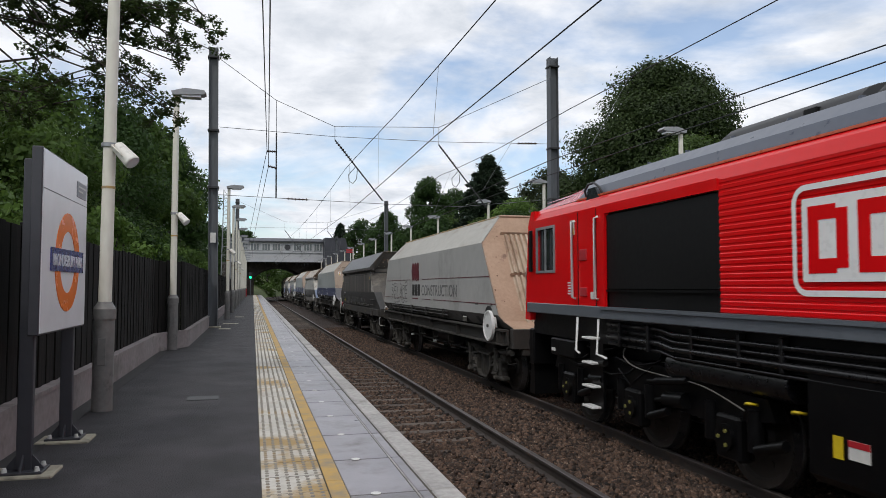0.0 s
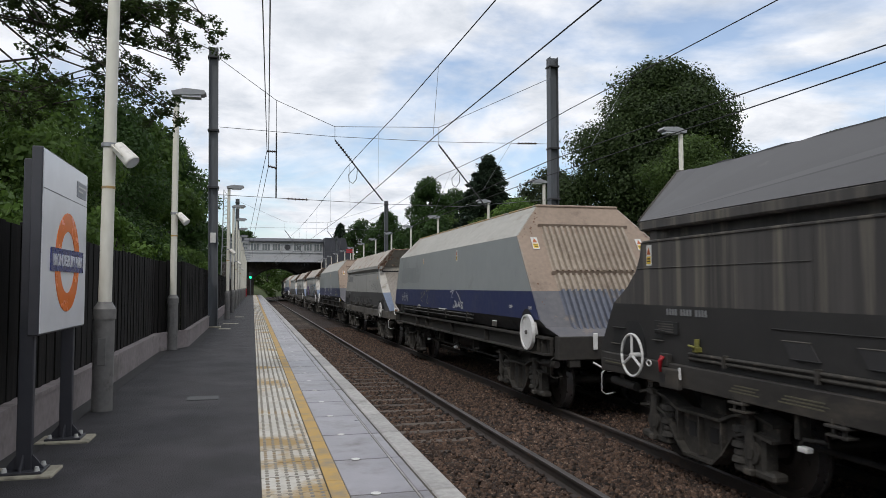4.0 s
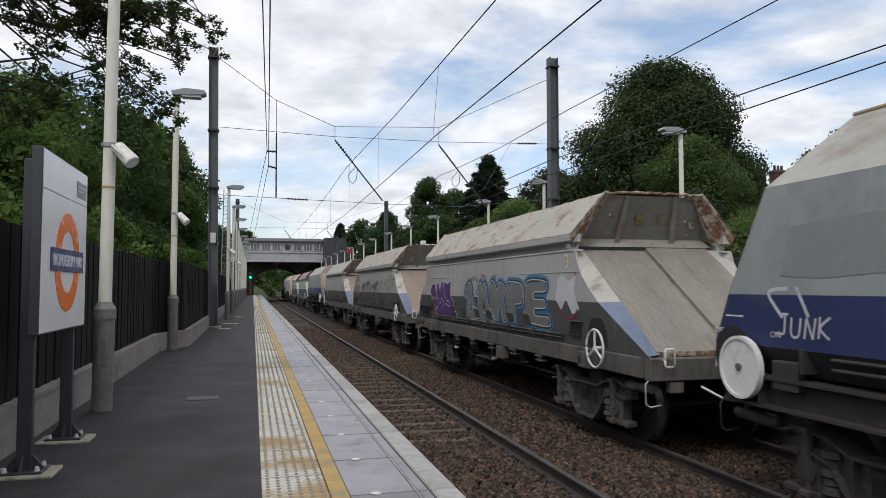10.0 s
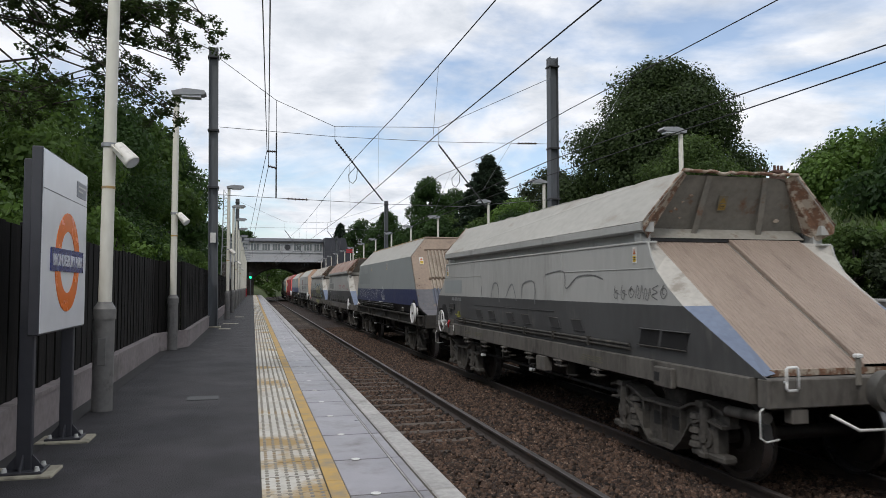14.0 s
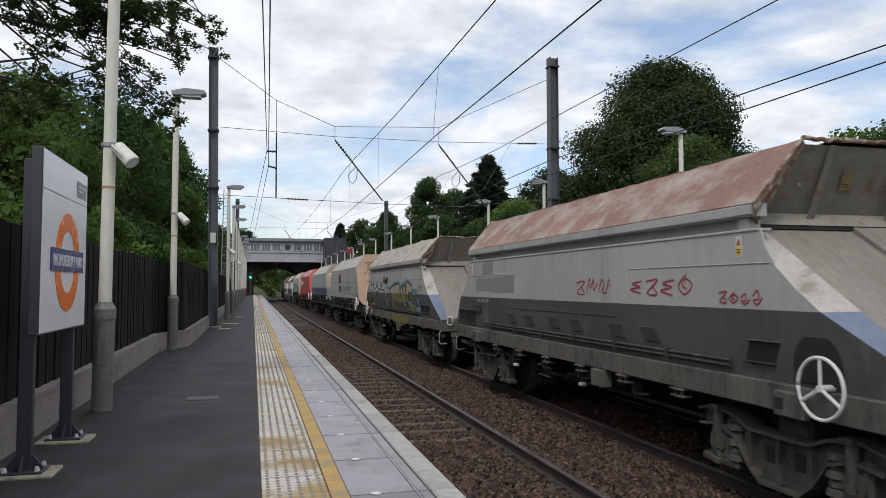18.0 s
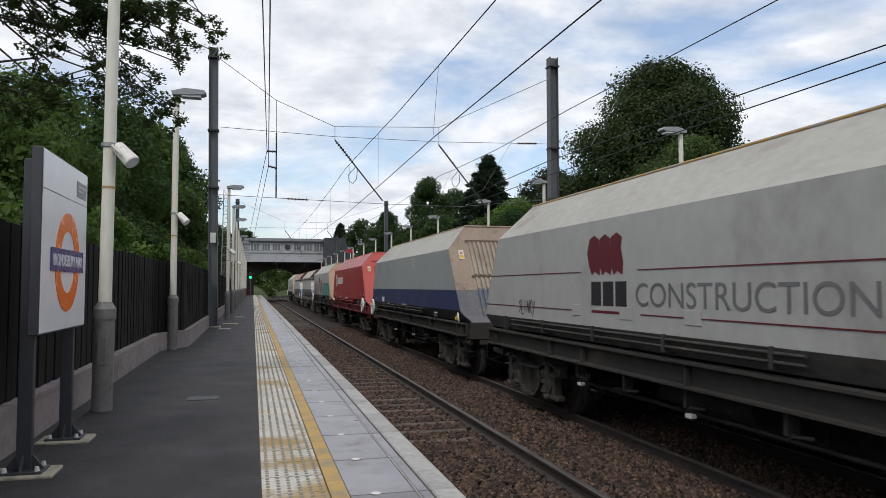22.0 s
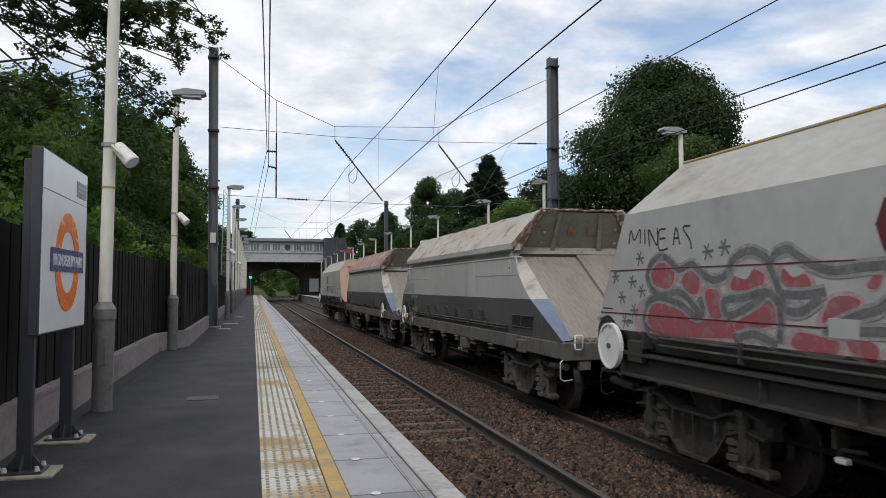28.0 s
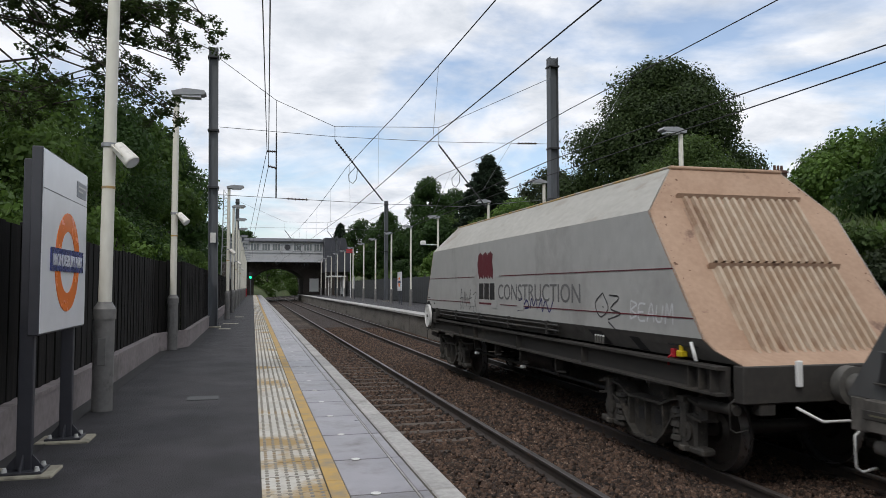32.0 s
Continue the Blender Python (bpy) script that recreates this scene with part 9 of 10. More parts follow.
for yl, yr, shape in ((6.00, 5.02, [(0, 0.1), (0.05, 0.95), (0.3, 1.0), (0.45, 0.8), (0.6, 1.0), (0.95, 0.85), (0.85, 0.5), (1.0, 0.05), (0.75, 0.0), (0.55, 0.4), (0.45, 0.0)]),
                      (5.00, 4.15, [(0, 0.05), (0.02, 0.9), (0.4, 1.0), (0.95, 0.9), (0.9, 0.5), (0.5, 0.42), (0.45, 0.0)]),
                      (4.10, 3.05, [(0, 0.05), (0.05, 0.95), (0.9, 1.0), (0.9, 0.78), (0.45, 0.75), (0.45, 0.6), (0.85, 0.58), (0.85, 0.4), (0.45, 0.38), (0.45, 0.22), (1.0, 0.2), (0.95, 0)])):
    SILVER.append([(yl + (yr - yl) * u, 1.42 + 0.72 * v) for u, v in shape])
spray(W[5], ONE11, [p + [p[0]] for p in SILVER], 0.17, SPRAY_BLUE, b_side_x, label="sky blue halo of sprayed letters", lift=-0.002)
spray(W[5], ONE11, [[(7.3, 2.20), (7.05, 2.24), (6.85, 2.16)], [(6.6, 2.28), (6.3, 2.24)], [(5.9, 2.22), (5.6, 2.26)]], 0.09, mat("spray_coral", (0.33, 0.15, 0.13), (0.30, 0.22, 0.21), s1=5, s2=20, rough=0.6), b_side_x, label="coral overspray", lift=-0.003)
fill(W[5], ONE11, SILVER, SPRAY_SILVER, b_side_x, lift=0.003, label="silver block letters")
fill(W[5], ONE11, [[(6.47, 1.81), (6.34, 1.62), (6.39, 1.57), (6.49, 1.63)]], SPRAY_BLACK, b_side_x, lift=0.0045, label="black inner shape")
spray(W[5], ONE11, [p + [p[0]] for p in SILVER], 0.075, SPRAY_BLACK, b_side_x, label="black outline", lift=0.0015)
spray(W[5], ONE11, [p + [p[0]] for p in SILVER], 0.018, SPRAY_WHITE, b_side_x, label="white highlight", lift=0.0055)
spray(W[5], (12.0, 11.4, 1.90, 2.06), [[(0.0, 1.0), (0.3, 1.0), (0.15, 0.0)], [(0.45, 0.5), (0.6, 0.5)], [(0.7, 0.1), (0.72, 1.0)], [(0.8, 0.8), (0.95, 1.0), (0.98, 0.6), (0.8, 0.05), (1.05, 0.0)]], 0.02, SPRAY_WHITE, b_side_x, label="thin white tag")
fill(W[5], (2.75, 1.75, 1.70, 2.24), [[(0.0, 0.3), (0.1, 0.9), (0.3, 1.0), (0.5, 0.8), (0.75, 0.95), (0.7, 0.5), (0.85, 0.05), (0.6, -0.1), (0.4, 0.3), (0.2, 0.0)]], SPRAY_WHITE, b_side_x, label="white sprayed cloud")
spray(W[5], (2.75, 1.75, 1.60, 2.28), [[(0.1, 0.2), (0.3, 0.0), (0.6, 0.0), (0.8, 0.2)], [(0.7, 0.9), (0.75, 1.0)]], 0.03, SPRAY_RED, b_side_x, label="red edge", lift=0.003)

# seventh wagon: black loops
SPRAY_HAZE = mat("spray_haze", (0.20, 0.20, 0.195), (0.15, 0.15, 0.147), rough=0.6)
spray(W[6], (11.87, 10.13, 1.88, 2.10), tag("711 DER", 31), 0.045, SPRAY_BLACK, b_side_x, label="black tag")
LOOPED = [[(0.055, 0.49), (0.075, 0.71), (0.114, 0.76), (0.139, 0.61), (0.184, 0.19), (0.212, 0.02)],
    [(0.141, 0.63), (0.153, 0.86), (0.196, 0.76), (0.231, 0.79), (0.225, 0.56), (0.265, 0.26), (0.3, 0.06)],
    [(0.051, 0.52), (0.122, 0.25), (0.163, 0.24), (0.204, 0.35)],
    [(0.263, 0.54), (0.267, 0.64), (0.31, 0.83), (0.335, 0.88), (0.361, 0.83), (0.369, 0.71), (0.4, 0.35), (0.427, 0.08), (0.457, 0.05)],
    [(0.263, 0.54), (0.308, 0.42), (0.365, 0.15), (0.425, 0.01)]]
LOOPED += [[(0.365, 0.81), (0.376, 0.92), (0.408, 0.87), (0.461, 0.84), (0.471, 0.89), (0.463, 0.71), (0.486, 0.41), (0.527, 0.04)],
    [(0.622, 0.74), (0.569, 0.71), (0.535, 0.59), (0.527, 0.48), (0.573, 0.38), (0.602, 0.15), (0.618, -0.01)],
    [(0.622, 0.74), (0.639, 0.59), (0.651, 0.71), (0.678, 0.79), (0.704, 0.71), (0.718, 0.45), (0.702, 0.3), (0.659, 0.25)],
    [(0.714, 0.53), (0.72, 0.73), (0.739, 0.73), (0.753, 0.6), (0.763, 0.84), (0.79, 0.85), (0.808, 0.71), (0.818, 0.88), (0.843, 0.88), (0.882, 0.78)]]
LOOPED += [[(0.702, 0.53), (0.712, 0.42), (0.751, 0.35), (0.775, 0.29), (0.749, 0.19), (0.712, 0.27)],
    [(0.808, 0.71), (0.831, 0.44), (0.845, 0.19), (0.861, 0.03)],
    [(0.792, 0.3), (0.814, 0.34), (0.863, 0.32), (0.876, 0.26), (0.845, 0.2), (0.804, 0.23), (0.792, 0.3)],
    [(0.614, 0.24), (0.647, 0.09), (0.659, 0.33)],
    [(0.741, 0.28), (0.776, 0.15), (0.798, 0.01)]]
spray(W[6], (9.7, 4.6, 1.34, 2.34), LOOPED, 0.060, SPRAY_BLACK, b_side_x, label="sprawling black loops")
spray(W[6], (9.66, 4.56, 1.34, 2.34), LOOPED, 0.13, SPRAY_HAZE, b_side_x, label="grey overspray", lift=-0.002)
spray(W[6], (5.05, 4.05, 1.92, 2.30), [[(0.1, 0), (0.0, 0.6), (0.15, 1.0), (0.3, 0.7), (0.1, 0)], [(0.35, 0.1), (0.35, 0.95), (0.55, 0.8), (0.4, 0.5), (0.6, 0.1)], [(0.68, 0.9), (0.66, 0.2), (0.8, 0.1), (0.95, 0.6), (0.85, 1.0), (0.7, 0.7)]], 0.022, SPRAY_GREY, b_side_x, label="thin grey bubble letters")
spray(W[6], (4.0, 1.75, 1.40, 2.40), [[(0.0, 0.5), (0.15, 0.9), (0.3, 0.7), (0.28, 0.35), (0.05, 0.45)], [(0.33, 0.35), (0.42, 0.95), (0.55, 1.0), (0.62, 0.8), (0.5, 0.55), (0.62, 0.3), (0.45, 0.35)], [(0.7, 0.4), (0.8, 0.85), (0.95, 0.9), (1.0, 0.6)], [(0.1, 0.2), (0.3, 0.05), (0.5, 0.3)]], 0.05, SPRAY_GREY, b_side_x, label="grey looping strokes")
spray(W[6], (10.1, 9.55, 1.88, 2.12), scrawl(4, 33), 0.025, STICK_Y, b_side_x, label="faded yellow tag")

# eighth wagon: faint scrawl
fill(W[7], (11.6, 10.1, 1.90, 2.20), [[(0, 0), (1, 0), (1, 1), (0, 1)]], GREY_A, b_side_x, name="painted_patch", label="painted-over patch")
spray(W[7], (9.0, 5.6, 1.72, 2.14), [[(0.1, 0.2), (0.12, 0.8)], [(0.3, 0.3), (0.34, 0.9), (0.42, 0.85), (0.44, 0.1)], [(0.55, 0.3), (0.65, 0.9), (0.72, 0.2)], [(0.8, 0.3), (0.82, 0.9), (0.97, 0.95), (0.98, 0.1)]], 0.03, SPRAY_SILVER, b_side_x, label="faint bluish scrawl")
spray(W[7], (5.2, 3.2, 1.92, 2.28), [[(0, 0.9), (0.35, 1.0), (0.4, 0.3), (0.6, 0.75), (0.85, 0.8), (1.0, 0.65)]], 0.022, SPRAY_GREY, b_side_x, label="thin grey line")
spray(W[7], (2.9, 1.6, 1.88, 2.08), scrawl(7, 41), 0.012, SPRAY_GREY, b_side_x, label="thin grey tag")

# ninth wagon: row of tags on the blue band
spray(W[8], (13.0, 12.2, 1.63, 1.92), scrawl(5, 51), 0.02, SPRAY_GREEN, a_side_x, label="green tag")
spray(W[8], (12.15, 10.35, 1.64, 1.98), scrawl(6, 52), 0.016, SPRAY_WHITE, a_side_x, label="row of white tags")
spray(W[8], ONE11, [[(10.25, 1.67), (10.16, 1.94), (9.99, 1.81), (10.08, 1.62)],
    [(9.9, 2.03), (9.82, 1.74), (9.96, 1.61), (10.13, 1.64)],
    [(9.71, 1.96), (9.64, 1.72)],
    [(9.85, 1.81), (9.56, 1.83)],
    [(9.5, 1.94), (9.28, 1.94), (9.48, 1.75), (9.36, 1.78)],
    [(9.43, 1.87), (9.26, 1.65)],
    [(9.26, 1.73), (9.11, 1.99), (8.98, 1.69)],
    [(9.12, 1.83), (8.96, 1.85)],
    [(9.0, 1.98), (8.89, 1.97), (8.91, 1.84), (8.81, 1.72), (8.97, 1.58)],
    [(8.82, 1.99), (8.79, 1.62)],
    [(8.79, 1.62), (8.7, 1.77), (8.62, 1.78)]], 0.016, SPRAY_WHITE, a_side_x, label="row of white tags")
spray(W[8], ONE11, [[(8.68, 1.85), (8.55, 2.02), (8.41, 1.79), (8.65, 1.85)],
    [(8.7, 1.68), (8.5, 1.68), (8.26, 1.6), (8.29, 1.86)],
    [(8.09, 1.93), (8.01, 1.68)],
    [(8.18, 1.81), (8.06, 1.79), (8.17, 1.72)],
    [(8.07, 1.78), (7.95, 1.79)],
    [(7.93, 1.91), (7.82, 1.65), (7.74, 1.93), (7.93, 1.91)],
    [(7.74, 1.8), (7.59, 1.95), (7.5, 1.91), (7.53, 1.81), (7.73, 1.83), (7.72, 1.66), (7.64, 1.62), (7.57, 1.73)],
    [(7.54, 1.62), (7.5, 1.89), (7.35, 1.91), (7.35, 1.74), (7.47, 1.75), (7.28, 1.65)]], 0.016, SPRAY_WHITE, a_side_x, label="row of white tags")
spray(W[8], ONE11, [[(7.35, 1.9), (7.0, 1.9), (7.07, 1.78)],
    [(7.19, 1.89), (7.24, 1.63)]], 0.016, SPRAY_WHITE, a_side_x, label="row of white tags")
spray(W[8], ONE11, [[(6.73, 1.86), (6.54, 1.83), (6.46, 1.9), (6.41, 2.05), (6.29, 1.69), (6.26, 1.54)],
    [(6.35, 2.02), (6.12, 1.89), (6.12, 1.76), (6.26, 1.56)],
    [(6.26, 1.56), (6.63, 1.72), (6.61, 1.76), (6.51, 1.75), (6.3, 1.62)]], 0.034, SPRAY_WHITE, a_side_x, label="white star tag")
spray(W[8], ONE11, [[(6.07, 1.75), (6.01, 1.76), (6.13, 1.63), (6.12, 1.6), (5.91, 1.63)]], 0.03, SPRAY_WHITE, a_side_x, label="white tag")
fill(W[8], (12.2, 9.3, 2.15, 2.62), PATCH_OUTLINE, PAINTED_OUT, a_side_x, name="painted_patch", label="painted-over patch")

# tenth wagon: thin red tags
spray(W[9], (6.1, 5.0, 1.94, 2.20), scrawl(3, 61), 0.02, SPRAY_RED, b_side_x, label="thin red tag")
spray(W[9], (4.5, 3.1, 1.94, 2.18), scrawl(4, 62), 0.02, SPRAY_RED, b_side_x, label="thin red tag")
spray(W[9], (2.7, 2.0, 1.88, 2.02), scrawl(4, 63), 0.016, SPRAY_RED, b_side_x, label="thin red tag")

ONE11 = (0.0, 1.0, 0.0, 1.0)
# eleventh wagon: yellow letters, white wave with green peaks
SPRAY_DULL = mat("spray_dull_blue", (0.10, 0.235, 0.33), (0.12, 0.23, 0.29), s1=2, s2=14, rough=0.5)
LETTER = [[(6.9, 1.94), (6.11, 2.12), (5.33, 2.12), (5.22, 1.83), (5.19, 1.96), (4.79, 2.07), (4.35, 2.08), (4.23, 2.24), (3.36, 2.06), (3.39, 1.28), (4.15, 1.55), (4.26, 1.32), (4.58, 1.43), (4.93, 1.31), (5.41, 1.57), (5.85, 1.58), (5.83, 1.32), (6.62, 1.39), (6.55, 1.58)]]
spray(W[10], ONE11, [[(7.01, 1.99), (6.14, 2.16), (5.3, 2.18), (5.27, 1.99)],
    [(5.2, 2.0), (4.72, 2.13), (4.37, 2.17)],
    [(4.35, 2.27), (4.12, 2.27), (3.36, 2.1)],
    [(7.58, 2.05), (7.37, 2.03), (6.97, 1.97)]], 0.10, SPRAY_DULL, b_side_x, label="blue sprayed edge")
fill(W[10], ONE11, [cut(p, 1.84, True) for p in LETTER], SPRAY_SAND, b_side_x, lift=0.003, label="sand yellow upper half of the letters")
fill(W[10], ONE11, [cut(p, 1.838, False) for p in LETTER], SPRAY_OLIVE, b_side_x, lift=0.003, label="olive lower half of the letters")
fill(W[10], ONE11, [[(6.97, 1.94), (6.82, 1.94), (6.55, 1.58), (6.59, 1.39), (6.91, 1.37), (6.66, 1.53)],
    [(6.31, 1.68), (5.83, 1.42), (6.22, 1.35)],
    [(5.62, 1.85), (5.38, 1.67), (5.57, 1.69)],
    [(5.46, 1.57), (5.06, 1.48), (4.93, 1.28), (5.31, 1.39)],
    [(5.19, 1.96), (5.05, 1.97), (5.03, 1.76), (4.92, 1.72), (4.99, 1.69), (5.15, 1.77)],
    [(4.81, 2.07), (4.62, 2.08), (4.61, 1.79), (4.23, 1.31), (4.58, 1.41), (4.74, 1.67)]], SPRAY_BLACK, b_side_x, lift=0.0045, label="black shadow shapes of the letters")
fill(W[10], ONE11, [[(4.35, 2.08), (4.35, 2.16), (4.23, 2.17), (4.25, 2.23), (4.12, 2.21), (4.14, 1.84), (4.13, 1.55), (4.25, 1.73), (4.32, 1.86)],
    [(3.89, 1.86), (3.57, 1.8), (3.56, 1.68), (3.37, 1.7), (3.39, 1.39), (3.8, 1.47), (3.88, 1.67)]], SPRAY_BLACK, b_side_x, lift=0.0045, label="black shadow shapes of the letters")
fill(W[10], ONE11, [[(3.84, 1.71), (3.8, 1.61), (3.38, 1.64), (3.41, 1.42), (3.77, 1.53)],
    [(4.76, 1.82), (4.57, 1.77), (4.38, 1.42), (4.57, 1.49)]], SPRAY_DULL, b_side_x, lift=0.006, label="blue inner shapes")
spray(W[10], ONE11, [[(6.94, 1.96), (6.14, 2.11), (5.34, 2.13), (5.32, 1.83), (5.2, 1.74)],
    [(5.19, 1.96), (4.79, 2.07), (4.35, 2.08)],
    [(4.12, 2.21), (3.71, 2.15), (3.36, 2.07)],
    [(6.14, 2.12), (6.13, 1.84), (5.85, 1.55)],
    [(5.84, 2.09), (5.8, 1.72)]], 0.045, SPRAY_BLACK, b_side_x, label="black outline", lift=0.0055)
fill(W[10], ONE11, [[(4.04, 1.7), (3.03, 1.63), (2.68, 1.29), (3.94, 1.32), (4.15, 1.53)]], SPRAY_OLIVE, b_side_x, lift=0.0035, label="olive tail of the last letter")
fill(W[10], ONE11, [[(3.42, 1.88), (3.25, 2.05), (3.28, 1.81), (3.69, 1.87), (3.8, 1.62), (3.02, 1.64), (3.09, 1.56), (3.75, 1.52), (3.93, 1.67), (3.82, 1.92)]], SPRAY_BLACK, b_side_x, lift=0.0048, label="black edge of the last letter")
fill(W[10], ONE11, [rounded_off([(3.28, 1.97), (2.66, 1.98), (2.74, 1.84), (3.15, 1.8)]), rounded_off([(2.71, 1.71), (2.49, 1.69), (2.53, 1.56), (2.67, 1.57)]), rounded_off([(2.83, 1.45), (2.06, 1.49), (2.07, 1.35), (2.65, 1.31)])], SPRAY_DULL, b_side_x, lift=0.002, label="blue sprayed patch")
spray(W[10], ONE11, [[(2.44, 2.16), (2.38, 1.9)], [(2.3, 2.19), (2.24, 1.91)], [(2.41, 2.03), (1.95, 2.08)], [(2.07, 2.11), (2.05, 1.91)], [(2.38, 1.75), (2.12, 1.69)], [(2.25, 1.78), (2.19, 1.63)]], 0.03, SPRAY_GREY, b_side_x, label="thin dark tag")
fill(W[10], ONE11, [[(6.67, 1.15), (6.24, 1.16), (3.69, 1.14), (3.85, 0.97), (5.2, 0.78), (5.98, 0.96)]], SPRAY_OLIVE, sole_x, label="olive paint on the frame")
WV = (11.5, 7.55, 1.40, 2.30)
spray(W[10], WV, [[(0.0, 0.62), (0.06, 0.75), (0.12, 0.62), (0.20, 0.72), (0.26, 0.60), (0.36, 0.76), (0.44, 0.58), (0.54, 0.66), (0.62, 0.72), (0.72, 0.66), (0.82, 0.68), (0.92, 0.55), (0.96, 0.2), (1.0, 0.0)]], 0.045, SPRAY_WHITE, b_side_x, label="white wavy line", lift=0.003)
spray(W[10], WV, [[(0.0, 0.55), (0.06, 0.70), (0.12, 0.55), (0.20, 0.66), (0.26, 0.53), (0.36, 0.69), (0.44, 0.50), (0.54, 0.60), (0.62, 0.66), (0.72, 0.60), (0.82, 0.62), (0.92, 0.48), (0.95, 0.15), (0.99, -0.03)]], 0.06, SPRAY_BLACK, b_side_x, label="black wavy shadow")
fill(W[10], WV, [[(c - 0.045, 0.70), (c, 1.0), (c + 0.05, 0.68)] for c in (0.14, 0.24, 0.46, 0.70)], mat("spray_dark_green", (0.05, 0.12, 0.045), (0.04, 0.09, 0.04), rough=0.6), b_side_x, label="green sprayed peaks")
spray(W[10], (8.3, 7.4, 2.12, 2.42), scrawl(5, 71), 0.04, mat("spray_brown", (0.06, 0.045, 0.02), rough=0.5), b_side_x, label="dark brown tag")

# red wagon: plain marks of a company name, white seams on the cover
g = Geo()
yy0, yy1, zz0, zz1 = 10.98, 11.62, 2.12, 2.72
g.box(-1.3245, -1.3205, yy0, yy1, zz0, zz0 + 0.04).box(-1.3245, -1.3205, yy0, yy1, zz1 - 0.04, zz1).box(-1.3245, -1.3205, yy0, yy0 + 0.05, zz0, zz1).box(-1.3245, -1.3205, yy1 - 0.05, yy1, zz0, zz1).box(-1.3245, -1.3205, yy0 + 0.10, yy1 - 0.10, zz0 + 0.10, zz1 - 0.10)
em = part("emblem", g, STICK_W, W[13], "white framed emblem")
part("emblem_shape", Geo().box(-1.327, -1.3245, yy0 + 0.15, yy0 + 0.26, zz0 + 0.17, zz1 - 0.17).box(-1.327, -1.3245, yy1 - 0.26, yy1 - 0.15, zz0 + 0.17, zz1 - 0.17), RED_A, em)
for k in range(8):
    y = 10.68 - k * 0.282
    part("name_bar", Geo().box(-1.3245, -1.3205, y - 0.22, y, 2.22, 2.55), STICK_W, W[13], "plain white bar of a company name")
part("data_print", Geo().box(-1.3245, -1.3205, 11.15, 12.3, 1.70, 1.73).box(-1.3245, -1.3205, 11.7, 12.3, 1.62, 1.65), STICK_W, W[13])
for y in (2.49, 5.88, 7.9, 11.2):
    a, b = Vector((-1.324, y, 2.955)), Vector((-0.80, y - 0.45, 3.545))
    part("cover_seam", Geo().cyl(a + Vector((-0.004, 0, 0.004)), b + Vector((-0.004, 0, 0.004)), 0.014, n=6), STICK_W, W[13], "white seam line")

# fifteenth wagon: red cloud with black outlines, blue and green letters
emblem(W[14], 8.45, 7.36, 2.22, 2.76)
lettering(W[14], "CONSTRUCTION", 7.08, 1.82, 0.29, 3.66, GREYPAINT, label="grey letters half hidden by graffiti")
ONE = (0.0, 1.0, 0.0, 1.0)
spray(W[14], ONE, [[(12.18, 2.58), (12.12, 2.74), (12.04, 2.62), (11.9, 2.74), (11.9, 2.57)],
    [(11.79, 2.73), (11.79, 2.56)],
    [(11.68, 2.52), (11.7, 2.72), (11.52, 2.53), (11.51, 2.73)],
    [(11.33, 2.7), (11.47, 2.69), (11.48, 2.48), (11.29, 2.48)],
    [(11.46, 2.6), (11.34, 2.6)],
    [(11.18, 2.51), (11.12, 2.7), (11.05, 2.51)],
    [(11.16, 2.59), (11.06, 2.58)],
    [(10.84, 2.7), (10.98, 2.69), (10.86, 2.55), (10.83, 2.45)]], 0.024, SPRAY_BLACK, a_side_x, label="black tag")
for u, v in [(11.91, 2.39), (12.53, 2.18), (12.1, 2.11), (12.37, 1.92), (11.87, 2.0), (12.06, 1.76), (12.29, 1.62), (10.54, 2.41), (10.26, 2.44)]:
    spray(W[14], (u + 0.10, u - 0.10, v - 0.085, v + 0.085), [[(0, 0.5), (1, 0.55)], [(0.25, 0), (0.6, 1)], [(0.2, 0.9), (0.85, 0.1)]], 0.024, SPRAY_GREY, a_side_x, label="small black star")
SPRAY_ROSE = mat("spray_rose", (0.34, 0.060, 0.080), (0.25, 0.10, 0.105), (0.27, 0.22, 0.22), s1=4.5, s2=22, rough=0.6, cpos=(0.52, 0.70))
SPRAY_MIST = mat("spray_mist", (0.35, 0.215, 0.215), (0.37, 0.30, 0.295), (0.40, 0.38, 0.37), s1=6, s2=24, rough=0.6, cpos=(0.5, 0.64))
SMOKE_PALE = mat("spray_smoke_pale", (0.215, 0.21, 0.21), (0.27, 0.265, 0.26), (0.36, 0.35, 0.345), s1=7.0, s2=30, rough=0.6, cpos=(0.50, 0.64))
SMOKE = mat("spray_smoke", (0.095, 0.095, 0.097), (0.15, 0.15, 0.15), (0.23, 0.23, 0.228), s1=5.0, s2=24, rough=0.6, cpos=(0.54, 0.7))
REDS = [[(11.61, 2.09), (11.65, 2.29), (11.4, 2.39), (11.17, 2.2), (11.29, 2.03)],
    [(11.02, 2.13), (10.87, 2.22), (10.7, 2.14), (10.74, 1.98), (10.95, 2.01)],
    [(11.75, 1.56), (11.66, 1.83), (11.29, 1.88), (10.92, 1.79), (10.71, 1.71), (10.25, 1.72), (10.13, 1.64), (10.2, 1.55), (11.3, 1.51)],
    [(10.13, 1.68), (9.89, 1.85), (9.67, 1.95), (9.51, 1.89), (9.49, 1.77), (9.62, 1.7), (10.02, 1.62)],
    [(10.6, 2.0), (10.37, 2.0), (10.31, 1.77), (10.51, 1.75)]]
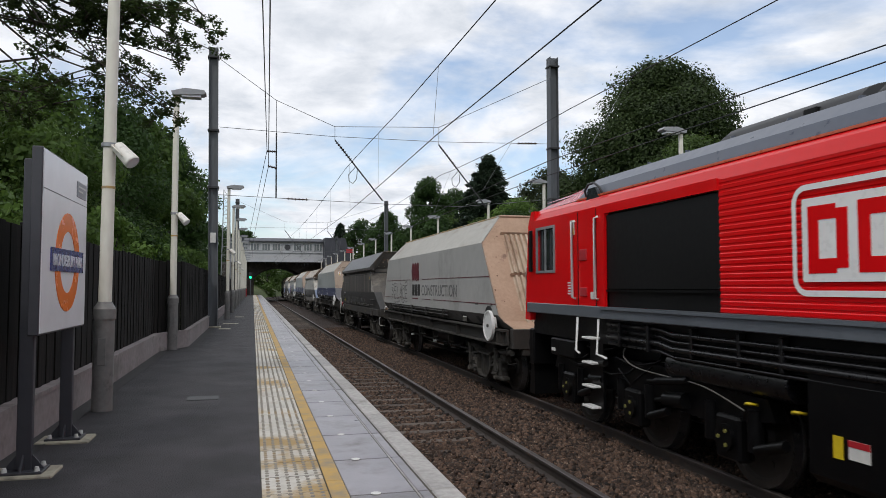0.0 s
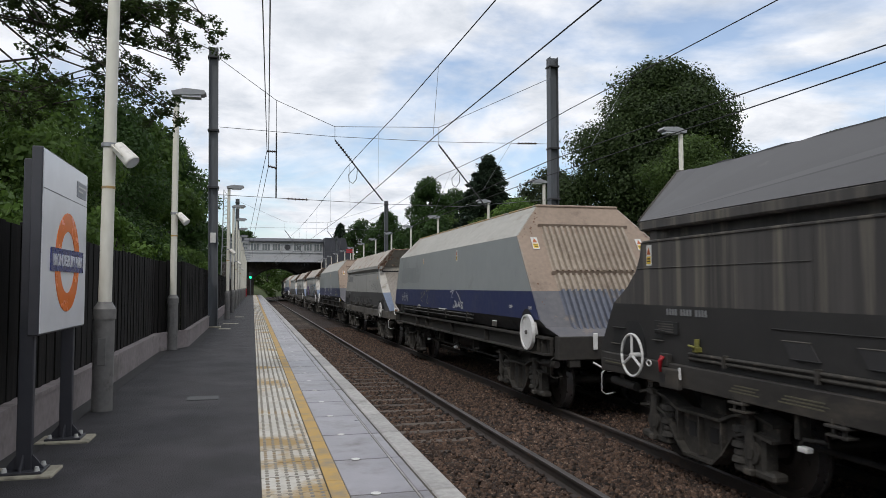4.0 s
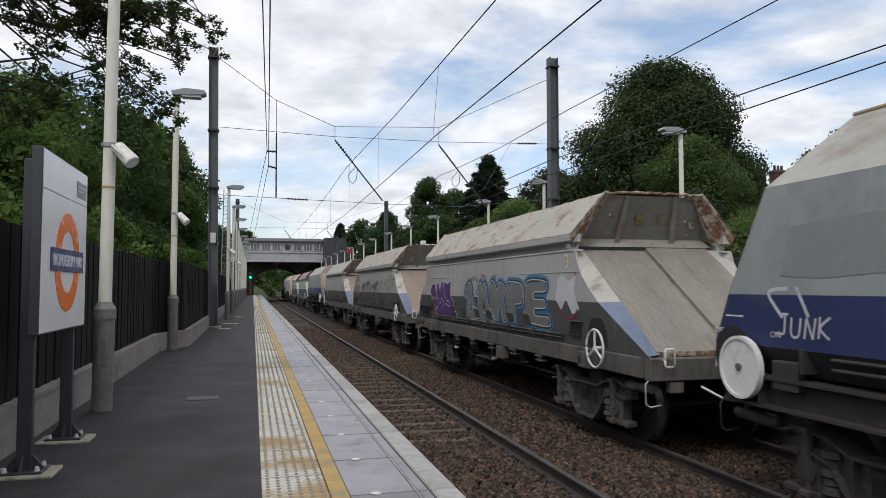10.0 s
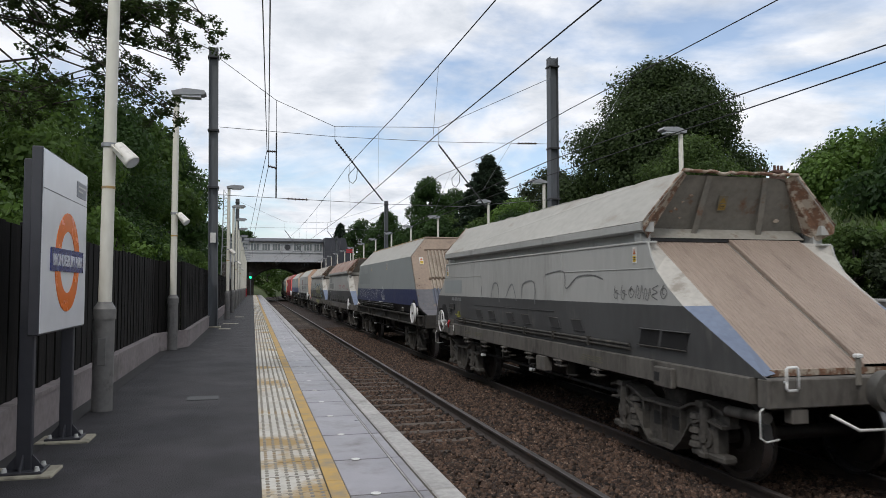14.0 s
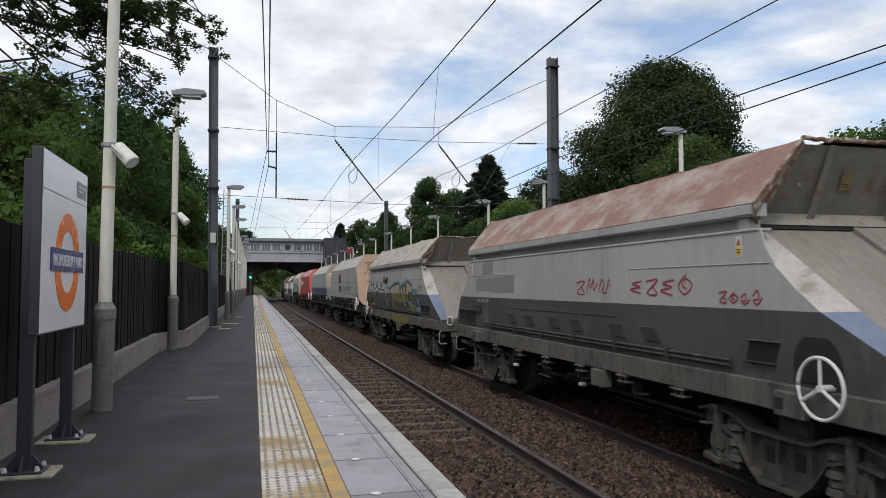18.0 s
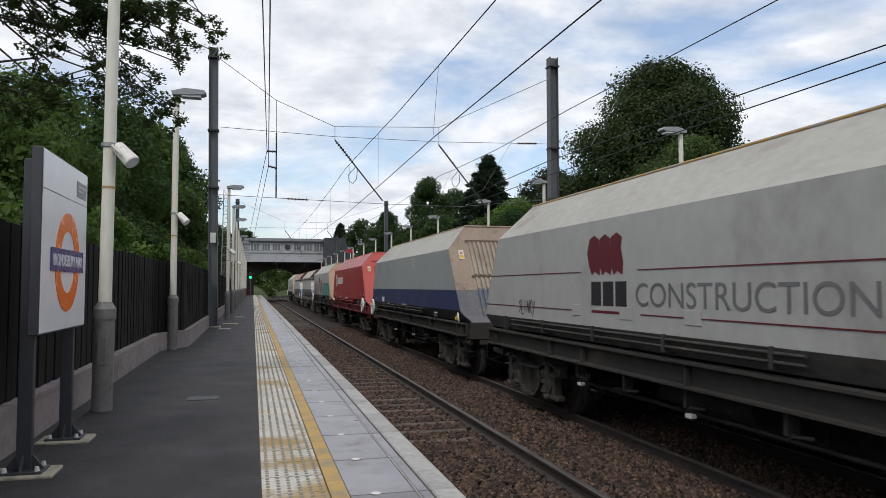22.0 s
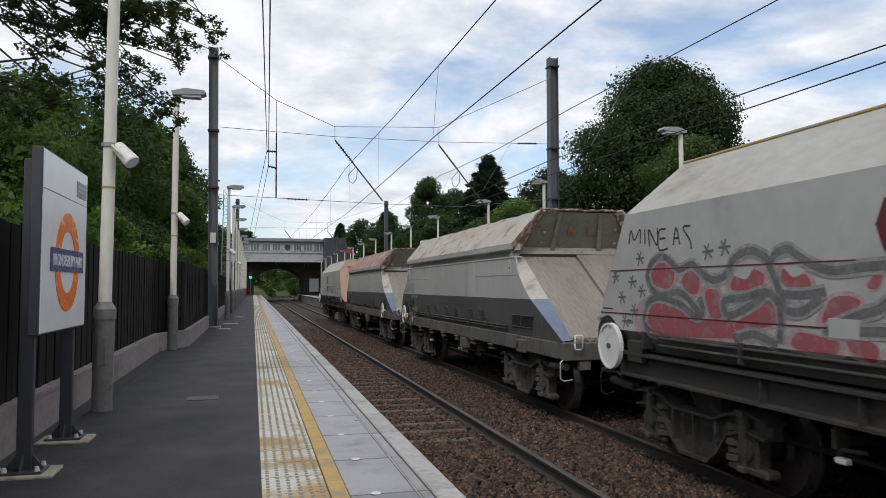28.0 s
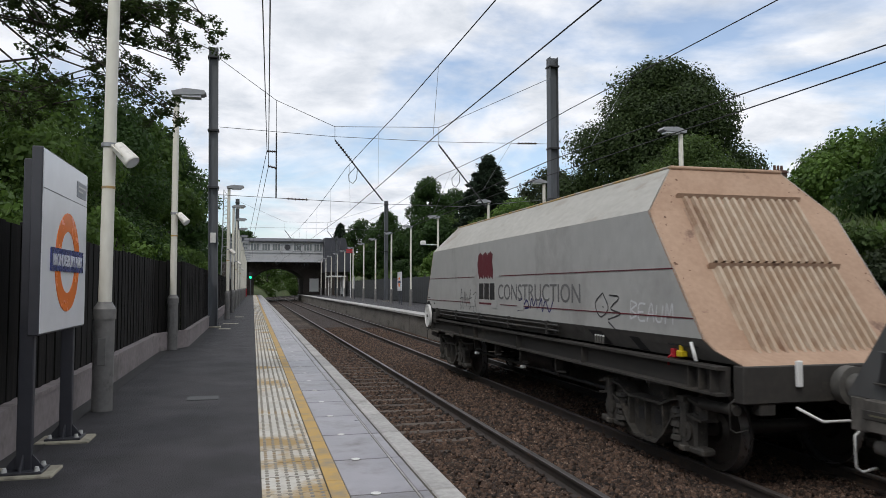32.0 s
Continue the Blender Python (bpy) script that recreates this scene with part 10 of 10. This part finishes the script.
REDS += [[(10.15, 2.02), (10.12, 2.15), (9.94, 2.12), (9.83, 2.21), (9.69, 2.16), (9.75, 2.05)],
    [(9.46, 2.05), (9.43, 2.21), (9.31, 2.13), (9.16, 2.16), (9.1, 2.05), (9.21, 2.01)],
    [(8.99, 1.76), (8.9, 1.94), (8.73, 1.98), (8.59, 1.94), (8.65, 1.86), (8.82, 1.79)],
    [(8.19, 2.13), (8.12, 2.22), (7.98, 2.23), (7.9, 2.15), (7.99, 2.1), (8.11, 2.02)],
    [(9.33, 1.53), (9.27, 1.66), (9.0, 1.64), (8.82, 1.62), (8.87, 1.51)]]
REDS += [[(8.74, 1.66), (8.54, 1.65), (8.43, 1.59), (8.47, 1.48), (8.66, 1.52)],
    [(7.93, 1.73), (7.85, 1.76), (7.86, 1.66), (7.92, 1.65)],
    [(8.52, 2.05), (8.44, 2.15), (8.37, 2.13), (8.43, 2.04)],
    [(7.86, 2.12), (7.55, 2.17), (7.55, 2.03), (7.73, 2.05)]]
REDS = [rounded_off(p) for p in REDS]


def swell(poly, k):
    cx, cz = sum(p[0] for p in poly) / len(poly), sum(p[1] for p in poly) / len(poly)
    return [(cx + (a - cx) * k, cz + (b - cz) * k) for a, b in poly]


fill(W[14], ONE, [swell(p, 1.35) for p in REDS], SPRAY_MIST, a_side_x, lift=-0.002, label="pale pink overspray")
fill(W[14], ONE, REDS, SPRAY_ROSE, a_side_x, label="blurred rose red graffiti")
OUTL = [[(11.68, 2.05), (11.73, 2.21), (11.56, 2.37), (11.34, 2.38), (11.16, 2.28), (11.05, 2.24), (10.83, 2.29), (10.66, 2.2), (10.46, 2.12), (10.24, 2.17), (10.11, 2.32), (9.88, 2.39), (9.66, 2.32), (9.61, 2.24)],
    [(9.61, 2.24), (9.53, 2.34), (9.37, 2.38), (9.25, 2.32), (9.07, 2.23), (8.85, 2.18), (8.56, 2.2), (8.33, 2.21)],
    [(11.68, 2.05), (11.45, 1.95), (11.06, 1.99), (10.77, 1.83), (10.64, 1.73)]]
OUTL += [[(11.84, 1.64), (11.74, 1.85), (11.49, 1.93), (11.06, 1.86), (10.78, 1.74), (10.64, 1.8), (10.7, 1.94)],
    [(11.84, 1.64), (11.67, 1.51), (11.3, 1.49)],
    [(10.25, 1.76), (10.28, 1.91), (9.95, 1.95), (9.67, 2.0), (9.51, 1.92), (9.47, 1.74), (9.5, 1.55)],
    [(10.25, 1.76), (10.07, 1.8), (9.78, 1.92), (9.67, 2.0)],
    [(9.61, 2.24), (9.53, 2.11), (9.46, 2.0), (9.21, 1.98), (8.94, 2.01)],
    [(9.46, 2.0), (9.41, 1.86), (9.22, 1.84), (8.99, 1.96)]]
OUTL += [[(8.33, 2.21), (8.26, 2.1), (8.3, 1.97), (8.42, 1.88), (8.61, 1.83), (8.86, 1.73), (8.91, 1.69), (8.5, 1.71), (8.13, 1.74), (7.87, 1.82), (7.71, 1.91)],
    [(8.26, 2.16), (8.15, 2.23), (8.01, 2.27), (7.88, 2.2), (7.86, 2.08), (7.9, 1.9), (8.13, 1.84), (8.25, 1.87), (8.26, 2.02)],
    [(8.17, 1.71), (8.14, 1.61), (8.16, 1.48)],
    [(10.14, 1.54), (9.84, 1.61), (9.53, 1.53)]]
spray(W[14], ONE, OUTL, 0.135, SMOKE_PALE, a_side_x, label="smoky grey edge", lift=0.0015)
spray(W[14], ONE, OUTL, 0.075, SMOKE, a_side_x, label="smoky black outlines", lift=0.003)
RV = (7.2, 5.75, 1.45, 2.42)
VB = [[(0.02, 0.95), (0.12, 1.0), (0.35, 0.55), (0.5, 0.95), (0.75, 1.05), (0.95, 0.85), (0.9, 0.5), (0.6, 0.2), (0.4, -0.05), (0.2, 0.2), (0.08, 0.6)]]
fill(W[14], RV, VB, SPRAY_ROSE, a_side_x, lift=0.001, label="red graffiti letter")
spray(W[14], RV, [VB[0] + [VB[0][0]]], 0.11, SMOKE, a_side_x, label="smoky black outline", lift=0.004)
fill(W[14], (5.7, 4.75, 1.50, 2.30), [[(0.0, 0.0), (0.3, 0.7), (0.6, 1.0), (1.0, 0.9), (0.9, 0.1), (0.5, -0.05)]], SPRAY_GREEN, a_side_x, lift=0.001, label="green sprayed patch")
TB = (4.9, 0.75, 1.50, 2.26)
TL = [[(0.0, 0.05), (0.03, 0.95), (0.18, 0.95), (0.26, 0.6), (0.24, 0.3), (0.30, 0.05), (0.18, 0.0)], [(0.32, 0.05), (0.34, 0.9), (0.50, 1.0), (0.56, 0.5), (0.58, 0.02)], [(0.62, 0.1), (0.60, 0.7), (0.72, 0.95), (0.84, 0.75), (0.86, 0.15), (0.74, 0.0)]]
fill(W[14], TB, [[(-0.04, 0.1), (0.2, 1.0), (0.45, 1.05), (0.75, 1.0), (0.98, 0.7), (0.97, 0.05), (0.5, -0.02)]], SPRAY_GREEN, a_side_x, lift=0.0005, label="green sprayed ground")
fill(W[14], TB, TL, SPRAY_TEAL, a_side_x, lift=0.003, label="pale blue sprayed letters")
spray(W[14], TB, [p + [p[0]] for p in TL] + [[(0.08, 0.1), (0.10, 0.7)]], 0.05, SPRAY_BLACK, a_side_x, label="black outline", lift=0.005)

spray(W[5], (11.84, 11.20, 1.90, 2.08), tag("712", 8), 0.022, SPRAY_WHITE, b_side_x, label="thin white number tag")
spray(W[11], (11.15, 10.38, 1.60, 1.84), tag("SLINKY", 9), 0.026, SPRAY_BLACK, a_side_x, label="black tag")
# sixteenth and seventeenth wagons: painted-over patches and a thin scrawl
OVERPAINT = mat("overpainted_grey", (0.30, 0.30, 0.292), (0.26, 0.26, 0.253), s1=1.4, s2=10, rough=0.6)
for k in (15, 16, 6, 10):
    fill(W[k], (12.1, 10.5, 1.88, 2.16), [[(0, 0), (0.5, 0.06), (1, 0), (0.96, 0.6), (1, 1), (0.4, 0.94), (0.05, 1)]], OVERPAINT, b_side_x, name="painted_patch", label="darker painted-over patch")
    fill(W[k], (11.9, 11.2, 2.17, 2.40), [[(0, 0), (0.5, 0.06), (1, 0), (0.96, 0.6), (1, 1), (0.4, 0.94), (0.05, 1)]], OVERPAINT, b_side_x, name="painted_patch", label="darker painted-over patch")
spray(W[16], (5.45, 4.85, 1.90, 2.08), [[(0.0, 0.0), (0.05, 0.7), (0.3, 1.0), (0.55, 0.85)], [(0.85, 1.0), (0.9, 0.5), (0.8, 0.1)]], 0.022, SPRAY_GREY, b_side_x, label="broken grey arc")
spray(W[16], (7.3, 6.1, 1.88, 2.18), [[(0.25, 0.1), (0.3, 0.3)], [(0.55, 0.3), (0.7, 0.28)], [(0.9, 0.9), (0.95, 0.4)]], 0.014, SPRAY_GREY, b_side_x, label="faint scratch")
RUSTPAINT = mat("faded_brown_spray", (0.100, 0.074, 0.062), (0.080, 0.066, 0.060), (0.078, 0.076, 0.075), s1=2.2, s2=12, rough=0.7, cpos=(0.46, 0.62))
fill(W[16], (7.4, 4.5, 1.36, 1.83), [[(0.0, 0.95), (0.2, 1.0), (0.24, 0.5), (0.12, 0.2), (0.04, 0.5)], [(0.3, 0.9), (0.46, 0.95), (0.5, 0.4), (0.42, 0.0), (0.34, 0.3)], [(0.56, 0.95), (0.74, 0.9), (0.7, 0.1), (0.6, 0.0)], [(0.8, 0.85), (1.0, 0.9), (0.95, 0.2), (0.84, 0.05)]], RUSTPAINT, b_side_x, label="faded brown graffiti letters")
GREY_PATCH = mat("painted_over_grey", (0.245, 0.25, 0.245), (0.215, 0.22, 0.215), s1=1.2, s2=9, rough=0.6)
fill(W[9], (11.0, 8.67, 1.93, 2.25), [[(0.0, 0.1), (0.0, 0.6), (0.06, 0.98), (0.3, 0.9), (1.0, 1.0), (1.0, 0.05), (0.6, 0.0), (0.3, 0.12)]], GREY_PATCH, b_side_x, name="painted_patch", label="darker painted-over patch")
fill(W[9], (10.62, 9.9, 2.285, 2.56), [[(0.0, 0.0), (0.15, 0.9), (1.0, 1.0), (1.0, 0.0)]], GREY_PATCH, b_side_x, name="painted_patch", label="darker painted-over patch")
fill(W[6], (11.1, 9.85, 2.29, 2.57), [[(0.0, 0.0), (0.1, 0.9), (0.7, 1.0), (0.75, 0.3), (1.0, 0.1)]], GREY_PATCH, b_side_x, name="painted_patch", label="darker painted-over patch")
fill(W[3], (11.3, 9.4, 2.285, 2.52), [[(0.0, 0.0), (0.2, 0.5), (0.3, 0.55), (0.34, 1.0), (1.0, 0.95), (1.0, 0.0)]], GREY_PATCH, b_side_x, name="painted_patch", label="darker painted-over patch")
spray(W[3], (11.6, 10.7, 1.95, 2.18), [[(0.0, 0.5), (0.35, 0.8), (0.3, 0.2)], [(0.5, 0.1), (0.6, 0.9), (0.8, 0.7), (0.75, 0.2)], [(0.95, 0.9), (1.0, 0.1)]], 0.024, SPRAY_SILVER, b_side_x, label="faint grey tag")
spray(W[3], (9.5, 8.3, 1.95, 2.15), scrawl(4, 91), 0.016, SPRAY_SILVER, b_side_x, label="faint scratched letters")
spray(W[3], (3.95, 2.35, 1.92, 2.18), [[(0.02, 1.0), (0.05, 0.0)], [(0.16, 0.95), (0.04, 0.5), (0.2, 0.05)], [(0.24, 0.0), (0.28, 0.95), (0.4, 0.85), (0.38, 0.6), (0.28, 0.5), (0.44, 0.0)], [(0.52, 0.0), (0.55, 0.95)], [(0.65, 0.0), (0.67, 0.95)], [(0.82, 0.95), (0.67, 0.5), (0.88, 0.0)], [(0.9, 0.1), (1.0, 0.9)]], 0.020, SPRAY_GREY, b_side_x, label="thin grey scrawl")

# last wagon: small tags
spray(W[17], (9.8, 8.45, 1.52, 2.0), scrawl(4, 101), 0.02, SPRAY_GREY, a_side_x, label="thin grey outline tag")
spray(W[17], (6.0, 4.4, 1.60, 1.88), [[(0.15, 0.9), (0.0, 0.6), (0.15, 0.4), (0.0, 0.1)], [(0.2, 0.5), (0.28, 0.8), (0.34, 0.4), (0.22, 0.3)], [(0.38, 0.3), (0.42, 0.9), (0.48, 0.5), (0.55, 0.9), (0.58, 0.3)], [(0.62, 0.4), (0.7, 0.9), (0.72, 0.2), (0.8, 0.8), (0.9, 0.2), (1.0, 0.9)]], 0.03, mat("spray_dark_blue", (0.035, 0.035, 0.15), rough=0.5), a_side_x, label="dark blue tag")
spray(W[17], (2.95, 2.2, 1.42, 2.0), [[(0.3, 0.95), (0.0, 0.7), (0.2, 0.4), (0.5, 0.6), (0.3, 0.95)], [(0.55, 0.9), (0.9, 0.85), (0.6, 0.6), (0.95, 0.5), (0.5, 0.35)], [(0.5, 0.3), (0.85, 0.1)], [(0.3, 0.65), (0.32, 0.6)]], 0.022, SPRAY_BLACK, a_side_x, label="thin black doodle")
spray(W[17], (2.0, 1.0, 1.64, 1.86), tag("BEAUM", 104), 0.024, SPRAY_WHITE, a_side_x, label="white tag")

# brake markings round the rear handwheels
for k in (4, 12, 14, 17):
    c = STICK_W if k in (4, 12) else BLACKPAINT
    lettering(W[k], "OFF", 13.06, 1.60, 0.055, 0.17, c, label="small painted word")
    lettering(W[k], "ON", 12.24, 1.60, 0.055, 0.13, c, label="small painted word")
    part("rear_lever", Geo().tube([(-1.30, 13.02, 1.40), (-1.31, 13.06, 1.24)], 0.022), WHITE, W[k], "white lever")
    part("name_plate", Geo().box(-1.3245, -1.3205, 12.62, 12.88, 1.765, 1.78), c, W[k])
    lab = part("label_holder", Geo().cbox(-1.35, -1.26, 11.88, 12.20, 1.14, 1.40, 0.01), SOLE, W[k], "steel label holder")
    if k == 12:
        part("label_card", Geo().box(-1.354, -1.351, 11.97, 12.06, 1.20, 1.33), mat("green_card", (0.05, 0.34, 0.08), rough=0.5), lab, "green label card")
        part("notice", Geo().box(-1.3285, -1.3205, 10.36, 10.80, 1.53, 1.70), STICK_W, W[k], "white notice plate")

# ---------------------------------------------------------------- pieces: paving, sleepers, ballast, fence boards


def paving():
    pv = thing("platform_paving", "grey paving slabs, tactile tiles and coping along the platform edge", "paving", kind="structure")
    slab = Geo().cbox(0.568, 0.956, 0.009, 0.891, -0.05, 0.0, 0.003).mesh("paving_slab", SLAB)
    strip = Geo().cbox(0.974, 1.038, 0.009, 0.891, -0.05, 0.0, 0.004).mesh("paving_strip", SLAB)
    cope = Geo().cbox(1.050, 1.22, 0.007, 0.893, -0.13, 0.004, 0.012).mesh("coping_stone", COPING)
    cap = Geo().cyl((0, 0, 0.0), (0, 0, 0.003), 0.030, n=14).mesh("lifting_cap", WHITE_CAP)
    for i in range(134):
        y = -4.6 + 0.9 * i
        for nm, me in (("paving_slab", slab), ("paving_strip", strip), ("coping_stone", cope)):
            o = part(nm, me, None, pv)
            o.location = (0, y, rng.uniform(-0.0015, 0.0015))
        if i < 60:
            c = part("lifting_cap", cap, None, pv)
            c.location = (0.72, y + 0.90, 0.002)
    g = Geo()
    tile = Geo().cbox(0.068, 0.452, 0.010, 0.390, -0.05, 0.0, 0.003)
    for a in range(6):
        for b in range(6):
            x, y = 0.068 + 0.036 + a * 0.0624, 0.040 + b * 0.064
            vs = []
            for z, r in ((0.0, 0.018), (0.005, 0.013)):
                for k in range(6):
                    an = math.pi * k / 3
                    vs.append((x + r * 0.8 * math.cos(an), y + r * 1.2 * math.sin(an), z))
            tile.add(vs, [(k, (k + 1) % 6, 6 + (k + 1) % 6, 6 + k) for k in range(6)] + [tuple(range(6, 12))], 1)
    tm = tile.mesh("tactile_tile", TACTILE, BLISTER)
    flat_tile = Geo().cbox(0.068, 0.452, 0.010, 0.390, -0.05, 0.0, 0.003).mesh("tactile_tile_far", TACTILE)
    for i in range(300):
        o = part("tactile_tile", tm if i < 130 else flat_tile, None, pv)
        o.location = (0, -1.06 + 0.4 * i, rng.uniform(-0.001, 0.001))
    g = Geo()
    for i in range(100):
        y = -5 + i * 1.22
        g.box(0.460, 0.562, y, y + 1.216, -0.045, 0.0015)
    part("yellow_line", g, YELLOW, pv, "worn yellow safety line")
    part("white_line", Geo().box(0.960, 0.970, -5, 115, -0.04, 0.001), COPING, pv)


paving()


def sleepers():
    sl = thing("sleepers", "concrete sleepers of both tracks, half sunk in the ballast", "sleepers", kind="structure")
    base = Geo().prism([(-0.13, -0.22), (0.13, -0.22), (0.10, 0.0), (-0.10, 0.0)], 0, -1.25, 1.25).mesh("sleeper", SLEEPER)
    clip = Geo().cbox(-0.14, -0.07, -0.06, 0.06, 0.0, 0.04, 0.01).cbox(0.07, 0.14, -0.06, 0.06, 0.0, 0.04, 0.01).mesh("rail_clip", RAILRUST)
    for c in (NEAR_C, FAR_C):
        for i in range(150):
            o = part("sleeper", base, None, sl)
            o.location = (c + rng.uniform(-0.01, 0.01), -4 + i * 0.66, RAIL_Z - 0.165 + rng.uniform(-0.012, 0.002) - (0.055 * min(max((10.5 - (-4 + i * 0.66)) / 4, 0), 1) if c == NEAR_C else 0.03))
            if i < 60:
                for r in (-0.7525, 0.7525):
                    if c == NEAR_C and r < 0:
                        continue
                    k = part("rail_clip", clip, None, sl)
                    k.location = (c + r, -4 + i * 0.66, RAIL_Z - 0.153)


sleepers()


def ballast_stones():
    """Loose stones, thick near the platform end and thinning with distance; one mesh of many small rough blocks."""
    n = 92000
    y = 3.4 + (rng.uniform(0, 1, n) ** 1.7) * 36
    x = rng.uniform(1.95, 7.2, n)
    z = np.interp(x, [1.7, 3.2, 3.5, 3.9, 4.6, 4.95, 5.2, 6.7, 7.0], [-1.02, -1.015, -0.98, -0.95, -0.945, -0.965, -0.985, -0.985, -0.97]) + rng.uniform(-0.005, 0.030, n) + np.where(x < 3.5, 0.025 * np.clip((11 - y) / 4, 0, 1), 0)
    on_rail = np.zeros(n, bool)
    for r in (NEAR_C - 0.7525, NEAR_C + 0.7525, FAR_C - 0.7525, FAR_C + 0.7525):
        on_rail |= np.abs(x - r) < 0.085
    keep = ~on_rail
    for c in (NEAR_C, FAR_C):
        fy = ((y + 4) / 0.66) % 1.0
        ons = (np.abs(x - c) < 1.25) & ((fy < 0.16) | (fy > 0.84))
        keep &= ~(ons & (rng.uniform(0, 1, n) < np.clip((y - 6.5) / 5, 0.0, 0.9)))
    x, y, z = x[keep], y[keep], z[keep]
    n = len(x)
    cube = np.array([(-1, -1, -1), (1, -1, -1), (1, 1, -1), (-1, 1, -1), (-0.7, -0.8, 1), (0.8, -0.6, 1), (0.6, 0.8, 1), (-0.8, 0.6, 1)], dtype=np.float32)
    faces = np.array([(4, 5, 6, 7), (0, 1, 5, 4), (1, 2, 6, 5), (2, 3, 7, 6), (3, 0, 4, 7)], dtype=np.int32)
    size = rng.uniform(0.011, 0.026, n)
    jit = cube[None] * (1 + rng.uniform(-0.35, 0.35, (n, 8, 3)))
    a, b = rng.uniform(0, 2 * math.pi, n), rng.uniform(-0.7, 0.7, n)
    ca, sa, cb, sb = np.cos(a), np.sin(a), np.cos(b), np.sin(b)
    p = jit * (size[:, None, None] * np.array([1.25, 1.0, 0.75]))
    q = np.stack([p[..., 0] * cb[:, None] + p[..., 2] * sb[:, None], p[..., 1], -p[..., 0] * sb[:, None] + p[..., 2] * cb[:, None]], -1)
    r = np.stack([q[..., 0] * ca[:, None] - q[..., 1] * sa[:, None], q[..., 0] * sa[:, None] + q[..., 1] * ca[:, None], q[..., 2]], -1)
    co = r + np.stack([x, y, z], -1)[:, None]
    me = bpy.data.meshes.new("ballast_stones")
    me.vertices.add(n * 8)
    me.vertices.foreach_set("co", co.astype(np.float32).ravel())
    f = (faces[None] + (np.arange(n) * 8)[:, None, None]).reshape(-1, 4)
    me.loops.add(f.size)
    me.loops.foreach_set("vertex_index", f.ravel().astype(np.int32))
    me.polygons.add(len(f))
    me.polygons.foreach_set("loop_start", np.arange(0, f.size, 4, dtype=np.int32))
    me.polygons.foreach_set("loop_total", np.full(len(f), 4, dtype=np.int32))
    me.update(calc_edges=True)
    me.materials.append(STONE)
    tagged(part("ballast_stones", me, None), "loose brown and grey ballast stones", "ballast", kind="stuff")


ballast_stones()


def back_fence():
    """Dark vertical boards behind the plinth, each a board of its own near by."""
    f = thing("timber_fence", "tall dark close-boarded timber fence behind the platform", "fence", kind="structure")
    line = [(-1.80, -8.0), (-1.80, 14.85), (-1.36, 15.95), (-1.36, 115.0)]
    boards = [Geo().cbox(-0.011, 0.011, -0.066, 0.066, 0.0, h, 0.003).mesh("fence_board", FENCE) for h in (1.70, 1.715, 1.69)]
    k = 0
    rest = Geo()
    for (xa, ya), (xb, yb) in zip(line, line[1:]):
        d = Vector((xb - xa, yb - ya, 0))
        n = int(d.length / 0.138)
        ang = -math.atan2(xb - xa, yb - ya)
        for i in range(n):
            p = Vector((xa, ya, 0.02)) + d * ((i + 0.5) / n)
            p.x += (0.004 if i % 2 else -0.004) + rng.uniform(-0.003, 0.003)
            if 2.0 < p.y < 42 and k < 300:
                o = part("fence_board", boards[int(rng.integers(0, 3))], None, f)
                o.matrix_local = Matrix.Translation(p) @ Matrix.Rotation(ang + rng.uniform(-0.02, 0.02), 4, "Z")
                k += 1
            else:
                rest.box(p.x - 0.011, p.x + 0.011, p.y - 0.066, p.y + 0.066, 0.02, 1.70 + rng.uniform(-0.01, 0.02))
    tagged(part("far_boards", rest, FENCE, f), kind="stuff")
    g = Geo()
    for (xa, ya), (xb, yb) in zip(line, line[1:]):
        for z in (0.5, 1.45):
            g.add([(xa - 0.08, ya, z), (xa - 0.03, ya, z), (xb - 0.03, yb, z), (xb - 0.08, yb, z), (xa - 0.08, ya, z + 0.09), (xa - 0.03, ya, z + 0.09), (xb - 0.03, yb, z + 0.09), (xb - 0.08, yb, z + 0.09)],
                  [(0, 1, 5, 4), (1, 2, 6, 5), (2, 3, 7, 6), (3, 0, 4, 7), (4, 5, 6, 7), (0, 3, 2, 1)])
    part("fence_rail", g, FENCE, f)


back_fence()


def motions():
    """The train runs towards the camera and past it; every wheelset turns."""
    times = [i * 0.5 for i in range(65)]

    def put(ob, y_head, length, front=True):
        rows = []
        for t in times:
            mid = y_head - run(t) + (length / 2 if front else -length / 2)
            px, py, a = along(FAR_C, mid)
            m = pose(px, py, RAIL_Z) @ Matrix.Rotation(-a, 4, "Z") @ Matrix.Translation((0, -length / 2 if front else length / 2, 0))
            rows.append((t, m))
        walk(ob, rows)
    put(LOCO, 11.92, 21.3, False)
    for w, y, ln in zip(W, HEAD0, LENS):
        put(w, y, ln)
    n = 420
    for ob in wheelsets:
        r = WHEEL_R * ob.scale.y
        rows = []
        for i in range(n + 1):
            t = 32.0 * i / n
            rows.append((t, Matrix.Translation(ob.location) @ Matrix.Rotation(-run(round(t * FPS) / FPS) / r * -1, 4, "X")))
        walk(ob, rows)


motions()
